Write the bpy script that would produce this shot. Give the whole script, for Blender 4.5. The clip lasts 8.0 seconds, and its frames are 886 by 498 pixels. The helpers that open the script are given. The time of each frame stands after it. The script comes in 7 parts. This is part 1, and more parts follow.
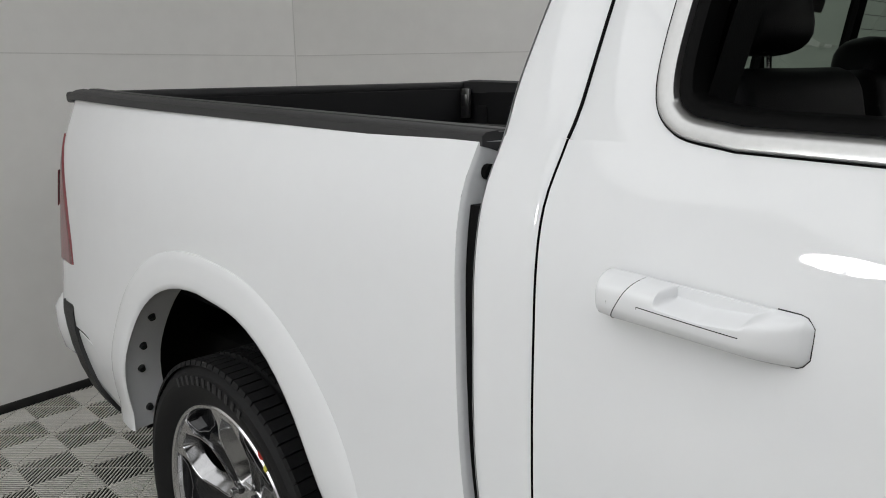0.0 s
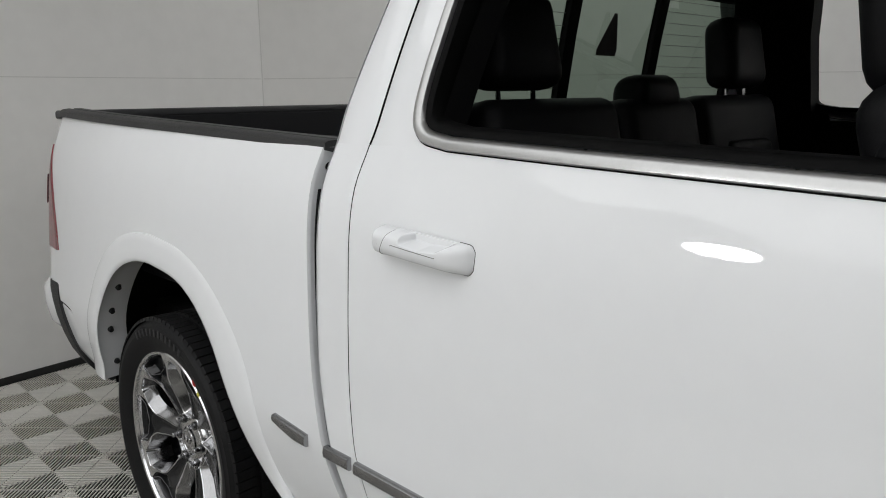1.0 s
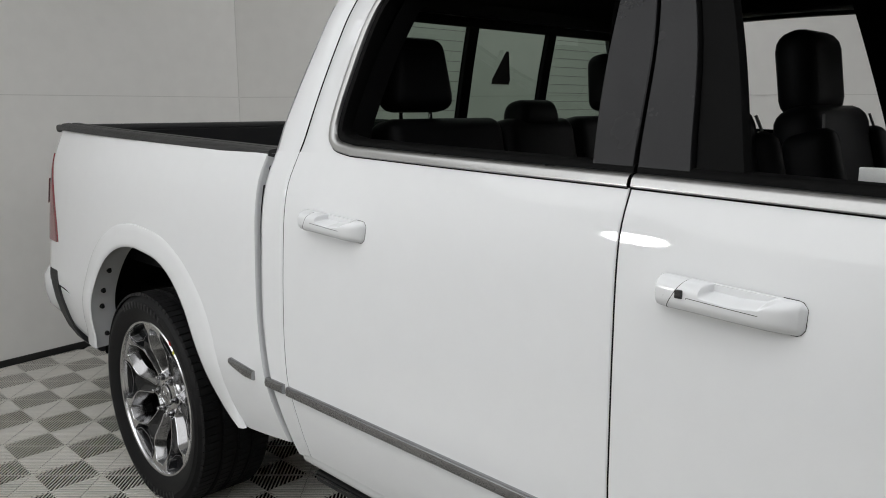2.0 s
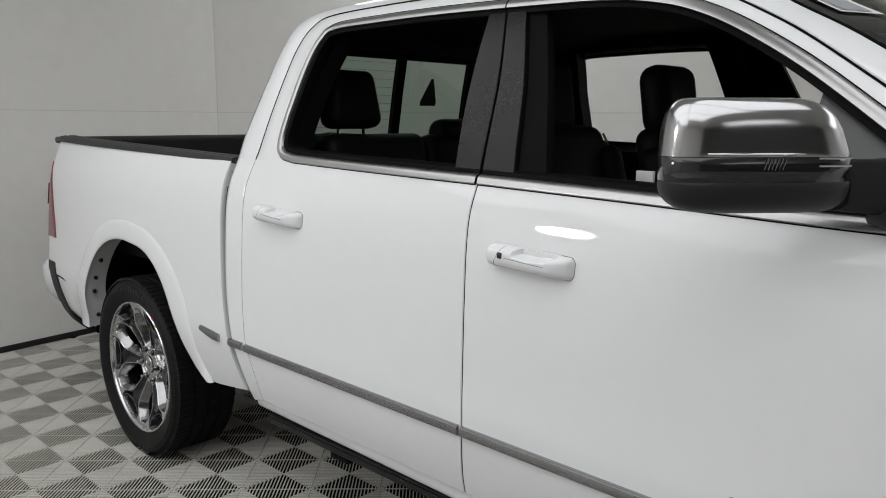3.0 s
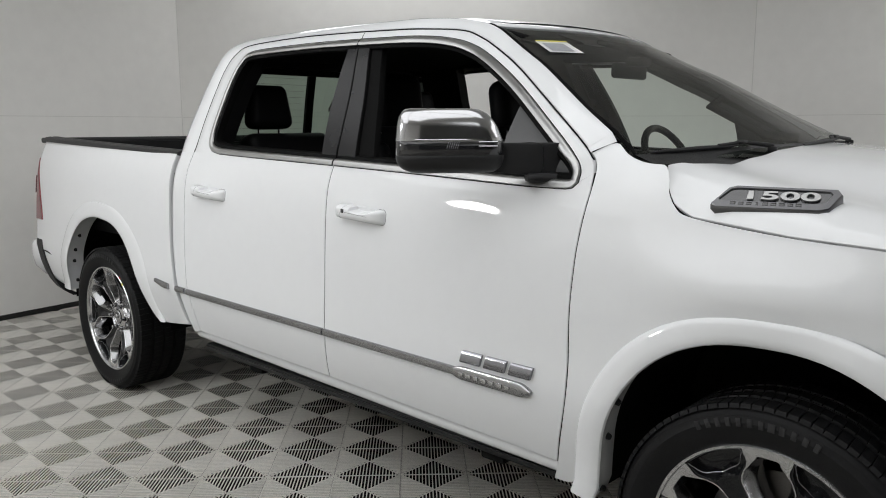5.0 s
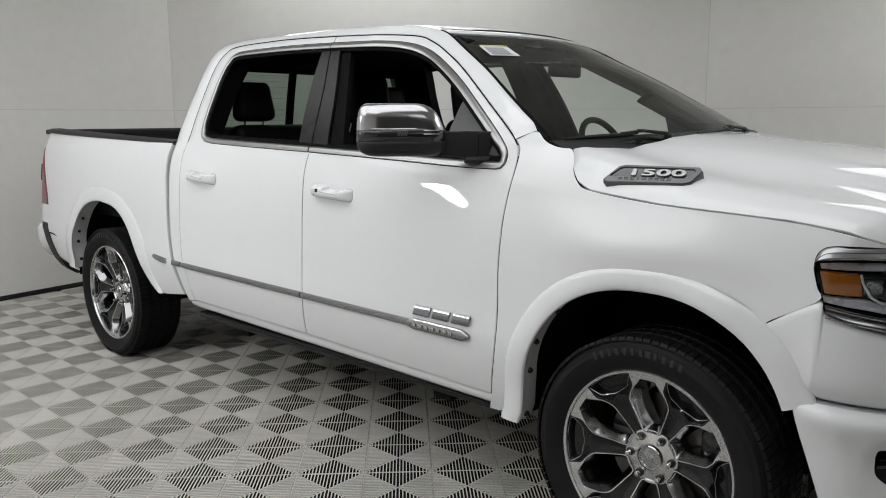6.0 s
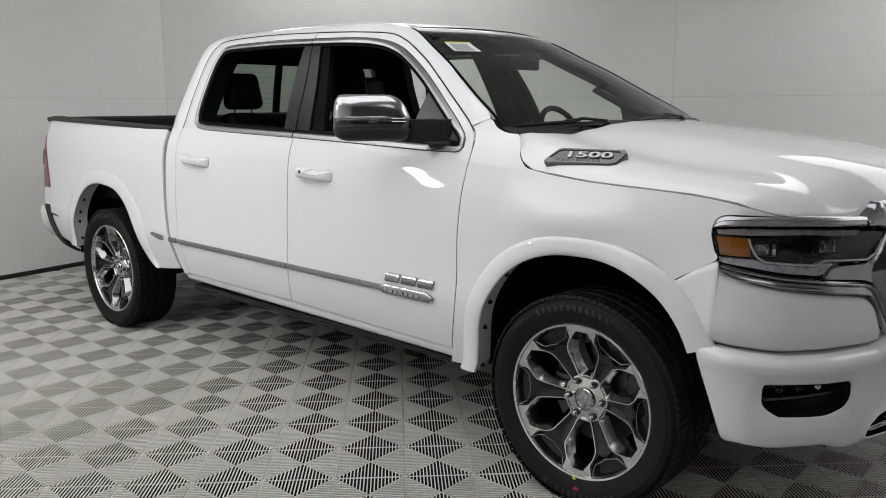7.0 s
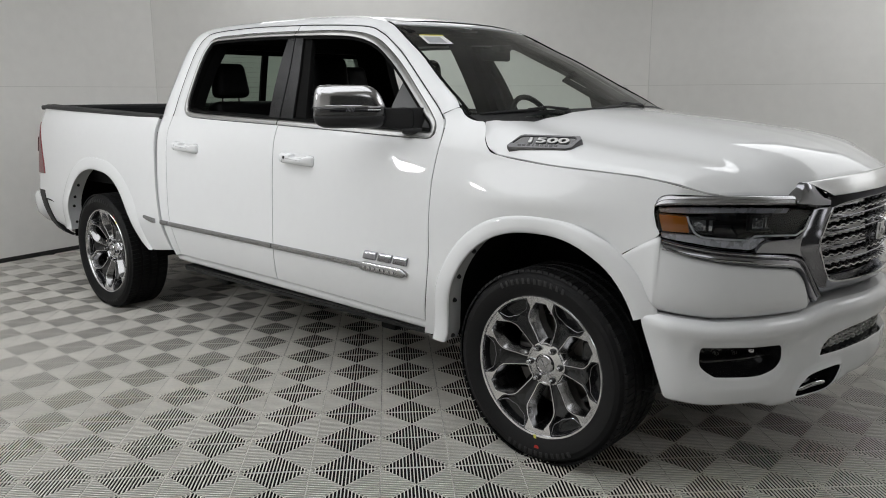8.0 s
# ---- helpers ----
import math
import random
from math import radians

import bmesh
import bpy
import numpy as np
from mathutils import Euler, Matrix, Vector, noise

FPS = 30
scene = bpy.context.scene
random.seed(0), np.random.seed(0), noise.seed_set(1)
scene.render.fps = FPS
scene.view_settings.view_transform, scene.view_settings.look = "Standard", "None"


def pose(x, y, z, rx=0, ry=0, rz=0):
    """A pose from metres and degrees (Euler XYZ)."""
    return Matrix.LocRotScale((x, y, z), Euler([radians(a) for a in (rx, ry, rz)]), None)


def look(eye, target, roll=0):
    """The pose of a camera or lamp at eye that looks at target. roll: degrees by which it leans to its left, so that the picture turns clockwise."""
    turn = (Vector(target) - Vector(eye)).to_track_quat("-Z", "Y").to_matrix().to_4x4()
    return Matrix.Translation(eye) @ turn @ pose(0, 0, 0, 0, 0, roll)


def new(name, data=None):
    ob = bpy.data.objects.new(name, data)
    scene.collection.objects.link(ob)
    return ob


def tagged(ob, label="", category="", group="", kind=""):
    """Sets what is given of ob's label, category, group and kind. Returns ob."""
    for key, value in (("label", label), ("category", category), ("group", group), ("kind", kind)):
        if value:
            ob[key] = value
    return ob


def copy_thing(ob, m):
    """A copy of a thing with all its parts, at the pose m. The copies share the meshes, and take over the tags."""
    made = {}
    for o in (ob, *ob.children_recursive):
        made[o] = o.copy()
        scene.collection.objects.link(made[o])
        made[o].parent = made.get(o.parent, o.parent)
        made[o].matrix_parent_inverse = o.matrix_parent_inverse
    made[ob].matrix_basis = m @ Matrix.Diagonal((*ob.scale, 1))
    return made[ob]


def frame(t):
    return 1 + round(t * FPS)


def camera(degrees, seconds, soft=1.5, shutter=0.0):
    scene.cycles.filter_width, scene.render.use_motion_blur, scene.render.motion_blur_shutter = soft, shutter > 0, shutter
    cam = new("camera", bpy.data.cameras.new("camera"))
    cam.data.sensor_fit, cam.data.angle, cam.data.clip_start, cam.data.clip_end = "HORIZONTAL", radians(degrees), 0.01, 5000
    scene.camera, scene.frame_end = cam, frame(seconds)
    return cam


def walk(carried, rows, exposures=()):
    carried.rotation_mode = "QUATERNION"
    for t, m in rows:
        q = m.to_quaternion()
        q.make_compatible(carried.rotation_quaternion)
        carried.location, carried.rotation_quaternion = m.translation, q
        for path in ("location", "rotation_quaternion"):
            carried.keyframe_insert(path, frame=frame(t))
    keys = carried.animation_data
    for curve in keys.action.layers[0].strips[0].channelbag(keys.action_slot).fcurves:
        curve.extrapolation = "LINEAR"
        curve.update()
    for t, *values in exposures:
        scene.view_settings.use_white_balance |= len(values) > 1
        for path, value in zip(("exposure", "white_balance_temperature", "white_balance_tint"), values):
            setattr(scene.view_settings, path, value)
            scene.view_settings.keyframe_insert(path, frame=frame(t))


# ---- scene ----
cam = camera(59.0, 8.0, soft=1.0)
PATH = [
    (0, (1.569, -1.756, 1.429), (0.147, -0.420, 0.994), -0.9),
    (0.5, (1.896, -1.825, 1.450), (0.473, -0.482, 1.034), -0.9),
    (1, (2.192, -1.929, 1.447), (0.770, -0.578, 1.055), -0.6),
    (1.5, (2.465, -2.038, 1.450), (1.049, -0.675, 1.078), -0.4),
    (3, (3.328, -2.437, 1.478), (1.944, -1.029, 1.156), 0.1),
    (3.5, (3.590, -2.523, 1.476), (2.210, -1.110, 1.163), 0.1),
    (4, (3.859, -2.608, 1.476), (2.489, -1.183, 1.168), 0.1),
    (4.5, (4.101, -2.707, 1.473), (2.738, -1.277, 1.164), -0.0),
    (6, (4.779, -3.113, 1.465), (3.444, -1.662, 1.135), -0.2),
    (6.5, (4.971, -3.233, 1.469), (3.645, -1.775, 1.124), -0.1),
    (7, (5.129, -3.349, 1.476), (3.815, -1.886, 1.113), -0.2),
    (7.5, (5.265, -3.438, 1.479), (3.961, -1.969, 1.100), -0.1),
    (8, (5.362, -3.487, 1.484), (4.068, -2.014, 1.091), -0.2),
]
walk(cam, [(t, look(eye, target, roll)) for t, eye, target, roll in PATH],
     [(0.0, -0.18), (1.5, -0.16), (3.0, -0.14), (4.5, -0.03), (6.0, 0.02), (8.0, 0.03)])

# ---------------------------------------------------------------- light
world = bpy.data.worlds.new("room_air")
world.use_nodes = True
world.node_tree.nodes["Background"].inputs[0].default_value = (0.9, 0.95, 1.0, 1)
world.node_tree.nodes["Background"].inputs[1].default_value = 0.006
scene.world = world
PANEL_POWER, KEY_POWER = 1.64, 70.0          # glow of the added ceiling panels and of the lamp on its stand
CEILING = 3.4

# ---------------------------------------------------------------- materials


def mat(name, color, rough=0.5, metal=0.0, coat=0.0, var=0.08, scale=6.0, bump=0.0, bump_scale=200.0, rough_var=0.05, ior=1.5, island=0.0, spec=0.5):
    """A node material: two scales of colour variation, roughness wear and fine relief."""
    m = bpy.data.materials.new(name)
    m.use_nodes = True
    t = m.node_tree
    b = t.nodes["Principled BSDF"]
    b.inputs["Metallic"].default_value = metal
    b.inputs["IOR"].default_value = ior
    b.inputs["Specular IOR Level"].default_value = spec
    if coat:
        b.inputs["Coat Weight"].default_value = coat
        b.inputs["Coat Roughness"].default_value = 0.03
    co = t.nodes.new("ShaderNodeTexCoord")
    n1 = t.nodes.new("ShaderNodeTexNoise")
    n1.inputs["Scale"].default_value, n1.inputs["Detail"].default_value = scale, 6.0
    n2 = t.nodes.new("ShaderNodeTexNoise")
    n2.inputs["Scale"].default_value, n2.inputs["Detail"].default_value = scale * 14, 3.0
    for n in (n1, n2):
        t.links.new(co.outputs["Object"], n.inputs["Vector"])
    add = t.nodes.new("ShaderNodeMath")
    add.operation = "ADD"
    t.links.new(n1.outputs["Fac"], add.inputs[0])
    t.links.new(n2.outputs["Fac"], add.inputs[1])
    fac = add.outputs[0]
    if island:
        info = t.nodes.new("ShaderNodeObjectInfo")
        geo = t.nodes.new("ShaderNodeNewGeometry")
        plus = t.nodes.new("ShaderNodeMath")
        plus.operation = "ADD"
        t.links.new(info.outputs["Random"], plus.inputs[0])
        t.links.new(geo.outputs["Random Per Island"], plus.inputs[1])
        mul = t.nodes.new("ShaderNodeMath")
        mul.operation = "MULTIPLY_ADD"
        t.links.new(plus.outputs[0], mul.inputs[0])
        mul.inputs[1].default_value = island
        t.links.new(fac, mul.inputs[2])
        fac = mul.outputs[0]
    ramp = t.nodes.new("ShaderNodeMapRange")
    ramp.inputs["From Min"].default_value, ramp.inputs["From Max"].default_value = 0.6, 1.4 + island
    t.links.new(fac, ramp.inputs["Value"])
    mix = t.nodes.new("ShaderNodeMix")
    mix.data_type = "RGBA"
    mix.inputs[6].default_value = (*[c * (1 - var) for c in color], 1)
    mix.inputs[7].default_value = (*[min(1, c * (1 + var)) for c in color], 1)
    t.links.new(ramp.outputs[0], mix.inputs[0])
    t.links.new(mix.outputs[2], b.inputs["Base Color"])
    rr = t.nodes.new("ShaderNodeMapRange")
    rr.inputs["To Min"].default_value, rr.inputs["To Max"].default_value = max(0.0, rough - rough_var), rough + rough_var
    t.links.new(n1.outputs["Fac"], rr.inputs["Value"])
    t.links.new(rr.outputs[0], b.inputs["Roughness"])
    if bump:
        n3 = t.nodes.new("ShaderNodeTexNoise")
        n3.inputs["Scale"].default_value, n3.inputs["Detail"].default_value = bump_scale, 4.0
        t.links.new(co.outputs["Object"], n3.inputs["Vector"])
        bp = t.nodes.new("ShaderNodeBump")
        bp.inputs["Strength"].default_value, bp.inputs["Distance"].default_value = bump, 0.002
        t.links.new(n3.outputs["Fac"], bp.inputs["Height"])
        t.links.new(bp.outputs[0], b.inputs["Normal"])
    return m


def glass(name, tint, rough=0.0):
    m = bpy.data.materials.new(name)
    m.use_nodes = True
    b = m.node_tree.nodes["Principled BSDF"]
    b.inputs["Base Color"].default_value = (*tint, 1)
    b.inputs["Transmission Weight"].default_value = 1.0
    b.inputs["Roughness"].default_value = rough
    b.inputs["IOR"].default_value = 1.45
    return m


def thin_glass(name, tint):
    """A sheet of glass: what lies behind, tinted, and a clear reflection that grows towards grazing views."""
    m = bpy.data.materials.new(name)
    m.use_nodes = True
    t = m.node_tree
    t.nodes.remove(t.nodes["Principled BSDF"])
    see, shine, mix, fr = (t.nodes.new("ShaderNodeBsdf" + k) if k in ("Transparent", "Glossy") else t.nodes.new(k) for k in ("Transparent", "Glossy", "ShaderNodeMixShader", "ShaderNodeFresnel"))
    see.inputs["Color"].default_value = (*tint, 1)
    shine.inputs["Roughness"].default_value = 0.01
    fr.inputs["IOR"].default_value = 1.5
    t.links.new(fr.outputs[0], mix.inputs[0])
    t.links.new(see.outputs[0], mix.inputs[1])
    t.links.new(shine.outputs[0], mix.inputs[2])
    t.links.new(mix.outputs[0], t.nodes["Material Output"].inputs["Surface"])
    return m


def glow(name, color, strength):
    m = bpy.data.materials.new(name)
    m.use_nodes = True
    b = m.node_tree.nodes["Principled BSDF"]
    b.inputs["Base Color"].default_value = (0.9, 0.9, 0.9, 1)
    b.inputs["Emission Color"].default_value = (*color, 1)
    b.inputs["Emission Strength"].default_value = strength
    return m


PAINT = mat("white_paint", (0.765, 0.775, 0.785), 0.5, 0, 1.0, 0.012, 1.5, 0, 900, 0.03, spec=0.0)
# white paint toned grey: the shade of the bed gap is in the colour
PAINT_SHADED = mat("white_paint_flange", (0.50, 0.51, 0.52), 0.45, 0, 0, 0.04, 9, 0.05, 300)
SILVER = mat("silver_reflector", (0.82, 0.82, 0.86), 0.28, 0.25, 0, 0.08, 40, 0.1, 300)
CHROME = mat("chrome", (0.52, 0.52, 0.53), 0.06, 1.0, 0, 0.03, 8, 0, 200, 0.03)
SATIN = mat("satin_chrome", (0.40, 0.40, 0.395), 0.30, 1.0, 0, 0.05, 10, 0.03, 600, 0.06)
CAP_CHROME = mat("mirror_cap_chrome", (0.47, 0.47, 0.48), 0.16, 1.0, 0, 0.03, 8, 0, 200, 0.03)
MACHINED = mat("machined_alloy", (0.72, 0.72, 0.73), 0.18, 1.0, 0, 0.05, 12, 0.02, 500, 0.05)
MACHINED_DIM = mat("polished_dark_alloy", (0.34, 0.34, 0.345), 0.18, 1.0, 0, 0.06, 12, 0.02, 500, 0.05)
GREY_ALLOY = mat("dark_grey_alloy", (0.010, 0.0105, 0.012), 0.16, 0.0, 0.0, 0.1, 14, 0.02, 400)
BLACK_GLOSS = mat("black_gloss", (0.012, 0.012, 0.014), 0.12, 0, 0.6, 0.2, 10, 0, 200, 0.04)
BLACK_PLASTIC = mat("black_plastic", (0.014, 0.014, 0.015), 0.5, 0, 0, 0.2, 16, 0.25, 900, spec=0.35)
DARK_PLASTIC = mat("rail_plastic", (0.020, 0.020, 0.021), 0.55, 0, 0, 0.15, 10, 0.3, 700)
RUBBER = mat("tyre_rubber", (0.0085, 0.0085, 0.009), 0.62, 0, 0, 0.3, 9, 0.25, 350, spec=0.22)
SAIL = mat("grey_panel_plastic", (0.06, 0.06, 0.062), 0.42, 0, 0, 0.08, 10, 0.15, 800)
# black of the rubber parts, also painted on panel flanges as gap shade
SEAL_SHADE = mat("black_seal", (0.003, 0.003, 0.003), 0.6, 0, 0, 0.1, 20, 0.1, 300, spec=0.06)
LEATHER = mat("black_leather", (0.0065, 0.0065, 0.0072), 0.50, 0, 0, 0.25, 18, 0.35, 420, spec=0.12)
STITCH = mat("piping", (0.22, 0.22, 0.22), 0.6, 0, 0, 0.1, 60)
PILLAR = mat("satin_black_plate", (0.009, 0.009, 0.010), 0.26, 0, 0, 0.15, 10, 0.03, 500, 0.05, spec=0.22)
CABIN = mat("cabin_trim", (0.004, 0.004, 0.0042), 0.6, 0, 0, 0.25, 12, 0.2, 300, spec=0.1)
HEADLINER = mat("headliner_fabric", (0.010, 0.010, 0.0105), 0.9, 0, 0, 0.2, 30, 0.2, 600, spec=0.1)
UNDER = mat("underbody", (0.006, 0.006, 0.006), 0.8, 0, 0, 0.3, 8, 0.3, 60, spec=0.15)
STEEL = mat("brake_steel", (0.14, 0.135, 0.13), 0.35, 1.0, 0, 0.15, 20, 0.05, 300)
LINER = mat("bed_liner", (0.010, 0.010, 0.011), 0.75, 0, 0, 0.2, 14, 0.7, 350, spec=0.2)
AMBER = mat("amber_lens", (0.42, 0.13, 0.006), 0.15, 0, 0.8, 0.15, 60, 0.1, 300)
RED = mat("red_lens", (0.17, 0.018, 0.026), 0.2, 0, 0.5, 0.15, 20, 0, 200)
RED_DARK = mat("dark_red_lens", (0.09, 0.010, 0.016), 0.2, 0, 0.5, 0.15, 20, 0, 200)
CLEAR = thin_glass("lamp_glass", (0.93, 0.95, 0.97))
WINDSHIELD = thin_glass("windshield_glass", (0.86, 0.94, 0.88))
PRIVACY = thin_glass("privacy_glass", (0.28, 0.34, 0.29))
MOULD = mat("moulding_chrome", (0.36, 0.36, 0.37), 0.24, 1.0, 0, 0.05, 10, 0.03, 600, 0.05)
GUIDE = mat("light_guide_acrylic", (0.86, 0.87, 0.90), 0.25, 0, 0.5, 0.03, 30)
BALL = glass("projector_glass", (0.95, 0.96, 0.98))
PAPER = mat("sticker_paper", (0.72, 0.73, 0.72), 0.7, 0, 0, 0.06, 40)
YELLOW = mat("sticker_yellow", (0.70, 0.66, 0.12), 0.7, 0, 0, 0.1, 40)
PRINT = mat("sticker_print", (0.33, 0.34, 0.36), 0.7, 0, 0, 0.2, 90)
DULL_PRINT = mat("window_decal", (0.07, 0.062, 0.06), 0.6, 0, 0, 0.2, 40)
TYRE_PRINT = mat("tyre_lettering", (0.015, 0.015, 0.016), 0.6, 0, 0, 0.2, 40)
DOT_RED = mat("red_chalk_mark", (0.45, 0.03, 0.02), 0.8, 0, 0, 0.2, 60)
WALL = mat("wall_paint", (0.80, 0.79, 0.765), 0.75, 0, 0, 0.035, 0.7, 0.15, 40, 0.05)
HALL_DARK = mat("dark_wall_paint", (0.07, 0.07, 0.068), 0.75, 0, 0, 0.1, 0.7, 0.15, 40, 0.05)
BADGE = mat("badge_satin", (0.15, 0.15, 0.155), 0.30, 1.0, 0, 0.05, 10, 0.02, 500, 0.05)
# chrome toned down: the dark surroundings it mirrors are in the colour
DIM_CHROME = mat("dark_chrome", (0.30, 0.30, 0.32), 0.14, 1.0, 0, 0.05, 8, 0.0, 200, 0.04)
JOINT = mat("wall_joint", (0.66, 0.65, 0.625), 0.8, 0, 0, 0.06, 3)
BASE = mat("baseboard_vinyl", (0.012, 0.012, 0.012), 0.5, 0, 0, 0.3, 5, 0.1, 50)
CEIL = mat("ceiling_paint", (0.74, 0.74, 0.72), 0.9, 0, 0, 0.04, 1.0, 0.2, 60)
TILE = mat("floor_tile_plastic", (0.72, 0.70, 0.65), 0.38, 0, 0, 0.16, 5.0, 0.15, 220, 0.08, 1.5, 0.35)
SLAB = mat("floor_underlay", (0.008, 0.0075, 0.007), 0.9, 0, 0, 0.4, 7, 0.3, 120, spec=0.1)
# glow of the fill panels that are added out of view
SOFT_FILL = glow("wide_lamp_diffuser", (0.970, 0.982, 1.0), PANEL_POWER)
FAR_FILL = glow("far_lamp_diffuser", (0.970, 0.982, 1.0), PANEL_POWER * 1.40)
KEY = glow("lamp_front", (0.97, 0.985, 1.0), KEY_POWER)
HOUSING = mat("lamp_housing", (0.7, 0.7, 0.7), 0.5, 0, 0, 0.05, 8)

# ---------------------------------------------------------------- mesh helpers


def part(name, bm, material, parent=None, label="", sharp=0.7):
    """Links a bmesh as one mesh object under a thing or a part."""
    bmesh.ops.recalc_face_normals(bm, faces=bm.faces) if sharp >= 0 else None
    for f in bm.faces:
        f.smooth = True
    for e in bm.edges:
        if len(e.link_faces) == 2 and e.calc_face_angle(0.0) > abs(sharp):
            e.smooth = False
    me = bpy.data.meshes.new(name)
    bm.to_mesh(me)
    bm.free()
    mats = list(material) if isinstance(material, (list, tuple)) else [material]
    # faces with index 1 take the black that stands for gap shade
    if len(mats) == 1 and any(f.material_index for f in me.polygons):
        mats.append(SEAL_SHADE)
    for m in mats:
        me.materials.append(m)
    ob = new(name, me)
    if parent:
        ob.parent = parent
    if label:
        tagged(ob, label)
    return ob


def mirrored(ob, parent):
    """A copy of a part, mirrored to the other side of the truck."""
    me = ob.data.copy()
    me.transform(Matrix.Scale(-1, 4, (0, 1, 0)))
    me.flip_normals()
    o = new(ob.name.split(".")[0], me)
    o.parent = parent
    if "label" in ob:
        o["label"] = ob["label"]
    return o


def box(bm, c, s, bevel=0.0, rot=None, seg=2, mi=0):
    r = bmesh.ops.create_cube(bm, size=1)
    vs = r["verts"]
    bmesh.ops.scale(bm, vec=s, verts=vs)
    if bevel:
        es = list({e for v in vs for e in v.link_edges})
        g = bmesh.ops.bevel(bm, geom=es, offset=bevel, segments=seg, affect="EDGES", profile=0.5)
        vs = list({v for f in g["faces"] for v in f.verts} | {v for v in vs if v.is_valid})
    m = Matrix.Translation(c) @ (rot if rot else Matrix())
    bmesh.ops.transform(bm, matrix=m, verts=vs)
    if mi:
        for f in {f for v in vs for f in v.link_faces}:
            f.material_index = mi
    return vs


def cyl(bm, c, r, depth, axis="y", seg=24, r2=None, bevel=0.0, mi=0):
    g = bmesh.ops.create_cone(bm, cap_ends=True, segments=seg, radius1=r, radius2=r if r2 is None else r2, depth=depth)
    vs = g["verts"]
    if bevel:
        es = [e for e in {e for v in vs for e in v.link_edges} if e.calc_face_angle(0) > 1.0]
        k = bmesh.ops.bevel(bm, geom=es, offset=bevel, segments=2, affect="EDGES", profile=0.5)
        vs = list({v for f in k["faces"] for v in f.verts} | {v for v in vs if v.is_valid})
    rot = {"x": pose(0, 0, 0, 0, 90, 0), "y": pose(0, 0, 0, 90, 0, 0), "z": Matrix()}[axis] if isinstance(axis, str) else axis
    bmesh.ops.transform(bm, matrix=Matrix.Translation(c) @ rot, verts=vs)
    if mi:
        for f in {f for v in vs for f in v.link_faces}:
            f.material_index = mi
    return vs


def grid(bm, pts, mi=0, close_u=False, close_v=False):
    """Faces over a table of points."""
    vs = [[bm.verts.new(p) for p in row] for row in pts]
    nu, nv = len(vs), len(vs[0])
    for i in range(nu - (0 if close_u else 1)):
        for j in range(nv - (0 if close_v else 1)):
            q = (vs[i][j], vs[(i + 1) % nu][j], vs[(i + 1) % nu][(j + 1) % nv], vs[i][(j + 1) % nv])
            if len({v.co.to_tuple(6) for v in q}) > 2:
                f = bm.faces.new(q)
                f.material_index = mi
    return vs


def resample(pts, n, smooth=True):
    """n points along a polyline, evenly by its length, rounded by Catmull-Rom."""
    P = np.array(pts, float)
    if smooth and len(P) > 2:
        Q = []
        E = np.vstack([2 * P[0] - P[1], P, 2 * P[-1] - P[-2]])
        for i in range(1, len(E) - 2):
            for t in np.linspace(0, 1, 12, endpoint=False):
                a, b, c, d = E[i - 1], E[i], E[i + 1], E[i + 2]
                Q.append(0.5 * (2 * b + (c - a) * t + (2 * a - 5 * b + 4 * c - d) * t * t + (3 * b - a - 3 * c + d) * t ** 3))
        Q.append(P[-1])
        P = np.array(Q)
    L = np.r_[0, np.cumsum(np.linalg.norm(np.diff(P, axis=0), axis=1))]
    s = np.linspace(0, L[-1], n)
    return np.stack([np.interp(s, L, P[:, k]) for k in range(P.shape[1])], 1)


def matched(pts, n):
    """n points along a polyline, evenly by its control points: keeps the corners of paired lines abreast."""
    P = np.array(pts, float)
    E = np.vstack([2 * P[0] - P[1], P, 2 * P[-1] - P[-2]])
    out = []
    for s in np.linspace(0, len(P) - 1, n):
        i = min(int(s), len(P) - 2)
        t, (a, b, c, d) = s - i, E[i:i + 4]
        out.append(0.5 * (2 * b + (c - a) * t + (2 * a - 5 * b + 4 * c - d) * t * t + (3 * b - a - 3 * c + d) * t ** 3))
    return np.array(out)


def tube(bm, pts, r, seg=8, cap=True, mi=0):
    """A round bar along points; r is one radius or one for each point."""
    P = [Vector(p) for p in pts]
    rows = []
    up = Vector((0, 0, 1))
    for i, p in enumerate(P):
        d = (P[min(i + 1, len(P) - 1)] - P[max(i - 1, 0)]).normalized()
        a = d.cross(up) if abs(d.dot(up)) < 0.95 else d.cross(Vector((0, 1, 0)))
        a.normalize()
        b = a.cross(d)
        q = r[i] if isinstance(r, (list, tuple)) else r
        rows.append([p + (a * math.cos(w) + b * math.sin(w)) * q for w in [2 * math.pi * k / seg for k in range(seg)]])
    vs = grid(bm, rows, mi, close_v=True)
    if cap:
        for row in (vs[0], vs[-1]):
            bm.faces.new(row).material_index = mi
    return vs


# ---------------------------------------------------------------- room


def wall(name, a, b, label, paint):
    """A wall with thickness between two plan points, its inner face on the line, with a skirting and a board joint."""
    a, b = Vector((*a, 0)), Vector((*b, 0))
    d = (b - a).normalized()
    n = Vector((-d.y, d.x, 0))
    L = (b - a).length
    m = Matrix.Translation((a + b) / 2) @ Matrix(((d.x, n.x, 0, 0), (d.y, n.y, 0, 0), (0, 0, 1, 0), (0, 0, 0, 1)))
    bm = bmesh.new()
    box(bm, (0, 0.06, CEILING / 2), (L + 0.1, 0.12, CEILING))
    bm.transform(m)
    w = tagged(part(name, bm, paint), label, "wall", kind="structure")
    return w, m, L


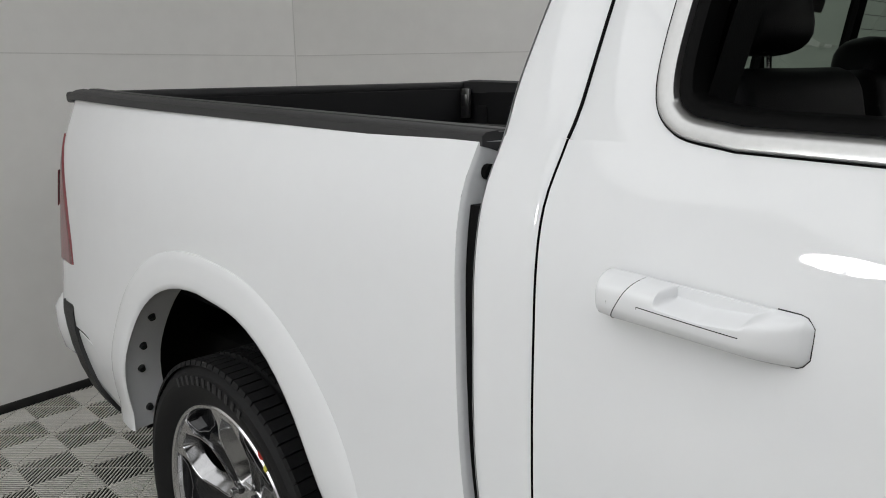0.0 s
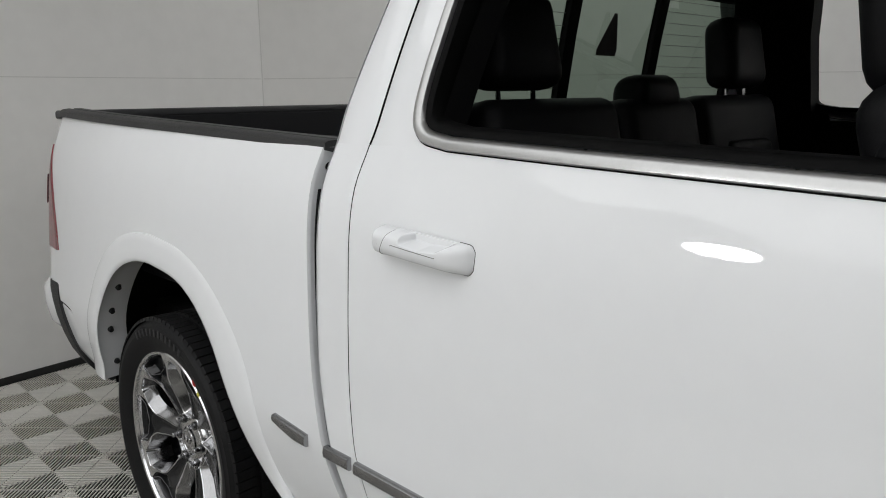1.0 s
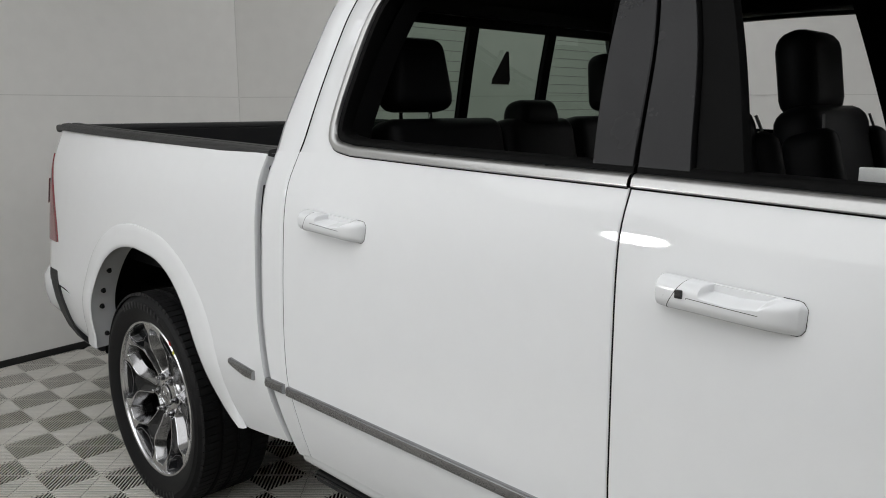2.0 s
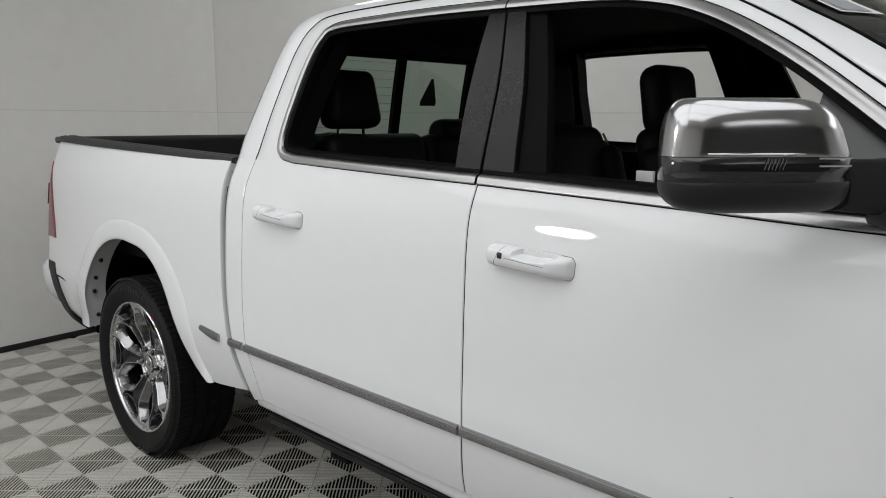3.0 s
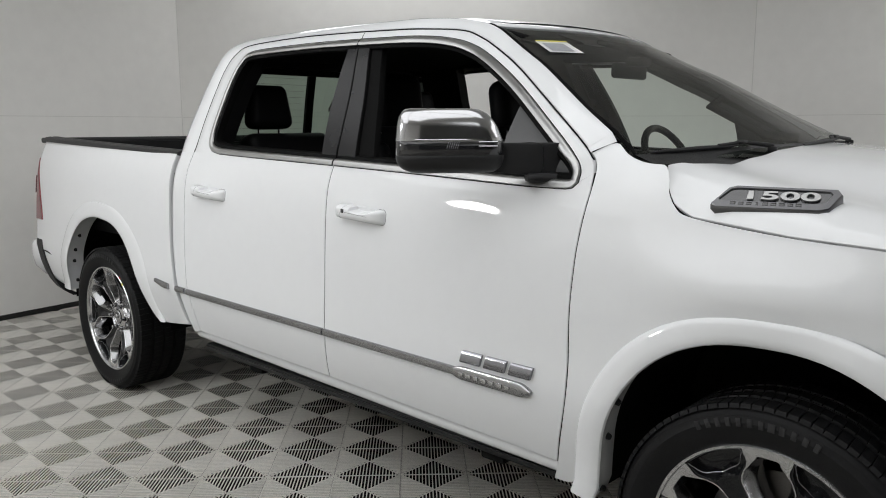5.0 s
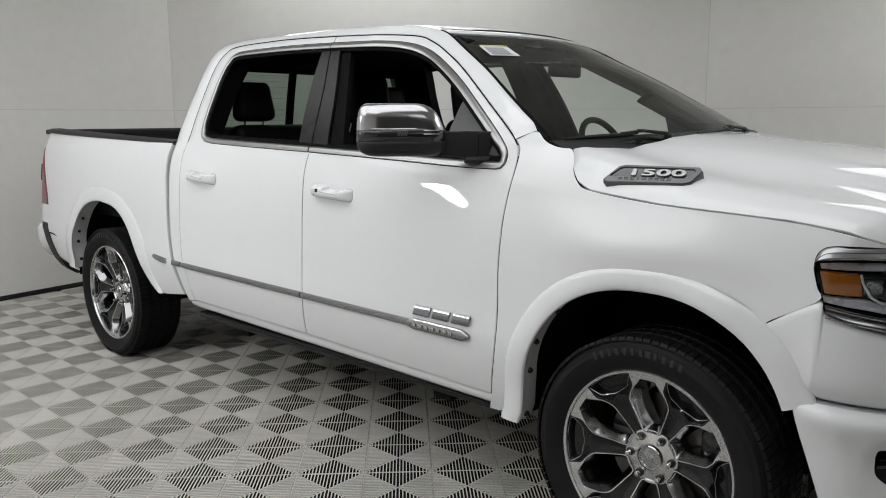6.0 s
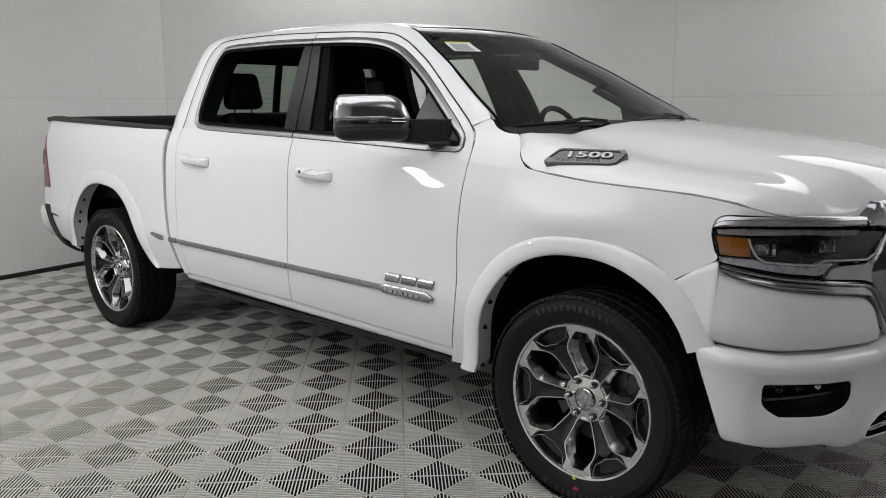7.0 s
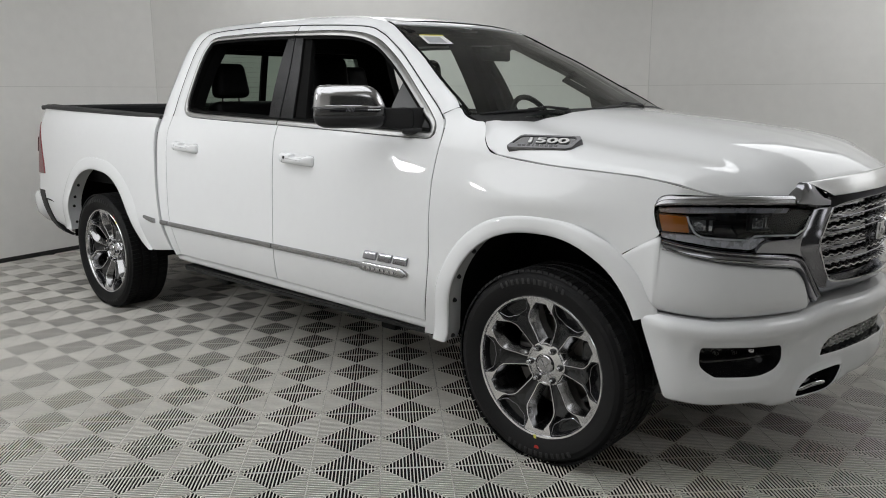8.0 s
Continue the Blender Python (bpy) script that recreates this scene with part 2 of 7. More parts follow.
ROOM = [(-1.60, -4.6), (-2.36, 0.80), (1.47, 4.20), (7.0, 4.30), (10.6, 0.8), (10.6, -4.4), (7.0, -8.0), (1.6, -8.0)]
NAMES = ["wall_rear", "wall_corner", "wall_far", "wall_front_corner", "wall_front", "wall_near_corner", "wall_near", "wall_rear_corner"]
for k, nm in enumerate(NAMES):
    p, q = ROOM[k], ROOM[(k + 1) % len(ROOM)]
    # two unseen walls are dark in place of an unlit hall, to cut fill
    w, m, L = wall(nm, p, q, *(("plain warm grey painted photo booth wall", WALL) if k not in (4, 5) else ("unseen dark wall standing in for an unlit hall", HALL_DARK)))
    bm = bmesh.new()
    box(bm, (0, -0.004, 0.02), (L, 0.012, 0.04), 0.003)
    bm.transform(m)
    tagged(part("baseboard", bm, BASE), "thin black vinyl skirting along the wall", "baseboard", kind="structure")
    if k < 3:
        bm = bmesh.new()
        box(bm, (0, -0.0005, 1.545), (L - 0.02, 0.003, 0.005), 0.0)
        bm.transform(m)
        tagged(part("trim", bm, JOINT), "hairline horizontal joint between wall boards", "trim", kind="structure")
        bm = bmesh.new()
        box(bm, (L / 2, -0.001, CEILING / 2), (0.006, 0.004, CEILING - 0.1), 0.0)
        bm.transform(m)
        tagged(part("trim", bm, JOINT), "hairline upright joint where two wall faces meet", "trim", kind="structure")

bm = bmesh.new()
bm.faces.new([bm.verts.new((x, y, CEILING)) for x, y in ROOM])
r = bmesh.ops.extrude_face_region(bm, geom=bm.faces[:])
bmesh.ops.translate(bm, vec=(0, 0, 0.12), verts=[v for v in r["geom"] if isinstance(v, bmesh.types.BMVert)])
tagged(part("ceiling", bm, CEIL), "plain white painted ceiling", "ceiling", kind="structure")


def ceiling_light(x, y, lx, ly, z=CEILING - 0.09, turn=0.0, face=None):
    t = tagged(new("ceiling_light"), "unseen white ceiling panel added as fill light", "lamp", "ceiling lamps")
    t.matrix_basis = pose(x, y, z, 0, 0, turn)
    bm = bmesh.new()
    box(bm, (0, 0, 0.05), (lx + 0.04, ly + 0.04, 0.08), 0.008)
    part("housing", bm, HOUSING, t)
    bm = bmesh.new()
    box(bm, (0, 0, 0.002), (lx, ly, 0.012), 0.003)
    part("diffuser", bm, face or SOFT_FILL, t, "glowing white diffuser")


# wide unseen light panels, added over the truck and its filmed side
for lx, ly in ((0.90, -2.35), (0.90, -4.05), (0.90, -5.75), (3.62, -2.35), (3.62, -4.05)):
    ceiling_light(lx, ly, 2.66, 1.64)
ceiling_light(3.5, -0.85, 2.3, 1.24)
ceiling_light(-0.97, -3.0, 0.95, 2.8)
ceiling_light(-0.4, 1.9, 2.8, 1.25, turn=42, face=FAR_FILL)
# a brighter one added to lift the far wall, and one ahead of the truck
ceiling_light(5.65, 2.95, 4.5, 2.1, face=FAR_FILL)
ceiling_light(8.4, -3.2, 1.64, 2.66)


def studio_lamp(x, y, z, aim):
    """An oval reflector lamp on a tripod stand."""
    t = tagged(new("studio_lamp"), "oval reflector lamp on a black tripod stand", "lamp")
    t.matrix_basis = pose(x, y, 0)
    d = Vector(aim) - Vector((x, y, z))
    m = Matrix.Translation((0, 0, z)) @ d.to_track_quat("Z", "Y").to_matrix().to_4x4()
    bm = bmesh.new()
    cyl(bm, m @ Vector((0, 0, 0.0)), 0.15, 0.012, m.to_3x3().to_4x4(), 40)
    oval = m @ Matrix.Diagonal((1.22, 0.76, 1, 1)) @ m.inverted()
    bmesh.ops.transform(bm, matrix=oval, verts=bm.verts[:])
    part("diffuser", bm, KEY, t, "glowing white front cloth")
    bm = bmesh.new()
    rows = [[m @ Vector((r * math.cos(k * math.pi / 16), r * math.sin(k * math.pi / 16), -zz)) for r, zz in ((0.158, -0.012), (0.165, -0.012), (0.165, 0.01), (0.08, 0.14), (0.06, 0.22), (0.0, 0.22))] for k in range(32)]
    grid(bm, rows, close_u=True)
    bmesh.ops.transform(bm, matrix=oval, verts=bm.verts[:])
    part("shell", bm, SEAL_SHADE, t, "black lamp shell")
    bm = bmesh.new()
    tube(bm, [(0, 0, 0.45), (0, 0, z - 0.05)], 0.014, 10)
    part("pole", bm, BLACK_PLASTIC, t)
    for k in range(3):
        bm = bmesh.new()
        a = 2.1 * k + 0.5
        tube(bm, [(0, 0, 0.62), (0.42 * math.cos(a), 0.42 * math.sin(a), 0.012)], 0.010, 8)
        part("leg", bm, BLACK_PLASTIC, t)


studio_lamp(0.45, -3.45, 2.06, (1.9, -1.0, 1.1))

# ---------------------------------------------------------------- pickup truck: the surfaces that its panels follow
# x runs to the front from the rear axle, the centre plane is y = 0, the filmed side is y < 0
WHEELBASE = 3.67
ZP = [0.30, 0.36, 0.45, 0.55, 0.65, 0.72, 0.80, 1.00, 1.15, 1.22, 1.28, 1.33, 1.40, 1.50, 1.60, 1.70, 1.79, 1.84, 1.88, 1.92]
YP = [0.930, 0.965, 0.995, 1.025, 1.041, 1.043, 1.032, 1.014, 0.998, 0.985, 0.968, 0.945, 0.922, 0.882, 0.838, 0.790, 0.742, 0.705, 0.660, 0.560]
ZF = np.linspace(0.30, 1.92, 163)
YFINE = np.interp(ZF, ZP, YP)
for _ in range(14):
    YFINE[1:-1] = 0.25 * YFINE[:-2] + 0.5 * YFINE[1:-1] + 0.25 * YFINE[2:]


YN = [0, 0.15, 0.30, 0.45, 0.60, 0.72, 0.86, 0.93, 0.97, 1.0, 1.05]
XN = [4.64, 4.625, 4.58, 4.51, 4.46, 4.41, 4.31, 4.22, 4.13, 3.95, 3.6]
YNF = np.linspace(0, 1.05, 106)
XNF = np.interp(YNF, YN, XN)
for _ in range(10):
    XNF[1:-1] = 0.25 * XNF[:-2] + 0.5 * XNF[1:-1] + 0.25 * XNF[2:]


def ease(u):
    """A smooth step from 0 to 1."""
    u = min(1.0, max(0.0, u))
    return u * u * (3 - 2 * u)


def side(x, z):
    """Half width of the body at x, z."""
    y = float(np.interp(z, ZF, YFINE))
    if x < -0.2:
        y -= 0.038 * ((-0.2 - x) / 0.75) ** 2
    if x < -1.0:
        d = min(-1.0 - x, 0.119)
        y -= 0.12 - math.sqrt(0.12 ** 2 - d * d)
    if z > 1.38 and x > 2.15:
        u = min(1.0, (x - 2.15) / 0.35)
        y -= 0.28 * (z - 1.38) * u * u * (3 - 2 * u)
    if x > 3.3:
        y -= 0.055 * ((x - 3.3) / 0.85) ** 2
    if x > 2.70 and 0.7 < z < 1.24:
        y += 0.009 * ease((x - 2.70) / 0.26) * ease((4.0 - x) / 0.4) * ease((1.225 - z) / 0.14) * ease((z - 0.72) / 0.3)
    if x > 3.2 and 0.85 < z < 1.23:
        y += 0.032 * ease((x - 3.22) / 0.38) * ease((4.15 - x) / 0.5) * ease((1.215 - z) / 0.17) * ease((z - 0.92) / 0.18)
    if x > 3.98:
        y = min(y, float(np.interp(-x, -XNF, YNF)) + 0.004)
    return y


def nose(y):
    """How far the front reaches at y."""
    return float(np.interp(abs(y), YNF, XNF))


def on_side(x, z, off=0.0):
    return Vector((x, -side(x, z) - off, z))


def on_nose(y, z, off=0.0):
    return Vector((nose(y) + off, y, z))


def stops(n, length, lo, hi):
    """Steps from 0 to 1 with a rolled edge and a folded flange at the ends asked for; pairs of (step, depth)."""
    e = min(0.002 / max(length, 0.05), 0.1)
    s = [(u, 0.0) for u in np.linspace(e if lo else 0, 1 - e if hi else 1, n)]
    if lo:
        s = [(0, 0.028), (0, 0.0025)] + s
    if hi:
        s = s + [(1, 0.0025), (1, 0.028)]
    return s


def sheet(bm, left, right, bottom, top, nu=30, nv=24, roll=(1, 1, 1, 1), place=on_side, off=0.0, inward=(0, 1, 0), bulge=None, mi=0):
    """A body panel between four boundary lines in (x, z), laid on a surface, its rolled edges folded inward.
    left and right run from bottom to top, bottom and top from left to right. roll: left, right, bottom, top."""
    Lc, Rc, Bc, Tc = resample(left, 81), resample(right, 81), resample(bottom, 161), resample(top, 81)
    su = stops(nu, np.linalg.norm(np.diff(Bc, axis=0), axis=1).sum(), roll[0], roll[1])
    sv = stops(nv, np.linalg.norm(np.diff(Lc, axis=0), axis=1).sum(), roll[2], roll[3])

    def ev(C, s):
        k = s * (len(C) - 1)
        i = min(int(k), len(C) - 2)
        return C[i] * (1 - (k - i)) + C[i + 1] * (k - i)
    c00, c10, c01, c11 = Bc[0], Bc[-1], Tc[0], Tc[-1]
    inn = Vector(inward)
    rows, deep = [], []
    for u, du in su:
        row = []
        deep.append([max(du, dv) > 0.02 for v, dv in sv])
        for v, dv in sv:
            p = (1 - v) * ev(Bc, u) + v * ev(Tc, u) + (1 - u) * ev(Lc, v) + u * ev(Rc, v) \
                - ((1 - u) * (1 - v) * c00 + u * (1 - v) * c10 + (1 - u) * v * c01 + u * v * c11)
            q = place(float(p[0]), float(p[1]), off + (bulge(u, v, p) if bulge else 0.0))
            row.append(q + inn * max(du, dv))
        rows.append(row)
    vs = grid(bm, rows, mi)
    # folded flanges are coloured black, as shade inside the panel gaps
    hidden = {v for vr, dr in zip(vs, deep) for v, k in zip(vr, dr) if k}
    for f in {f for v in hidden for f in v.link_faces}:
        f.material_index = 1
    return vs


def ring(bm, outer, inner, n=60, steps=(0, 0.15, 0.5, 0.85, 1), proud=(-0.01, 0.0, 0.002, 0.0, -0.01), place=on_side, smooth=True, mi=0, close=False):
    """A band between two lines in (x, z) with matched control points."""
    A, B = (matched(outer, n), matched(inner, n)) if smooth else (np.array(outer), np.array(inner))
    return grid(bm, [[place(*(A[i] * (1 - s) + B[i] * s), p) for s, p in zip(steps, proud)] for i in range(len(A))], mi, close_u=close)


def inset(pts, d, closed=False):
    """The line moved d to its left."""
    P = np.array(pts, float)
    out = []
    for i in range(len(P)):
        a = P[i - 1] if i or closed else P[i]
        b = P[(i + 1) % len(P)] if i < len(P) - 1 or closed else P[i]
        t = (b - a) / (np.linalg.norm(b - a) + 1e-9)
        out.append(P[i] + d * np.array([-t[1], t[0]]))
    return np.array(out)


def arch(cx, z0, a, b, n=2.3, k=41, start=0.0, end=math.pi):
    """The wheel opening, from its rear foot over the top to its front foot, in (x, z)."""
    out = []
    for w in np.linspace(math.pi - start, math.pi - end, k):
        c, s = math.cos(w), math.sin(w)
        out.append((cx + a * math.copysign(abs(c) ** (2 / n), c), z0 + b * abs(s) ** (2 / n)))
    return np.array(out)


truck = tagged(new("pickup_truck"), "white crew cab pickup truck with chrome trim, side windows rolled down", "pickup truck")

# lines in (x, z)
BED_FRONT = [(0.952, 0.53), (0.913, 0.615), (0.862, 0.737), (0.822, 0.87), (0.793, 1.08), (0.776, 1.25), (0.784, 1.334)]
CAB_REAR = [(0.990, 0.50), (0.948, 0.615), (0.896, 0.737), (0.852, 0.87), (0.828, 1.08), (0.817, 1.25), (0.828, 1.345)]
GAP_R = [(1.053, 0.515), (1.045, 0.56), (1.020, 0.652), (0.986, 0.74), (0.962, 0.84), (0.949, 0.96), (0.938, 1.10), (0.928, 1.25), (0.940, 1.345)]
GAP_M = [(2.009, 0.508), (2.013, 0.57), (2.022, 0.70), (2.012, 0.82), (1.993, 1.13), (1.986, 1.24), (1.988, 1.319)]
FENDER_REAR = [(3.049, 0.415), (3.082, 0.51)]
GAP_F = [(3.072, 0.482), (3.086, 0.54), (3.119, 0.71), (3.115, 0.94), (3.120, 1.09), (3.126, 1.20), (3.135, 1.28), (3.134, 1.335)]
W_REAR = [(1.165, 1.3427), (1.088, 1.360), (1.053, 1.415), (1.053, 1.56), (1.060, 1.69), (1.083, 1.765), (1.14, 1.806), (1.37, 1.813), (1.62, 1.813), (1.905, 1.806)]
G_REAR = [(0.940, 1.345), (0.947, 1.375), (0.952, 1.42), (0.962, 1.60), (0.972, 1.73), (1.005, 1.803), (1.08, 1.838), (1.37, 1.848), (1.60, 1.846), (1.900, 1.836)]
R_REAR = [(0.828, 1.345), (0.830, 1.38), (0.834, 1.43), (0.860, 1.60), (0.880, 1.75), (0.920, 1.838), (1.05, 1.876), (1.37, 1.884), (1.60, 1.884), (1.90, 1.876)]
W_FRONT = [(1.91, 1.806), (2.225, 1.794), (2.343, 1.781), (2.437, 1.754), (2.565, 1.697), (2.733, 1.604), (2.924, 1.478), (3.048, 1.390), (3.087, 1.345), (3.090, 1.308)]
G_FRONT = [(1.904, 1.836), (2.217, 1.820), (2.366, 1.808), (2.449, 1.779), (2.574, 1.721), (2.712, 1.646), (2.940, 1.500), (3.072, 1.412), (3.122, 1.370), (3.134, 1.335)]
R_FRONT = [(1.90, 1.876), (2.215, 1.865), (2.363, 1.852), (2.483, 1.815), (2.646, 1.727), (2.789, 1.651), (3.002, 1.521), (3.116, 1.455), (3.185, 1.41), (3.219, 1.385)]
BELT = [(1.165, 1.3427), (1.5, 1.332), (1.988, 1.319), (2.475, 1.304), (2.87, 1.290), (3.070, 1.289)]


def belt(x):
    return float(np.interp(x, [p[0] for p in BELT], [p[1] for p in BELT]))


# ---------------------------------------------------------------- cargo bed
# the rear opening: upright behind the wheel, its front leg swept forward to a point
REAR_IN = np.vstack([arch(0.0, 0.50, 0.435, 0.470)[:21], resample([(0.0, 0.970), (0.157, 0.953), (0.265, 0.912), (0.350, 0.850), (0.425, 0.770), (0.490, 0.690), (0.550, 0.605), (0.615, 0.535), (0.690, 0.500)], 21)[1:]])
REAR_OUT = np.vstack([arch(0.0, 0.50, 0.545, 0.555)[:21], resample([(0.0, 1.055), (0.19, 1.035), (0.345, 0.975), (0.475, 0.880), (0.560, 0.780), (0.603, 0.700), (0.645, 0.600), (0.690, 0.525), (0.715, 0.5005)], 21)[1:]])
REAR_MID = 0.45 * REAR_IN + 0.55 * REAR_OUT


def bed_side():
    bm = bmesh.new()
    foot = [(-1.095, 0.70), (-0.9, 0.70), (-0.70, 0.69), (-0.55, 0.60)]
    bottom = foot + [tuple(p) for p in REAR_MID[3:-1:2]] + [(0.702, 0.501), (0.80, 0.509), (0.952, 0.53)]
    left = [(-1.095, 0.70), (-1.098, 0.95), (-1.097, 1.20), (-1.08, 1.376)]
    top = [(-1.08, 1.376), (-0.4, 1.362), (0.3, 1.345), (0.784, 1.334)]
    sheet(bm, left, BED_FRONT, bottom, top, 90, 34, (0, 0, 0, 0))
    return part("bed_side", bm, PAINT, truck, "glossy white bed side panel")


def arch_base(cx, x):
    """Least half width of an arch moulding: full beside the wheel, drawn in at the front corner."""
    if cx < 1:
        return 1.012 if -0.47 < x - cx < 0.60 else 0.0
    u = float(np.clip((x - cx - 0.20) / 0.28, 0, 1))
    return (1.012 - 0.05 * u * u * (3 - 2 * u)) if x > cx - 0.47 else 0.0


def flare(cx, inner, outer, proud):
    """A smooth painted arch moulding: rounded face, and a flange that turns into the wheel well."""
    bm = bmesh.new()
    A, B = np.array(outer), np.array(inner)
    rows = []
    for i in range(len(A)):
        row = []
        for s, off in ((0.0, -0.008), (0.02, 0.001), (0.08, 0.007), (0.25, 0.013), (0.6, 0.019), (0.85, 0.020), (0.96, 0.016), (1.0, 0.008)):
            q = A[i] * (1 - s) + B[i] * s
            row.append(Vector((q[0], -max(side(q[0], max(q[1], 0.55)), arch_base(cx, q[0])) - off * (proud if off > 0 else 1), q[1])))
        last = row[-1]
        for d, t in ((0.012, 1.02), (0.05, 1.035), (0.105, 1.05)):
            q = np.array([cx, 0.5]) + (B[i] - np.array([cx, 0.5])) * t
            row.append(Vector((q[0], last.y + d, q[1])))
        rows.append(row)
    grid(bm, rows)
    return part("wheel_arch_flare", bm, PAINT, truck, "smooth white painted wheel arch moulding")


def bolts(cx, inner, ids):
    for i in ids:
        q = np.array([cx, 0.5]) + (np.array(inner[i]) - np.array([cx, 0.5])) * 1.03
        d = np.array([cx, 0.55]) - q
        d = d / np.linalg.norm(d)
        bm = bmesh.new()
        rot = Vector((d[0], 0, d[1])).to_track_quat("Z", "Y").to_matrix().to_4x4()
        cyl(bm, (q[0] + d[0] * 0.003, -side(q[0], max(q[1], 0.55)) + 0.045, q[1] + d[1] * 0.003), 0.011, 0.012, rot, 12, 0.008)
        part("bolt", bm, BLACK_PLASTIC, truck, "black push pin")


def wheel_well(cx, top):
    """The dark lining inside a wheel opening."""
    bm = bmesh.new()
    A = arch(cx, 0.42, 0.475 if cx > 1 else 0.60, top - 0.40, k=25)
    rows = [[Vector((p[0], y, p[1])) for y in (-0.93, -0.6, -0.42)] for p in A]
    grid(bm, rows)
    bm.faces.new([bm.verts.new(r[2]) for r in rows])
    return part("wheel_well", bm, UNDER, truck, "dark wheel well lining")


def rail_cap():
    bm = bmesh.new()
    rows = []
    for x in np.linspace(-1.07, 0.790, 40):
        y = side(x, 1.345) + 0.001
        if x < -1.0:
            y = side(max(x, -1.04), 1.345) + 0.001
        zb = 1.331 + (0.802 - x) * 0.0255 - 0.006 * max(0.0, (-0.98 - x) / 0.09)
        f = (0.66 + 0.34 * (0.79 - x) / 1.87) * (1 - 0.35 * max(0.0, (-0.98 - x) / 0.09))
        w = 0.085
        rows.append([Vector((x, -y + a, zb + h * (f if h > 0 else 0.6))) for a, h in ((0.012, -0.012), (-0.003, -0.006), (-0.002, 0.016), (0.006, 0.024), (0.03, 0.027), (0.033, 0.022), (0.046, 0.022), (0.049, 0.027), (w - 0.01, 0.027), (w, 0.02), (w, -0.05))])
    grid(bm, rows)
    for row in (rows[0], rows[-1]):
        bm.faces.new([bm.verts.new(p) for p in row])
    return part("bed_rail_cap", bm, DARK_PLASTIC, truck, "textured black plastic rail cap")


def bed_box():
    bm = bmesh.new()
    box(bm, (-0.14, 0, 0.86), (1.86, 1.70, 0.03), 0.004)
    for y in (-0.84, 0.84):
        box(bm, (-0.14, y, 1.10), (1.86, 0.03, 0.50), 0.004)
        for x in np.linspace(-0.9, 0.6, 9):
            box(bm, (x, y - math.copysign(0.02, y), 1.08), (0.06, 0.02, 0.42), 0.008)
    box(bm, (0.775, 0, 1.10), (0.03, 1.70, 0.52), 0.004)
    for y in np.linspace(-0.7, 0.7, 7):
        box(bm, (0.755, y, 1.10), (0.02, 0.07, 0.44), 0.008)
    for y in np.linspace(-0.75, 0.75, 11):
        box(bm, (-0.14, y, 0.88), (1.84, 0.06, 0.016), 0.004)
    part("bed_lining", bm, LINER, truck, "black textured cargo bed lining")
    bm = bmesh.new()
    box(bm, (0.775, 0, 1.335), (0.05, 1.66, 0.030), 0.008)
    part("header_cap", bm, DARK_PLASTIC, truck)
    for y in (0.79, -0.79):
        bm = bmesh.new()
        box(bm, (-0.975, y, 1.30), (0.05, 0.02, 0.13), 0.004)
        box(bm, (-0.975, y - math.copysign(0.012, y), 1.315), (0.03, 0.012, 0.05), 0.003)
        part("tie_down_bracket", bm, SATIN, truck, "bare metal tie-down bracket inside the bed")


def tailgate():
    bm = bmesh.new()
    rows = []
    for z in np.linspace(0.72, 1.352, 12):
        b = 0.012 * math.sin((z - 0.72) / 0.632 * math.pi)
        rows.append([Vector((-1.088 - b, y, z)) for y in np.linspace(-0.80, 0.80, 18)])
    rows.append([Vector((-1.075, y, 1.361)) for y in np.linspace(-0.80, 0.80, 18)])
    rows.append([Vector((-1.02, y, 1.361)) for y in np.linspace(-0.80, 0.80, 18)])
    rows.append([Vector((-1.02, y, 0.85)) for y in np.linspace(-0.80, 0.80, 18)])
    grid(bm, rows)
    g = part("tailgate", bm, PAINT, truck, "white tailgate")
    bm = bmesh.new()
    box(bm, (-1.05, 0, 1.377), (0.078, 1.78, 0.034), 0.010)
    part("tailgate_cap", bm, DARK_PLASTIC, g)
    bm = bmesh.new()
    box(bm, (-1.012, 0, 1.108), (0.014, 1.66, 0.512), 0.004)
    part("tailgate_lining", bm, LINER, g)


def tail_lamp():
    """A tall red lamp that wraps the rear corner, its front edge leaning back."""
    bm = bmesh.new()
    rows = []
    for z in np.linspace(0.885, 1.268, 28):
        x0 = float(np.interp(z, [0.885, 0.96, 1.04, 1.12, 1.20, 1.268], [-0.862, -0.885, -0.922, -0.955, -0.99, -1.025]))
        row = []
        for s in np.linspace(0, 1, 12):
            x = x0 + (-1.098 - x0) * s
            row.append(on_side(x, z, 0.005 - 0.007 * (s < 0.01)))
        row.append(Vector((-1.108, row[-1].y + 0.05, z)))
        row.append(Vector((-1.108, row[-2].y + 0.12, z)))
        rows.append(row)
    n = len(rows)
    rows = [[p + Vector((0.0, 0.012, 0.006)) for p in rows[0]]] + rows + [[p + Vector((0, 0.012, -0.004)) for p in rows[-1]]]
    grid(bm, rows)
    lamp = part("tail_lamp", bm, RED, truck, "tall red tail lamp at the bed corner")
    bm = bmesh.new()
    rows = []
    for z in np.linspace(1.045, 1.155, 8):
        rows.append([on_side(x, z, 0.012) for x in np.linspace(-1.094, -1.04, 5)] + [on_side(-1.038, z, 0.008)])
    grid(bm, rows)
    part("reflector", bm, RED_DARK, lamp, "dark red reflector block")
    return lamp


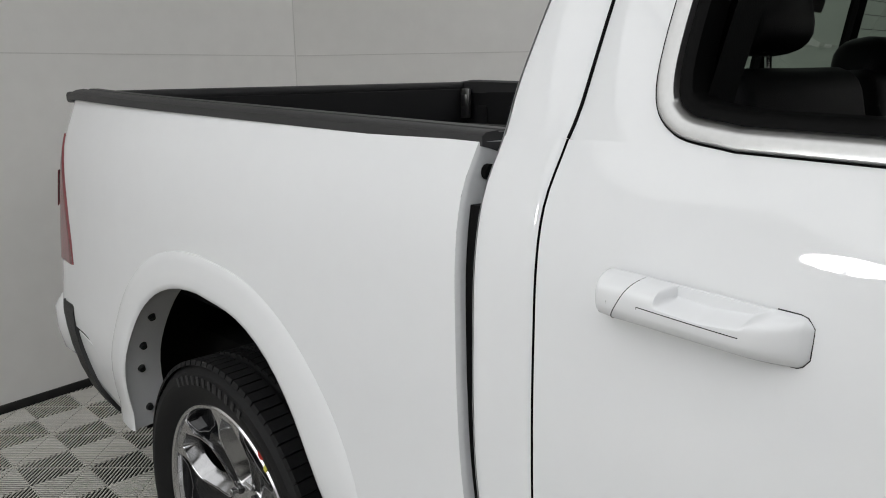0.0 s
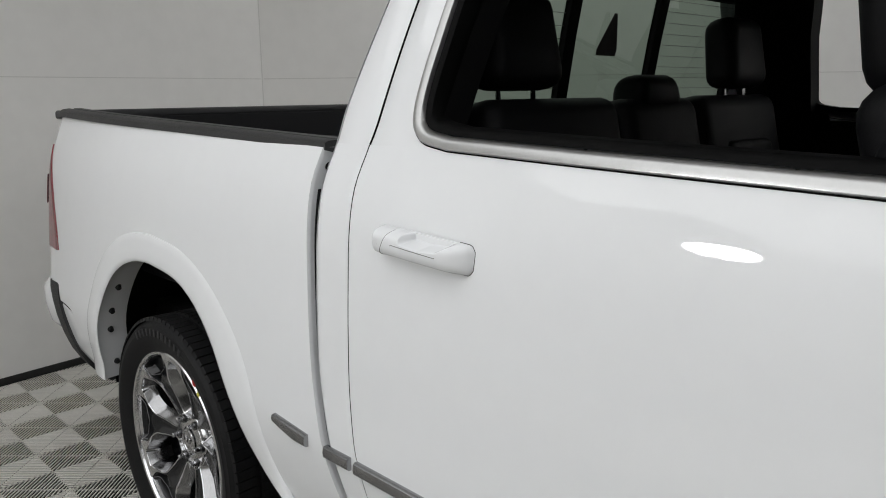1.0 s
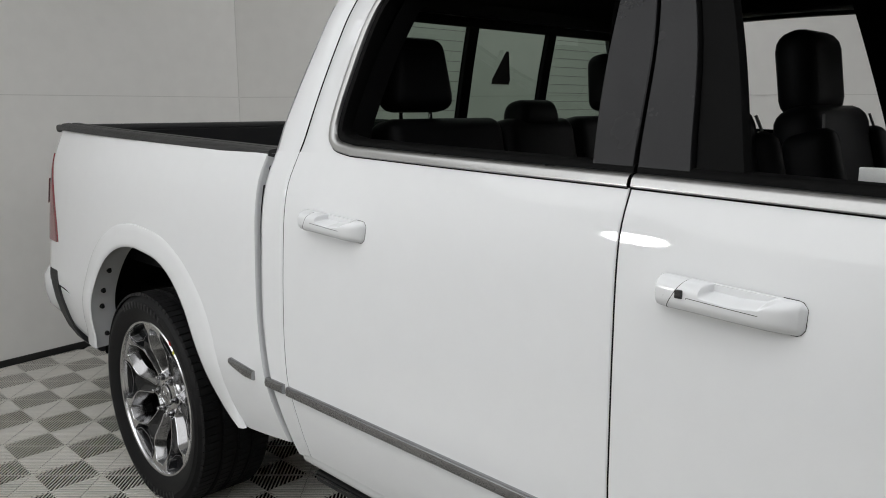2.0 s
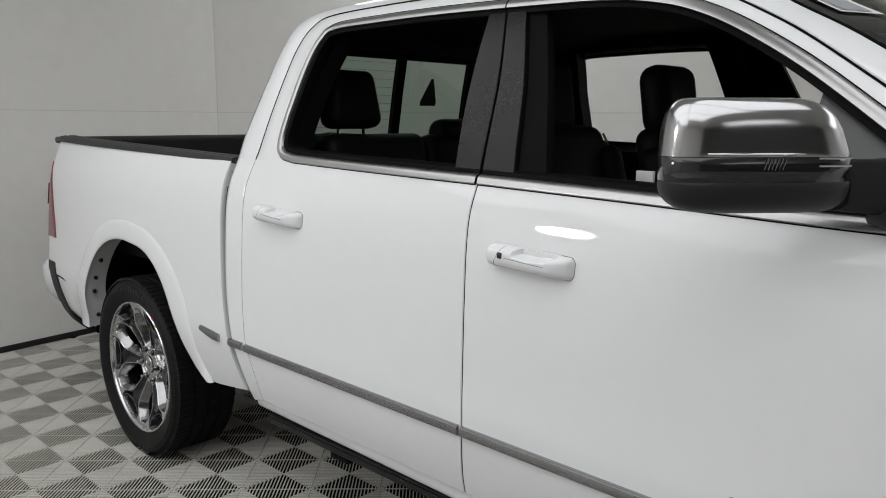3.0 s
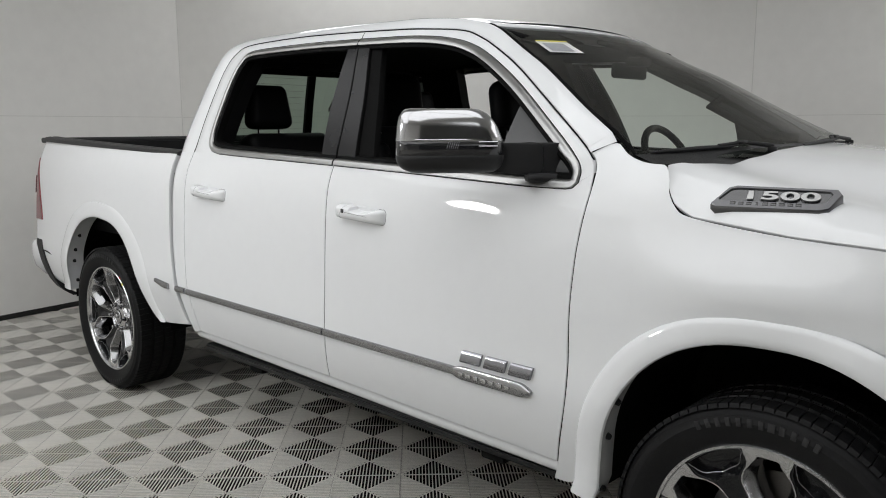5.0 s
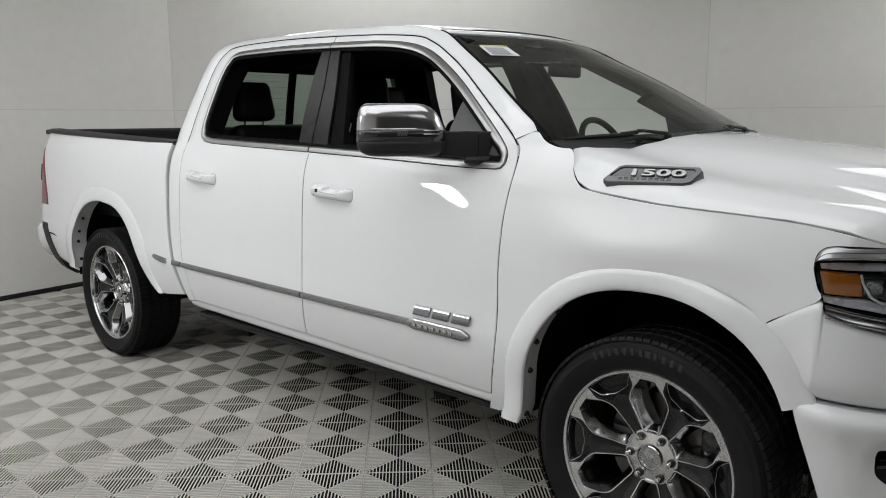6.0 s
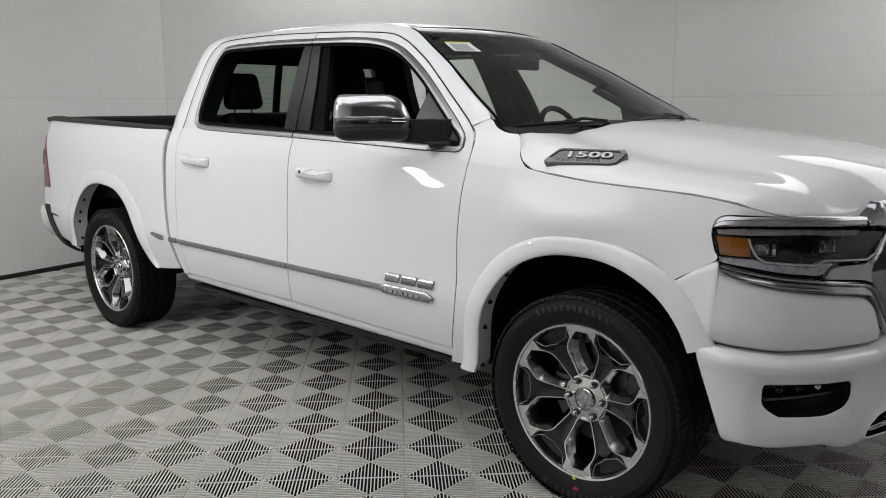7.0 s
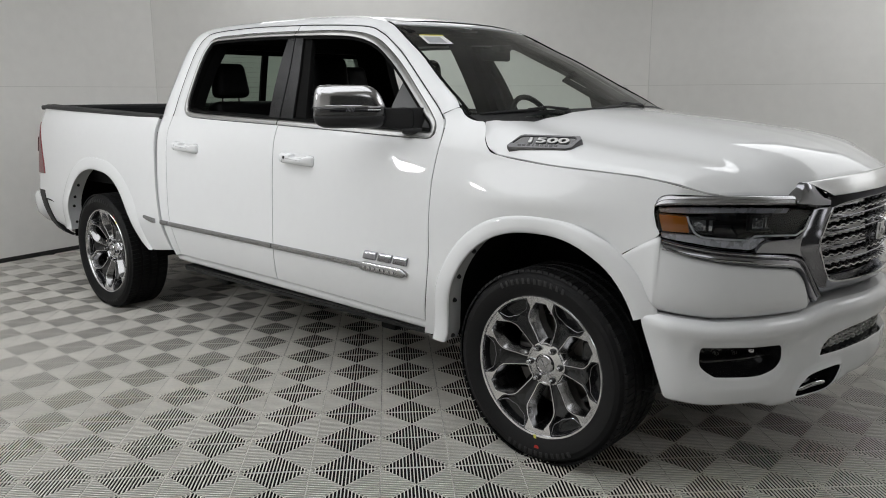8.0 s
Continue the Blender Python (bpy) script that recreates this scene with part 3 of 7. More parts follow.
def rear_bumper():
    bm = bmesh.new()
    rows = []
    prof = [(0.0, 0.735), (0.030, 0.728), (0.048, 0.70), (0.050, 0.62), (0.035, 0.54), (-0.02, 0.47), (-0.06, 0.45)]
    # plan of the bumper, from the wheel arch back round the corner
    plan = [(-0.91, 0.946), (-1.03, 0.948), (-1.13, 0.935), (-1.20, 0.892), (-1.235, 0.81), (-1.25, 0.70), (-1.255, 0.4), (-1.255, 0.0)]
    P = resample(plan, 40)
    for i, p in enumerate(P):
        a, b = P[max(i - 1, 0)], P[min(i + 1, len(P) - 1)]
        t = (b - a) / np.linalg.norm(b - a)
        nrm = np.array([t[1], -t[0]])
        if nrm[0] > 0.2:
            nrm = -nrm
        nrm = nrm if (nrm[1] > 0 or nrm[0] < -0.9) else -nrm
        k = np.interp(i, [0, 12, 39], [0.55, 1.0, 1.0])
        rows.append([Vector((p[0] + nrm[0] * d, -(p[1] + nrm[1] * d), 0.735 - (0.735 - z) * (0.45 + 0.55 * k))) for d, z in prof])
    full = rows + [[Vector((q.x, -q.y, q.z)) for q in row] for row in rows[-2::-1]]
    grid(bm, full)
    b = part("rear_bumper", bm, PAINT, truck, "white rear bumper with black step pads")
    for s in (-1, 1):
        bm = bmesh.new()
        pad = []
        for x, y, z in ((-0.925, 0.992, 0.760), (-0.915, 1.000, 0.735), (-0.888, 1.006, 0.69), (-0.858, 1.006, 0.635), (-0.820, 1.000, 0.575), (-0.780, 0.988, 0.52), (-0.742, 0.968, 0.475), (-0.69, 0.950, 0.448), (-0.63, 0.930, 0.430)):
            w = float(np.interp(z, [0.43, 0.48, 0.70, 0.735, 0.757], [0.022, 0.046, 0.046, 0.052, 0.058]))
            pad.append([Vector((x - w, s * (y - 0.03), z)), Vector((x - w * 0.9, s * (y + 0.011), z)), Vector((x + w * 0.9, s * (y + 0.014), z)), Vector((x + w, s * (y - 0.02), z))])
        grid(bm, pad)
        part("step_pad", bm, BLACK_PLASTIC, b, "black plastic corner step pad")
    bm = bmesh.new()
    box(bm, (-1.13, 0, 0.748), (0.13, 1.5, 0.02), 0.006)
    part("step_pad", bm, BLACK_PLASTIC, b)
    for s in (-1, 1):
        bm = bmesh.new()
        tube(bm, [(-0.75, s * 0.62, 0.36), (-0.95, s * 0.66, 0.37), (-1.12, s * 0.70, 0.40)], 0.04, 14)
        part("exhaust_tip", bm, CHROME, b)


def lower_corner():
    """The white piece between the rear arch and the bumper."""
    bm = bmesh.new()
    sheet(bm, [(-0.86, 0.56), (-0.875, 0.69)], [(-0.50, 0.50), (-0.50, 0.66)], [(-0.86, 0.56), (-0.7, 0.52), (-0.50, 0.50)], [(-0.875, 0.69), (-0.7, 0.68), (-0.50, 0.66)], 14, 8, (1, 0, 1, 1), off=-0.004)
    return part("quarter_panel_corner", bm, PAINT, truck, "white lower corner panel behind the wheel")


sides = [bed_side(), flare(0.0, REAR_IN, REAR_OUT, 0.45), rail_cap(), tail_lamp(), wheel_well(0.0, 1.0), lower_corner()]
lamp_kids = [c for c in sides[3].children]
for ob in sides:
    o = mirrored(ob, truck)
    if ob is sides[3]:
        for c in lamp_kids:
            mirrored(c, o)
bolts(0.0, REAR_IN, (1, 4, 6, 9))
bed_box()
tailgate()
rear_bumper()
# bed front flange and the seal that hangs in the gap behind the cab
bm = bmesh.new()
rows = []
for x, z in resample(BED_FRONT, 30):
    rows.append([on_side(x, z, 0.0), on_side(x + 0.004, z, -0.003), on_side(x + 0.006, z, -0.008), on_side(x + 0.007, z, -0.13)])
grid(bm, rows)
f = part("bed_front_flange", bm, PAINT_SHADED, truck, "white front flange of the bed, toned grey for gap shade")
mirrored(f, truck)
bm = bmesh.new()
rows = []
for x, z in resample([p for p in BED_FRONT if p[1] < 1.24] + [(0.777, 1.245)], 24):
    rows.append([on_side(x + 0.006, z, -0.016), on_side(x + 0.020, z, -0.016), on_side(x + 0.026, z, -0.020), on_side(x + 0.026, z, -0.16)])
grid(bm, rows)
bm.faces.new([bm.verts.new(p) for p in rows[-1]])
f = part("gap_seal", bm, SEAL_SHADE, truck, "black rubber seal between bed and cab")
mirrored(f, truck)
bm = bmesh.new()
cyl(bm, (0.790, -0.930, 1.29), 0.012, 0.01, "x", 12)
part("drain_plug", bm, SEAL_SHADE, truck, "round black plug")

# ---------------------------------------------------------------- cab and doors


def strip(xs, z0, z1, off, name, material, parent, label=""):
    """A moulding along the side between two height lines, rounded over its face."""
    bm = bmesh.new()
    rows = []
    for x in xs:
        a, b = z0(x), z1(x)
        rows.append([on_side(x, a + (b - a) * s, off * k) for s, k in ((0, -0.2), (0.0, 0.6), (0.12, 1.0), (0.5, 1.12), (0.88, 1.0), (1, 0.6), (1, -0.2))])
    grid(bm, rows)
    for r in (rows[0], rows[-1]):
        bm.faces.new([bm.verts.new(p) for p in r])
    return part(name, bm, material, parent, label)


def handle(x, z, parent, keyed):
    """A pull handle: one rounded body with a scoop behind the grip, a fixed cap at its rear and fine seams."""
    b = side(x + 0.13, z)
    H = 0.0265

    def skin(s, h):
        """Point of the handle at share s of its length and h of its height."""
        zc = z + 0.002 - 0.012 * s
        end = min(1.0, s / 0.05, (1 - s) / 0.035)
        end = math.sqrt(max(0.0, 1 - (1 - end) ** 2))
        round_ = (1 - abs(h) ** 3.4) ** (1 / 2.2)
        tail = min(1.0, (1 - s) / 0.26)
        y = (0.043 - 0.004 * (2 * s - 1) ** 2) * round_ * (0.25 + 0.75 * end) * (0.20 + 0.80 * (1 - (1 - tail) ** 2.2)) if abs(h) < 1 else 0.0
        if h > 0:
            u = ease((s - 0.355) / 0.03)
            v = ease((h - float(np.interp(s, [0.36, 0.57, 0.75, 0.88], [0.22, 0.12, 0.28, 0.95]))) / 0.34)
            y = y * (1 - u * v) + min(y, 0.003) * u * v
        return Vector((x + 0.240 * s, -(b + y), zc + H * h * (0.93 + 0.07 * end) * (1 - 0.38 * max(0.0, 1 - (1 - s) / 0.055) ** 2)))
    hs = [-1, -0.97, -0.9, -0.75, -0.5, -0.25, *np.linspace(0, 0.9, 31), 0.94, 0.97, 1]
    for name, s0, s1, label in (("handle_cap", 0.0, 0.158, "white fixed cap of the handle"), ("door_handle", 0.162, 1.0, "white body-coloured pull handle")):
        bm = bmesh.new()
        S = sorted({*np.linspace(s0, s1, 84), *[k for k in (0.01, 0.02, 0.97, 0.985, 0.995) if s0 < k < s1]})
        rows = [[skin(k, h) + Vector((0.10 * 0.252 * 0.6 * (h if k > 0.1 and k < 0.3 else 0) * max(0, 1 - abs(k - 0.16) / 0.1), 0, 0)) for h in hs] for k in S]
        grid(bm, rows)
        for r in (rows[0], rows[-1]):
            bm.faces.new([bm.verts.new(p) for p in r])
        part(name, bm, PAINT, parent, label)
    for line in ([(0.16, h) for h in np.linspace(-0.95, 0.95, 16)], [(0.27, 0.0), (0.27, 0.10)] + [(k, 0.10 - 0.18 * (k - 0.27)) for k in np.linspace(0.28, 0.76, 14)]):
        bm = bmesh.new()
        tube(bm, [skin(k, h) + Vector((0.10 * 0.252 * 0.6 * h * (1 if k == 0.16 else 0), 0.0002, 0)) for k, h in line], 0.0006, 6)
        part("handle_seam", bm, SEAL_SHADE, parent)
    if keyed:
        bm = bmesh.new()
        box(bm, (x + 0.052, -b - 0.0425, z + 0.006), (0.014, 0.004, 0.015), 0.0018)
        part("lock_button", bm, BLACK_GLOSS, parent, "small black keyless entry button")
    # a thin dark line where the handle's front end meets the skin
    bm = bmesh.new()
    loop = [(k, -1.0) for k in np.linspace(0.88, 1, 6)] + [(1.0, h) for h in np.linspace(-0.8, 0.8, 6)] + [(k, 1.0) for k in np.linspace(1, 0.84, 6)]
    tube(bm, [on_side(skin(k, h).x, skin(k, h).z, 0.0) for k, h in loop], 0.0007, 6)
    part("handle_gasket", bm, BLACK_PLASTIC, parent)


def window_band(path, parent, name="window_trim"):
    """The bright frame round a window opening and the black rubber within it."""
    n = len(path)
    P = np.array(path)
    bm = bmesh.new()
    I = inset(P, -0.026)
    grid(bm, [[on_side(*(P[i] * (1 - s) + I[i] * s), o) for s, o in ((0, -0.006), (0.02, 0.003), (0.15, 0.008), (0.6, 0.0095), (0.9, 0.006), (1.0, -0.002), (1.0, -0.012))] for i in range(n)])
    t = part(name, bm, SATIN, parent, "brushed satin chrome window surround")
    bm = bmesh.new()
    tube(bm, [on_side(*q, 0.0) for q in inset(P, 0.0012)], 0.0014, 6)
    part("trim_gasket", bm, SEAL_SHADE, parent, "thin black gasket round the window surround")
    bm = bmesh.new()
    J = inset(P, -0.042)
    grid(bm, [[on_side(*(I[i] * (1 - s) + J[i] * s), o) for s, o in ((-0.05, -0.006), (0.0, -0.003), (0.5, -0.002), (0.9, -0.006), (1.0, -0.014), (1.0, -0.05))] for i in range(n)])
    part("window_rubber", bm, SEAL_SHADE, parent, "black rubber window seal")
    return t


def door(front):
    """A door: outer skin with the frame round its window, and all that is fixed to it."""
    bm = bmesh.new()
    if front:
        top = [(1.988 + 0.004, 1.319), (2.475, 1.304), (2.87, 1.290), (3.03, 1.2875), (3.066, 1.2905), (3.088, 1.306), (3.134, 1.335)]
        low = [(2.013, 0.508), (2.5, 0.496), (3.072, 0.482)]
        left = [(x + 0.0028, z) for x, z in GAP_M]
        sheet(bm, left, GAP_F, low, top, 46, 40, (1, 1, 1, 0))
        ring(bm, G_FRONT, W_FRONT, 80, (0, 0, 0.05, 0.5, 1), (-0.028, -0.004, 0, 0, 0))
        frame_path = [tuple(p) for p in matched(W_FRONT, 70)] + [tuple(p) for p in resample([(3.09, 1.308), (3.082, 1.297), (3.066, 1.2895), (3.04, 1.2885), (2.87, 1.290), (2.475, 1.304), (1.992, 1.319)], 50)][1:]
        name, label = "front_door", "white front door with its window rolled down"
    else:
        top = [(0.940, 1.345), (1.105, 1.3445), (1.5, 1.332), (1.984, 1.319)]
        low = [(1.053, 0.515), (1.5, 0.512), (2.008, 0.508)]
        right = [(x - 0.0006, z) for x, z in GAP_M]
        sheet(bm, GAP_R, right, low, top, 36, 40, (1, 1, 1, 0))
        ring(bm, G_REAR, W_REAR, 80, (0, 0, 0.05, 0.5, 1), (-0.028, -0.004, 0, 0, 0))
        frame_path = [tuple(p) for p in resample([(1.984, 1.319), (1.5, 1.332), (1.167, 1.3427)], 40)] + [tuple(p) for p in matched(W_REAR, 66)][1:]
        name, label = "rear_door", "white rear door with its window rolled down"
    d = part(name, bm, PAINT, truck, label)
    window_band(frame_path, d)
    # inner trim below the window and the door's inner face
    bm = bmesh.new()
    x0, x1 = (2.02, 3.08) if front else (1.0, 1.97)
    rows = []
    for x in np.linspace(x0, x1, 12):
        rows.append([on_side(x, belt(x) - 0.004, -0.018), on_side(x, belt(x) - 0.006, -0.05), on_side(x, belt(x) - 0.025, -0.075), on_side(x, 1.1, -0.11), on_side(x, 0.9, -0.13), on_side(x, 0.45, -0.10)])
    grid(bm, rows)
    part("door_card", bm, CABIN, d, "black inner door trim")
    # bright moulding low on the door
    if front:
        strip(np.linspace(2.026, 2.80, 22), lambda x: 0.680 - (x - 2.0) * 0.006, lambda x: 0.7075 - (x - 2.0) * 0.006, 0.011, "side_moulding", MOULD, d, "satin chrome side moulding")
        bm = bmesh.new()
        rows = []
        for x in np.linspace(2.70, 3.005, 24):
            w = min(1.0, (3.008 - x) / 0.04) ** 0.6 * min(1.0, (x - 2.66) / 0.06)
            rows.append([on_side(x, 0.692 - (x - 2.0) * 0.004 + 0.0215 * w * s, o) for s, o in ((-1, -0.003), (-0.95, 0.011), (-0.6, 0.015), (0.6, 0.015), (0.95, 0.011), (1, -0.003))])
        grid(bm, rows)
        part("name_plate", bm, MOULD, d, "chrome spear badge with illegible letters")
        for k in range(7):
            bm = bmesh.new()
            xx = 2.735 + k * 0.031
            box(bm, on_side(xx, 0.690 - (xx - 2.0) * 0.004, 0.0165), (0.022 if k % 2 else 0.017, 0.003, 0.013), 0.001)
            part("plate_bar", bm, CHROME, d, "bright bar in place of a letter")
        # three plain chrome badge blocks
        for k in range(3):
            bm = bmesh.new()
            bx = 2.722 + k * 0.098
            zz = 0.744
            w = 0.080
            grid(bm, [[on_side(bx + u * w + 0.010 * v, zz - 0.019 + 0.038 * v, o) for v, o in ((0, -0.002), (0.0, 0.008), (0.14, 0.012), (0.86, 0.012), (1, 0.008), (1, -0.002))] for u in (0, 0.02, 0.5, 0.98, 1)])
            for u in (0, 1):
                bm.faces.new([bm.verts.new(on_side(bx + u * w + 0.010 * v, zz - 0.019 + 0.038 * v, o)) for v, o in ((0, -0.002), (0, 0.008), (0.14, 0.012), (0.86, 0.012), (1, 0.008), (1, -0.002))])
            part("badge_block", bm, DIM_CHROME, d, "chrome badge block")
    else:
        strip(np.linspace(0.998, 2.016, 26), lambda x: 0.680 + (2.0 - x) * 0.006, lambda x: 0.7075 + (2.0 - x) * 0.006, 0.011, "side_moulding", MOULD, d, "satin chrome side moulding")
    handle(2.088 if front else 1.046, 1.158 if front else 1.174, d, front)
    return d


def mirror_head(parent):
    """The door mirror: chrome cap above, gloss black band with a lamp slot, black lower shell, and an arm to the door."""
    m0 = Matrix.Translation((2.790, -1.162, 1.418)) @ pose(0, 0, 0, 0, 0, -40)

    def shell(bm, levels):
        """Rounded sections: (height, outer half length, inner half length, front depth, rear depth)."""
        rows = []
        for z, lo, li, df, dr in levels:
            row = []
            for i in range(44):
                w = 2 * math.pi * i / 44
                c, s = math.cos(w), math.sin(w)
                ex, ey = math.copysign(abs(c) ** 0.60, c), math.copysign(abs(s) ** 0.75, s)
                row.append(m0 @ Vector(((df if ey > 0 else dr) * ey, -(lo if ex > 0 else li) * ex, z)))
            rows.append(row)
        grid(bm, rows, close_v=True)
        return rows
    cap = []
    for k in np.linspace(0, 1, 22):
        t = math.sin(k * math.pi / 2)
        r = (1 - t ** 3.2) ** (1 / 3.2) if t < 0.9999 else 0.0
        # its inner end rounds off towards the arm
        z = 0.012 + 0.086 * t
        inner = float(np.interp(z, [0.012, 0.030, 0.050, 0.068, 0.084, 0.094, 0.098], [0.148, 0.140, 0.131, 0.119, 0.101, 0.080, 0.056]))
        cap.append((z, 0.118 + 0.042 * r - 0.006 * t, inner, 0.020 + 0.050 * r, 0.020 + 0.036 * r))
    bm = bmesh.new()
    rows = shell(bm, [(0.006, 0.161, 0.150, 0.069, 0.056)] + cap)
    bm.faces.new([bm.verts.new(p) for p in rows[-1]])
    part("mirror_cap", bm, CAP_CHROME, parent, "polished chrome mirror cap")
    bm = bmesh.new()
    shell(bm, [(0.008, 0.157, 0.148, 0.066, 0.054), (0.004, 0.160, 0.152, 0.069, 0.056), (-0.012, 0.160, 0.152, 0.070, 0.056), (-0.032, 0.160, 0.152, 0.069, 0.055), (-0.036, 0.157, 0.148, 0.066, 0.054)])
    part("mirror_band", bm, BLACK_GLOSS, parent, "gloss black band with a turn lamp")
    bm = bmesh.new()
    low = [(-0.034, 0.158, 0.150, 0.068, 0.054)]
    for k in np.linspace(0, 1, 10):
        t = math.sin(k * math.pi / 2)
        r = (1 - t ** 2.4) ** (1 / 2.4) if t < 0.9999 else 0.0
        low.append((-0.036 - 0.050 * t, 0.085 + 0.075 * r, 0.100 + 0.052 * r, 0.020 + 0.049 * r, 0.02 + 0.035 * r))
    rows = shell(bm, low)
    bm.faces.new([bm.verts.new(p) for p in rows[-1]])
    part("mirror_shell", bm, BLACK_PLASTIC, parent, "black plastic lower mirror shell")
    # bright lines of the lamp slot
    bm = bmesh.new()
    for k in range(6):
        a = m0 @ Vector((0.0712, 0.015 - 0.006 * k, 0.004))
        b = m0 @ Vector((0.0712, 0.009 - 0.006 * k, -0.014))
        tube(bm, [a, b], 0.0009, 6)
    tagged(part("turn_lamp", bm, DIM_CHROME, parent, "ribbed clear turn lamp"), kind="stuff")
    for y0, y1, z in ((-0.11, 0.045, 0.0105), (0.07, 0.125, 0.004), (0.07, 0.125, -0.008)):
        bm = bmesh.new()
        tube(bm, [m0 @ Vector((0.0705 - abs(y) * 0.05, y, z)) for y in np.linspace(y0, y1, 6)], 0.0018, 6)
        part("turn_lamp_line", bm, CHROME, parent)
    # mirror glass on the rear face
    bm = bmesh.new()
    box(bm, m0 @ Vector((-0.056, 0, 0.005)), (0.006, 0.24, 0.14), 0.003, pose(0, 0, 0, 0, 0, -40))
    part("mirror_glass", bm, CHROME, parent, "mirror glass")
    # arm
    bm = bmesh.new()
    rows = []
    for s in np.linspace(0, 1, 8):
        c = Vector((2.878, -1.075, 1.376)).lerp(Vector((2.985, -0.925, 1.368)), s)
        h, d = 0.042 + 0.008 * s, 0.040 + 0.012 * s
        row = []
        for i in range(16):
            w = 2 * math.pi * i / 16
            cc, ss = math.cos(w), math.sin(w)
            row.append(c + Vector((0.6 * d * math.copysign(abs(cc) ** 0.5, cc), 0.75 * d * math.copysign(abs(cc) ** 0.5, cc), h * math.copysign(abs(ss) ** 0.5, ss))))
        rows.append(row)
    grid(bm, rows, close_v=True)
    part("mirror_arm", bm, BLACK_PLASTIC, parent, "black plastic mirror arm")
    bm = bmesh.new()
    grid(bm, [[c + (p - c) * f for p in rows[4]] for c, f in ((sum(rows[4], Vector()) / 16 + Vector((d, -1.4 * d, 0)), f) for d, f in ((-0.006, 0.99), (-0.005, 1.035), (0.003, 1.035), (0.004, 0.99)))], close_v=True)
    part("arm_collar", bm, BLACK_GLOSS, parent, "gloss black pivot collar of the arm")
    bm = bmesh.new()
    box(bm, (2.965, -0.945, 1.316), (0.115, 0.07, 0.028), 0.012, pose(0, 0, 0, 0, 0, 45))
    part("mirror_foot", bm, BLACK_PLASTIC, parent, "black foot of the mirror")


def sail(parent):
    """The dark triangular panel ahead of the front window, which carries the mirror."""
    bm = bmesh.new()
    outer = [(2.765, 1.575), (2.90, 1.478), (3.005, 1.395), (3.045, 1.35), (3.05, 1.335)]
    inner = [(2.760, 1.340), (2.82, 1.338), (2.90, 1.335), (3.00, 1.332), (3.045, 1.330)]
    ring(bm, outer, inner, 30, (0, 0.3, 0.6, 1), (-0.022, -0.02, -0.02, -0.022))
    return part("mirror_panel", bm, SAIL, parent, "dark grey triangular mirror panel")


def b_pillar(parent_r, parent_f):
    """Satin black cover plates on the post between the windows."""
    bm = bmesh.new()
    sheet(bm, [(1.895, 1.338), (1.866, 1.55), (1.845, 1.790)], [(1.984, 1.338), (1.958, 1.585), (1.901, 1.788)], [(1.895, 1.338), (1.984, 1.338)], [(1.845, 1.790), (1.901, 1.788)], 6, 20, (1, 1, 0, 0), off=-0.004)
    part("pillar_cover", bm, PILLAR, parent_r, "satin black pillar cover")
    bm = bmesh.new()
    sheet(bm, [(1.992, 1.336), (1.966, 1.585), (1.908, 1.786)], [(2.098, 1.336), (2.050, 1.57), (1.972, 1.782)], [(1.992, 1.336), (2.098, 1.336)], [(1.908, 1.786), (1.972, 1.782)], 6, 20, (1, 1, 0, 0), off=-0.004)
    part("pillar_cover", bm, PILLAR, parent_f, "satin black pillar cover")
    bm = bmesh.new()
    sheet(bm, [(2.100, 1.334), (2.052, 1.57), (1.974, 1.780)], [(2.19, 1.334), (2.125, 1.55), (2.035, 1.776)], [(2.10, 1.334), (2.19, 1.334)], [(1.974, 1.780), (2.035, 1.776)], 4, 20, (1, 1, 0, 0), off=-0.018)
    part("window_channel", bm, SEAL_SHADE, parent_f, "black rubber window channel")


rear_door, front_door = door(False), door(True)
mirror_head(front_door)
sail(front_door)
b_pillar(rear_door, front_door)
for d in (rear_door, front_door):
    kids = list(d.children)
    o = mirrored(d, truck)
    for c in kids:
        mirrored(c, o)

# black strips behind the shut lines, standing for the shade in the gaps


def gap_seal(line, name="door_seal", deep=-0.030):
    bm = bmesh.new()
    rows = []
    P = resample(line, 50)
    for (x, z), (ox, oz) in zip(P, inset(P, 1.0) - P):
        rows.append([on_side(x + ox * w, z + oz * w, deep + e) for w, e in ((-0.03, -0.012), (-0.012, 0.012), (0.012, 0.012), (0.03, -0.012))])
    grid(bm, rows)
    s = part(name, bm, SEAL_SHADE, truck, "black strip standing for shade in the shut line")
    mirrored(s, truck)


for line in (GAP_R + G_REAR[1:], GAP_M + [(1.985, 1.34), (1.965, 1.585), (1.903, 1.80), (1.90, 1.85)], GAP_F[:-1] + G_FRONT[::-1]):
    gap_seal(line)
# black tubes near the surface paint the frame gaps dark
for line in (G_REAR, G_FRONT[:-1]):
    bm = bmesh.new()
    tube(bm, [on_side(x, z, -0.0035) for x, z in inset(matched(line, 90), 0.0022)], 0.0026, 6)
    mirrored(part("frame_seal", bm, SEAL_SHADE, truck, "black tube standing for shade round the door frame"), truck)
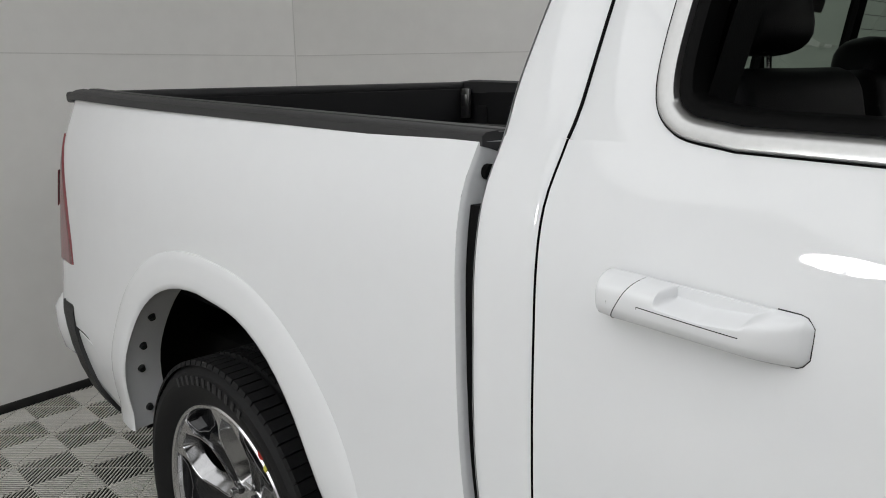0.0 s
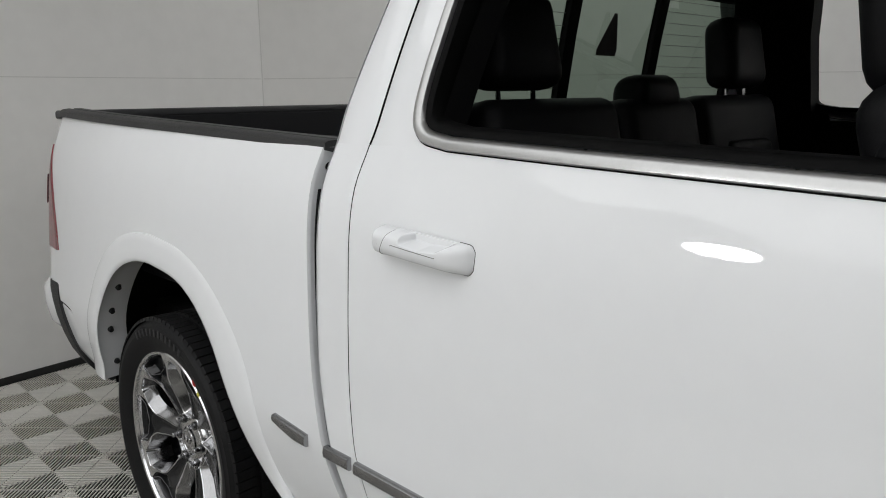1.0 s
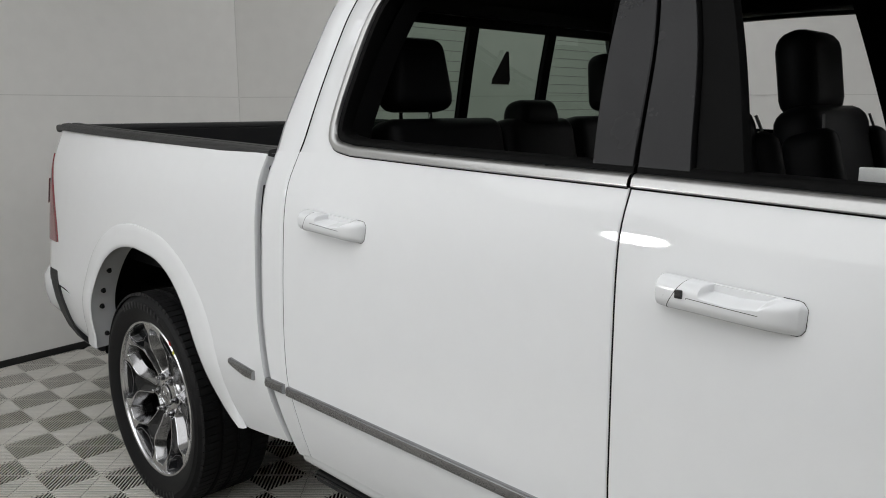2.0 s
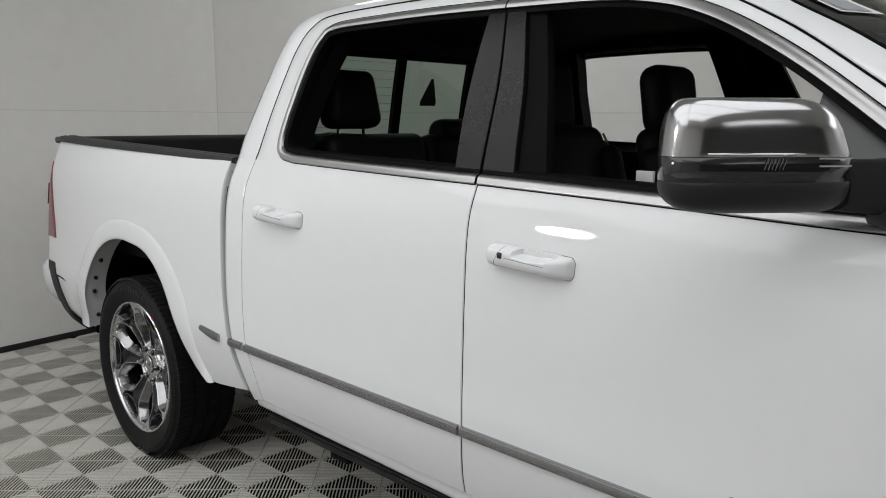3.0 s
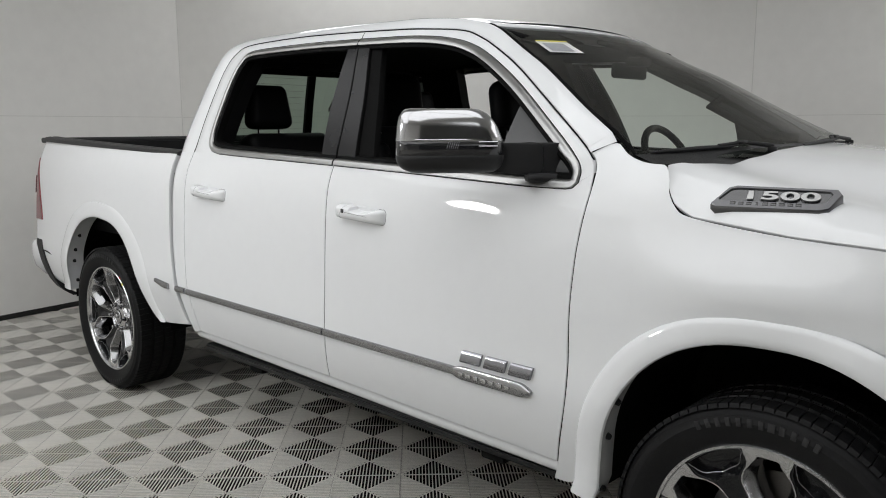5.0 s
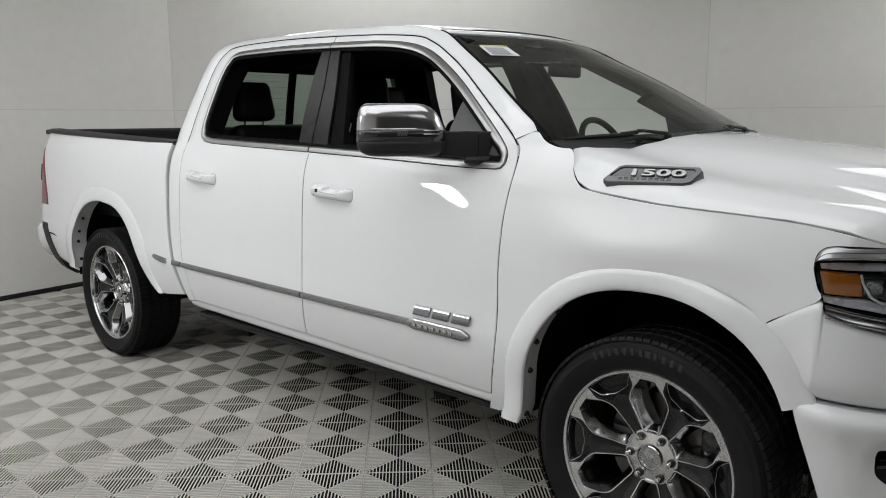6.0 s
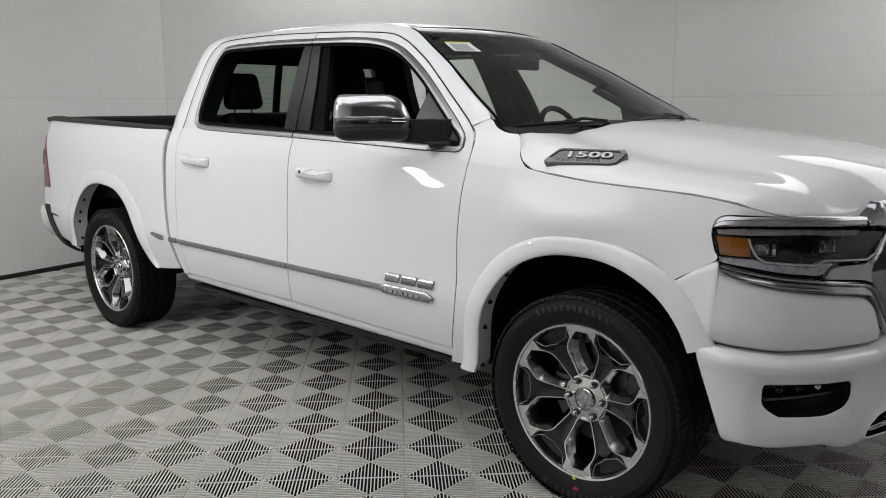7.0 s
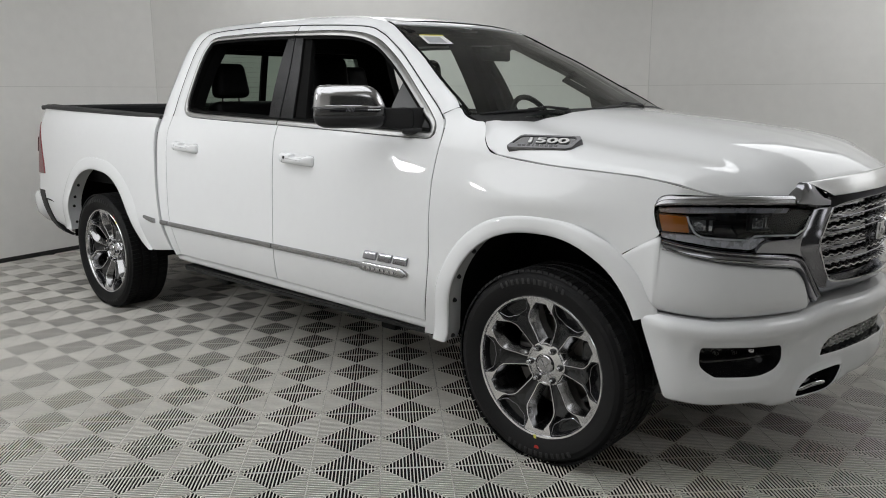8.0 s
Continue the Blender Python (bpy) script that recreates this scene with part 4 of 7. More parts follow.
# fixed cab side: the corner behind the rear door, the rim above the doors and the windscreen pillar
bm = bmesh.new()
sheet(bm, CAB_REAR, [(x - 0.004, z) for x, z in GAP_R], [(0.990, 0.50), (1.049, 0.515)], [(0.828, 1.345), (0.936, 1.345)], 8, 40, (1, 1, 1, 0))
R_all, G_all = R_REAR + R_FRONT[1:], [(x - 0.004, z) if z < 1.7 else (x - 0.002, z + 0.004) for x, z in G_REAR] + [(x + 0.002, z + 0.004) for x, z in G_FRONT[1:-2]] + [(3.090, 1.401), (3.103, 1.391)]
A, B = matched(R_all[:-2] + [(3.136, 1.440), (3.156, 1.421)], 150), matched(G_all, 150)
rows = []
for i in range(150):
    lean = float(np.clip((A[i][0] - 2.3) / 0.35, 0, 1))
    row = []
    for s, o in ((0, -0.004), (0.06, 0.0), (0.5, 0.0), (0.92, 0.0), (1.0, -0.004), (1.0, -0.028)):
        q = A[i] * (1 - s) + B[i] * s
        row.append(on_side(q[0], q[1], o - 0.035 * lean * (1 - s) ** 1.3))
    rows.append(row)
grid(bm, rows)
# the corner turns in to the back of the cab
rows = []
for x, z in resample(CAB_REAR + R_REAR[1:5], 50):
    rows.append([on_side(x, z, 0.0), on_side(x - 0.006, z, -0.012), on_side(x - 0.010, z, -0.04), on_side(x - 0.012, z, -0.16)])
grid(bm, rows)
s = part("cab_side", bm, PAINT, truck, "white cab side frame")
mirrored(s, truck)

# roof
EDGE = matched(R_all, 150)
top = [i for i in range(150) if EDGE[i][1] > 1.836 and 0.9 < EDGE[i][0] < 2.47]
bm = bmesh.new()
rows = []
for k in range(44):
    s = k / 43
    i = top[0] + s * (top[-1] - top[0])
    j = int(i)
    e = EDGE[j] * (1 - (i - j)) + EDGE[min(j + 1, 149)] * (i - j)
    lean = float(np.clip((e[0] - 2.3) / 0.35, 0, 1))
    y0 = side(e[0], e[1]) - 0.035 * lean
    row = []
    bow = 0.05 * math.sin(min(1, max(0, (e[0] - 0.9) / 1.75)) * math.pi) ** 0.7
    for q in np.linspace(-1, 1, 33):
        fx = e[0] + (0.10 * (1 - q * q) if s > 0.75 else 0) * (s - 0.75) / 0.25 + (-0.03 * (1 - q * q) if s < 0.08 else 0)
        ditch = -0.006 if 0.93 < abs(q) < 0.965 else 0.0
        row.append(Vector((fx, q * y0, e[1] + (1 - abs(q) ** 2.6) * (0.022 + 0.5 * bow) * (1 - 0.6 * float(np.clip((e[0] - 2.0) / 0.45, 0, 1))) + ditch)))
    rows.append(row)
grid(bm, rows)
part("roof", bm, PAINT, truck, "white painted roof")
# back of the cab with a sliding rear window
bm = bmesh.new()
BACK = [(0.80, 0.50), (0.80, 0.90), (0.815, 1.30), (0.825, 1.40), (0.86, 1.60), (0.89, 1.74), (0.915, 1.84), (0.93, 1.878)]


def back_x(z):
    return float(np.interp(z, [p[1] for p in BACK], [p[0] for p in BACK]))


def back_band(bm, ya, yb, za, zb, n=10, m=12, off=0.0):
    grid(bm, [[Vector((back_x(z) + 0.006 + off, y, z)) for y in np.linspace(ya, yb, m)] for z in np.linspace(za, zb, n)])


for za, zb in ((0.5, 1.37), (1.735, 1.88)):
    w = min(side(0.9, zb), side(0.9, za)) - 0.03
    back_band(bm, -w, w, za, zb)
for s in (-1, 1):
    grid(bm, [[Vector((back_x(z) + 0.006, s * y, z)) for y in np.linspace(0.70, side(0.9, z) - 0.035, 5)] for z in np.linspace(1.37, 1.735, 8)])
part("cab_back", bm, PAINT, truck, "white back panel of the cab")
bm = bmesh.new()
for za, zb, half in ((0.9, 1.345, 0.78), (1.755, 1.85, 0.62)):
    back_band(bm, -half, half, za, zb, off=0.022)
part("back_lining", bm, CABIN, truck, "black lining of the cab's back wall")
rw = new("rear_window")
rw.parent = truck
tagged(rw, "tinted three-part sliding rear window")
for ya, yb in ((-0.70, -0.225), (-0.195, 0.195), (0.225, 0.70)):
    bm = bmesh.new()
    grid(bm, [[Vector((back_x(z) + 0.012, y, z)) for y in np.linspace(ya, yb, 4)] for z in np.linspace(1.36, 1.745, 6)])
    part("pane", bm, PRIVACY, rw, "tinted glass pane").visible_shadow = False
bm = bmesh.new()
for y in (-0.21, 0.21):
    grid(bm, [[Vector((back_x(z) + 0.004 + d, y + e, z)) for e, d in ((-0.022, 0), (-0.022, 0.02), (0.022, 0.02), (0.022, 0))] for z in np.linspace(1.36, 1.745, 6)])
for z in (1.365, 1.74):
    box(bm, (back_x(z) + 0.014, 0, z), (0.03, 1.42, 0.03), 0.006)
for y in (-0.705, 0.705):
    grid(bm, [[Vector((back_x(z) + 0.004 + d, y + e, z)) for e, d in ((-0.02, 0), (-0.02, 0.02), (0.02, 0.02), (0.02, 0))] for z in np.linspace(1.36, 1.745, 6)])
part("window_frame", bm, SEAL_SHADE, rw, "black rear window frame")
bm = bmesh.new()
for z in np.linspace(1.39, 1.71, 11):
    for ya, yb in ((-0.69, -0.24), (0.24, 0.69)):
        box(bm, (back_x(z) + 0.016, (ya + yb) / 2, z), (0.0015, yb - ya, 0.0011))
tagged(part("heating_wire", bm, DULL_PRINT, rw, "thin printed heating lines"), kind="stuff")
bm = bmesh.new()
zc = [(-0.075, -0.085), (0.075, -0.085), (0.078, -0.06), (0.012, 0.085), (-0.012, 0.085), (-0.078, -0.06)]
vs = [bm.verts.new((back_x(1.60 + z) + 0.02, -0.03 + y * 0.62, 1.60 + z * 0.66)) for y, z in zc]
bm.faces.new(vs)
bmesh.ops.solidify(bm, geom=bm.faces[:], thickness=0.001)
part("window_decal", bm, DULL_PRINT, rw, "dark triangular warning decal")

# ends of the side moulding on the cab corner and the bed
for x0, x1, tip in ((0.893, 0.978, False), (0.690, 0.822, True)):
    o = strip(np.linspace(x0, x1, 14), lambda x: 0.7095 - (0.0225 * min(1, (x - 0.688) / 0.09) ** 0.8 if tip else 0.0225), lambda x: 0.7145 + (0.82 - x) * 0.085 * tip, 0.011, "side_moulding", MOULD, truck, "short satin chrome moulding end")
    mirrored(o, truck)

# windscreen, between the pillars
WS = matched(R_FRONT, 60)
ws_idx = [i for i in range(60) if WS[i][1] < 1.838]
bm = bmesh.new()
rows = []
for k in range(30):
    s = k / 29
    i = ws_idx[0] + s * (ws_idx[-1] - ws_idx[0])
    j = int(i)
    e = WS[j] * (1 - (i - j)) + WS[min(j + 1, 59)] * (i - j)
    y0 = side(e[0], e[1]) - 0.035 * float(np.clip((e[0] - 2.3) / 0.35, 0, 1)) - 0.002
    row = []
    for q in np.linspace(-1, 1, 33):
        c = 1 - q * q
        row.append(Vector((e[0] + c * (0.10 + 0.22 * s), q * y0, e[1] + c * (0.010 - 0.023 * s) - 0.003)))
    rows.append(row)
grid(bm, rows)
WS_ROWS = rows
ws = part("windshield", bm, WINDSHIELD, truck, "clear laminated windshield, lightly tinted")
ws.visible_shadow = False


def on_ws(q, s, off=0.0):
    """A point on the windscreen: q across from -1 to 1, s from the roof down."""
    a, b = (q + 1) / 2 * 32, s * 29
    i, j = min(int(b), 28), min(int(a), 31)
    u, v = b - i, a - j
    p = WS_ROWS[i][j] * (1 - u) * (1 - v) + WS_ROWS[i + 1][j] * u * (1 - v) + WS_ROWS[i][j + 1] * (1 - u) * v + WS_ROWS[i + 1][j + 1] * u * v
    return p + Vector((0.5, 0, 0.86)) * off


# black ceramic edge of the glass
bm = bmesh.new()
edge = [(-0.985, s) for s in np.linspace(0, 1, 24)] + [(q, 0.985) for q in np.linspace(-0.95, 0.95, 20)] + [(0.985, s) for s in np.linspace(1, 0, 24)]
inn = [(-0.968, 0.06 + 0.82 * s) for s in np.linspace(0, 1, 24)] + [(q * 0.99, 0.885) for q in np.linspace(-0.95, 0.95, 20)] + [(0.968, 0.06 + 0.82 * s) for s in np.linspace(1, 0, 24)]
grid(bm, [[on_ws(*a, -0.004), on_ws(*b, -0.004)] for a, b in zip(edge, inn)])
grid(bm, [[on_ws(q, 0.004, -0.004), on_ws(q, 0.085, -0.004)] for q in np.linspace(-0.985, 0.985, 30)])
part("glass_border", bm, SEAL_SHADE, ws, "black ceramic border of the glass")
for q in (-0.985, 0.985):
    bm = bmesh.new()
    tube(bm, [on_ws(q, s, 0.001) for s in np.linspace(0.0, 1, 30)], 0.005, 6)
    part("windshield_moulding", bm, SEAL_SHADE, ws, "thin black windshield moulding")


# the roof's front edge, lapped over the top of the glass
bm = bmesh.new()
rows = []
for q in np.linspace(-0.985, 0.985, 41):
    e = 0.060 - 0.022 * abs(q) ** 7
    rows.append([on_ws(q, 0.0) + Vector((-0.07, 0, 0.006))] + [on_ws(q, max(0.0, k), o) for k, o in ((0.0, 0.006), (0.4 * e, 0.007), (0.85 * e, 0.007), (e, 0.004), (e, -0.004))])
grid(bm, rows)
part("roof_header", bm, PAINT, truck, "white front edge of the roof")


def paper(q0, q1, s0, s1, material, name, label, off):
    bm = bmesh.new()
    grid(bm, [[on_ws(q, s, off) for q in np.linspace(q0, q1, 4)] for s in np.linspace(s0, s1, 4)])
    return part(name, bm, material, ws, label)


paper(-0.875, -0.665, 0.165, 0.245, PAPER, "sticker", "white price sticker behind the glass", 0.004)
paper(-0.875, -0.665, 0.161, 0.168, YELLOW, "sticker_band", "yellow top band", 0.006)
paper(-0.855, -0.715, 0.180, 0.237, PRINT, "sticker_print", "grey unreadable print", 0.006)

# ---------------------------------------------------------------- front: fenders, hood, lamps, grille, bumper
FRONT_IN = np.vstack([[(3.218, 0.418), (3.225, 0.437)], arch(WHEELBASE, 0.46, 0.437, 0.488)])
FRONT_OUT = np.vstack([[(3.133, 0.418), (3.138, 0.437)], arch(WHEELBASE, 0.46, 0.525, 0.556)])


def fender():
    bm = bmesh.new()
    left = FENDER_REAR + [(x + 0.0026, z) for x, z in GAP_F[2:-1]] + [(3.139, 1.335), (3.128, 1.368), (3.107, 1.390)]
    bottom = [(3.049, 0.415), (3.13, 0.44)] + [tuple(p) for p in arch(WHEELBASE, 0.46, 0.51, 0.54, k=25)[2:] if p[0] < 3.9 or p[1] > 0.91] + [(4.012, 0.88)]
    top = [(3.107, 1.390), (3.158, 1.4195), (3.205, 1.392), (3.25, 1.375), (3.293, 1.367), (3.345, 1.364), (3.354, 1.336), (3.366, 1.301), (3.393, 1.265), (3.443, 1.2395), (3.69, 1.2112), (4.05, 1.190), (4.20, 1.170), (4.30, 1.139)]
    right = [(4.012, 0.88), (4.024, 0.912), (4.143, 0.985), (4.137, 1.02), (4.124, 1.070), (4.129, 1.107), (4.146, 1.126), (4.175, 1.133), (4.23, 1.134), (4.30, 1.131)]
    
    def draw_in(u, v, p):
        """The skin leans in towards the windscreen's foot."""
        zt = float(np.interp(p[0], [3.10, 3.158, 3.205, 3.25, 3.293, 3.34], [1.39, 1.4195, 1.392, 1.375, 1.367, 1.364]))
        k = float(np.clip(1 - (zt - p[1]) / 0.09, 0, 1)) ** 1.6
        return -k * float(np.interp(p[0], [3.10, 3.158, 3.34, 3.37], [0.0, 0.035, 0.010, 0.0]))
    sheet(bm, left, right, bottom, top, 90, 50, (1, 0, 0, 1), bulge=draw_in)
    return part("front_fender", bm, PAINT, truck, "glossy white front fender")


def hood():
    nv, nu = 70, 101
    X, Y, Z = np.zeros((nv, nu)), np.zeros((nv, nu)), np.zeros((nv, nu))
    for iv in range(nv):
        v = iv / (nv - 1)
        for iu in range(nu):
            q = -1 + 2 * iu / (nu - 1)
            q = math.copysign(abs(q) ** 0.86, q)
            a = abs(q)
            xr = 3.350 + 0.11 * (1 - a ** 2.2)
            xfr = float(np.interp(a, [0, 0.14, 0.51, 0.58, 0.615, 0.80, 0.96, 1.0], [4.62, 4.61, 4.50, 4.478, 4.467, 4.40, 4.33, 4.312]))
            x = xr + (xfr - xr) * v
            xe = 3.350 + (4.312 - 3.350) * v
            zg = float(np.interp(xe, [3.350, 3.356, 3.368, 3.395, 3.445, 3.69, 4.05, 4.20, 4.312, 4.6], [1.364, 1.337, 1.302, 1.266, 1.2405, 1.2125, 1.192, 1.172, 1.141, 1.10]))
            zs = float(np.interp(x, [3.36, 3.6, 3.84, 4.2, 4.45, 4.6], [1.372, 1.318, 1.274, 1.236, 1.190, 1.14]))
            zb = float(np.interp(x, [3.4, 3.92, 4.2, 4.40, 4.55], [1.394, 1.342, 1.308, 1.268, 1.215]))
            w = side(xe, zg) - 0.0015 - 0.004 * max(0.0, 1 - v / 0.02)
            y = a * w
            z = float(np.interp(y, [0, 0.25, 0.42, 0.50, 0.58, 0.66, 0.74, w - 0.085, w - 0.055, w - 0.02, w], [zb + 0.020, zb + 0.014, zb + 0.002, zb - 0.012, zb * 0.4 + zs * 0.6, zs - 0.004, zs - 0.002, zs - 0.004, zg * 0.28 + zs * 0.72, zg * 0.68 + zs * 0.32, zg]))
            if a == 1:
                x = xe
            lip = max(0.0, (v - 0.86) / 0.14)
            zf = float(np.interp(y, [0, 0.12, 0.44, 0.50, 0.53, 0.62, 0.83, 0.862], [1.187, 1.183, 1.162, 1.134, 1.120, 1.122, 1.134, 1.139]))
            z = z * (1 - lip ** 2.4) + zf * lip ** 2.4
            X[iv, iu], Y[iv, iu], Z[iv, iu] = x, q * w, z
    for k in range(40):
        Z[1:-1, 2:-2] = 0.4 * Z[1:-1, 2:-2] + 0.15 * (Z[:-2, 2:-2] + Z[2:, 2:-2] + Z[1:-1, 1:-3] + Z[1:-1, 3:-1])
    rows = [[Vector((X[i, j], Y[i, j], Z[i, j])) for j in range(nu)] for i in range(nv)]
    rows = [[p + Vector((0, 0, -0.02)) for p in rows[0]]] + rows + [[p + Vector((0.001, 0, -0.004)) for p in rows[-1]], [p + Vector((-0.03, 0, -0.016)) for p in rows[-1]]]
    rows = [[r[0] + Vector((0, 0.012, -0.012)), r[0] + Vector((0, 0.001, -0.003))] + r + [r[-1] + Vector((0, -0.001, -0.003)), r[-1] + Vector((0, -0.012, -0.012))] for r in rows]
    bm = bmesh.new()
    grid(bm, rows)
    h = part("hood", bm, PAINT, truck, "white hood with a raised centre")
    for s in (-1, 1):
        badge(h, s)
    return h


from mathutils.bvhtree import BVHTree


def badge(h, s):
    """The side badge: a slanted bezel with a dark field, numerals and a row of bars."""
    # its plane is taken from the hood's own skin
    rowz = BVHTree.FromPolygons([v.co for v in h.data.vertices], [p.vertices for p in h.data.polygons])

    def skin(x, z):
        hit = rowz.ray_cast(Vector((x, -1.3, z)), Vector((0, 1, 0)))[0]
        return hit if hit else Vector((x, -0.88, z))
    O, X, Z = skin(3.478, 1.288), skin(3.745, 1.275) - skin(3.478, 1.275), skin(3.61, 1.292) - skin(3.60, 1.250)
    X.normalize()
    Z = (Z - X * Z.dot(X)).normalized()
    N = X.cross(Z).normalized()
    if N.y > 0:
        N = -N
    O = O + N * 0.002 - Z * 0.012
    Z = Z * 1.28
    fr = Matrix(((X.x, Z.x, N.x, O.x), (X.y, Z.y, N.y, O.y), (X.z, Z.z, N.z, O.z), (0, 0, 0, 1)))
    if s > 0:
        fr = Matrix.Scale(-1, 4, (0, 1, 0)) @ fr
    out = [(0.012, -0.030), (0.244, -0.031), (0.266, -0.024), (0.293, 0.020), (0.284, 0.034), (0.056, 0.038), (0.036, 0.031), (0.000, -0.020)]
    inn = [(0.020, -0.006), (0.247, -0.008), (0.258, -0.003), (0.270, 0.018), (0.264, 0.026), (0.056, 0.030), (0.043, 0.026), (0.020, -0.001)]
    O1, I1 = np.array(out), np.array(inn)
    bm = bmesh.new()
    rows = []
    for i in range(len(out)):
        rows.append([fr @ Vector((*(O1[i] * (1 - t) + I1[i] * t), d)) for t, d in ((-0.06, -0.02), (0, 0.005), (0.12, 0.0095), (0.88, 0.0095), (1.0, 0.006), (1.0, -0.002))])
    grid(bm, rows, close_u=True)
    part("hood_badge", bm, BADGE, h, "dark satin chrome side badge")
    bm = bmesh.new()
    bm.faces.new([bm.verts.new(fr @ Vector((*p, 0.006))) for p in inn])
    part("badge_field", bm, BLACK_GLOSS, h, "black badge field")
    cu = bpy.data.curves.new("numerals", "FONT")
    cu.body, cu.size, cu.extrude, cu.bevel_depth, cu.align_x = "1500", 0.040, 0.002, 0.0006, "CENTER"
    cu.offset = 0.0006
    tmp = new("numerals", cu)
    deps = bpy.context.evaluated_depsgraph_get()
    me = bpy.data.meshes.new_from_object(tmp.evaluated_get(deps))
    bpy.data.objects.remove(tmp)
    xs = [v.co.x for v in me.vertices]
    k = 0.164 / (max(xs) - min(xs))
    flip = Matrix.Scale(-1, 4, (1, 0, 0)) if s > 0 else Matrix()
    me.transform(fr @ Matrix.Translation((0.157, -0.0030, 0.009)) @ flip @ Matrix.Diagonal((k, 0.85, 1, 1)))
    if s > 0:
        me.flip_normals()
    me.materials.clear()
    me.materials.append(SATIN)
    n = new("numerals", me)
    n.parent = h
    tagged(n, "chrome numerals 1500")
    for j in range(9):
        bm = bmesh.new()
        x = 0.052 + j * 0.0185
        w = 0.013 if j not in (3,) else 0.006
        vs = box(bm, (x, -0.0165, 0.0095), (w, 0.0080, 0.002), 0.0005)
        bmesh.ops.transform(bm, matrix=fr, verts=bm.verts[:])
        part("badge_bar", bm, BLACK_GLOSS, h)


def cowl():
    bm = bmesh.new()
    rows = []
    for q in np.linspace(-1, 1, 61):
        a = abs(q)
        sc = float(np.interp(a, [0, 0.5, 0.75, 0.95, 1.0], [0.80, 0.83, 0.88, 0.97, 0.995]))
        A = on_ws(q * 0.995, sc, 0.005)
        C = Vector((3.346 + 0.11 * (1 - a ** 2.2), q * 0.912, 1.356 + 0.022 * float(np.clip((0.52 - a) / 0.1, 0, 1))))
        B = A.lerp(C, 0.5) + Vector((0, 0, -0.004))
        rows.append([A - Vector((0.004, 0, 0.008)), A, B, C, C + Vector((0.05, 0, -0.03))])
    grid(bm, rows)
    part("cowl_panel", bm, BLACK_PLASTIC, truck, "black plastic cowl panel")
    for P, arm in ((((-0.95, 0.985), (-0.91, 0.958), (-0.85, 0.928), (-0.76, 0.892), (-0.62, 0.852)), ((-0.71, 0.874), (-0.60, 0.838), (-0.55, 0.850), (-0.485, 0.880))),
                   (((-0.28, 0.850), (-0.20, 0.832), (-0.10, 0.815), (0.02, 0.803), (0.16, 0.796)), ((0.0, 0.805), (0.09, 0.788), (0.16, 0.798), (0.26, 0.83)))):
        w = new("wiper")
        w.parent = truck
        tagged(w, "black windshield wiper at rest")
        bm = bmesh.new()
        Q = [on_ws(q, s, 0.010) for q, s in resample(P, 20)]
        tube(bm, Q, [0.003 + 0.004 * math.sin(i / 19 * math.pi) for i in range(20)], 8)
        part("blade", bm, BLACK_PLASTIC, w)
        bm = bmesh.new()
        Q = [on_ws(q, s, 0.016) for q, s in resample(arm, 14)]
        tube(bm, Q, [0.004 + 0.003 * i / 13 for i in range(14)], 8)
        box(bm, on_ws(*arm[1], 0.018), (0.022, 0.04, 0.010), 0.004)
        cyl(bm, Q[-1] + Vector((0, 0, -0.012)), 0.014, 0.02, "z", 12, bevel=0.004)
        part("arm", bm, BLACK_PLASTIC, w)


from mathutils.geometry import delaunay_2d_cdt

# the nose in plan, by its length u from the centre: negative on the filmed side
NS = np.r_[0, np.cumsum(np.hypot(np.diff(YNF), np.diff(XNF)))]
NU = np.linspace(0, NS[-1], 600)
NPX, NPY = np.interp(NU, NS, XNF), np.interp(NU, NS, YNF)
NTX, NTY = np.gradient(NPX), np.gradient(NPY)
NLEN = np.hypot(NTX, NTY)
for _ in range(30):
    NTX[1:-1] = 0.25 * NTX[:-2] + 0.5 * NTX[1:-1] + 0.25 * NTX[2:]
    NTY[1:-1] = 0.25 * NTY[:-2] + 0.5 * NTY[1:-1] + 0.25 * NTY[2:]
NLEN = np.hypot(NTX, NTY)


def front(u, z, off=0.0):
    """A point of the nose at length u and height z, off in front of it."""
    k = abs(u)
    nx, ny = np.interp(k, NU, NTY / NLEN), np.interp(k, NU, -NTX / NLEN)
    return Vector((np.interp(k, NU, NPX) + nx * off, math.copysign(np.interp(k, NU, NPY) + ny * off, u), z))


def band(bm, top, low, n, prof, mi=0):
    """A band across the nose between two lines of (u, z) with matched points; prof holds (share, forward) pairs."""
    A, B = matched(top, n), matched(low, n)
    return grid(bm, [[front(*(A[i] * (1 - s) + B[i] * s), o) for s, o in prof] for i in range(n)], mi)


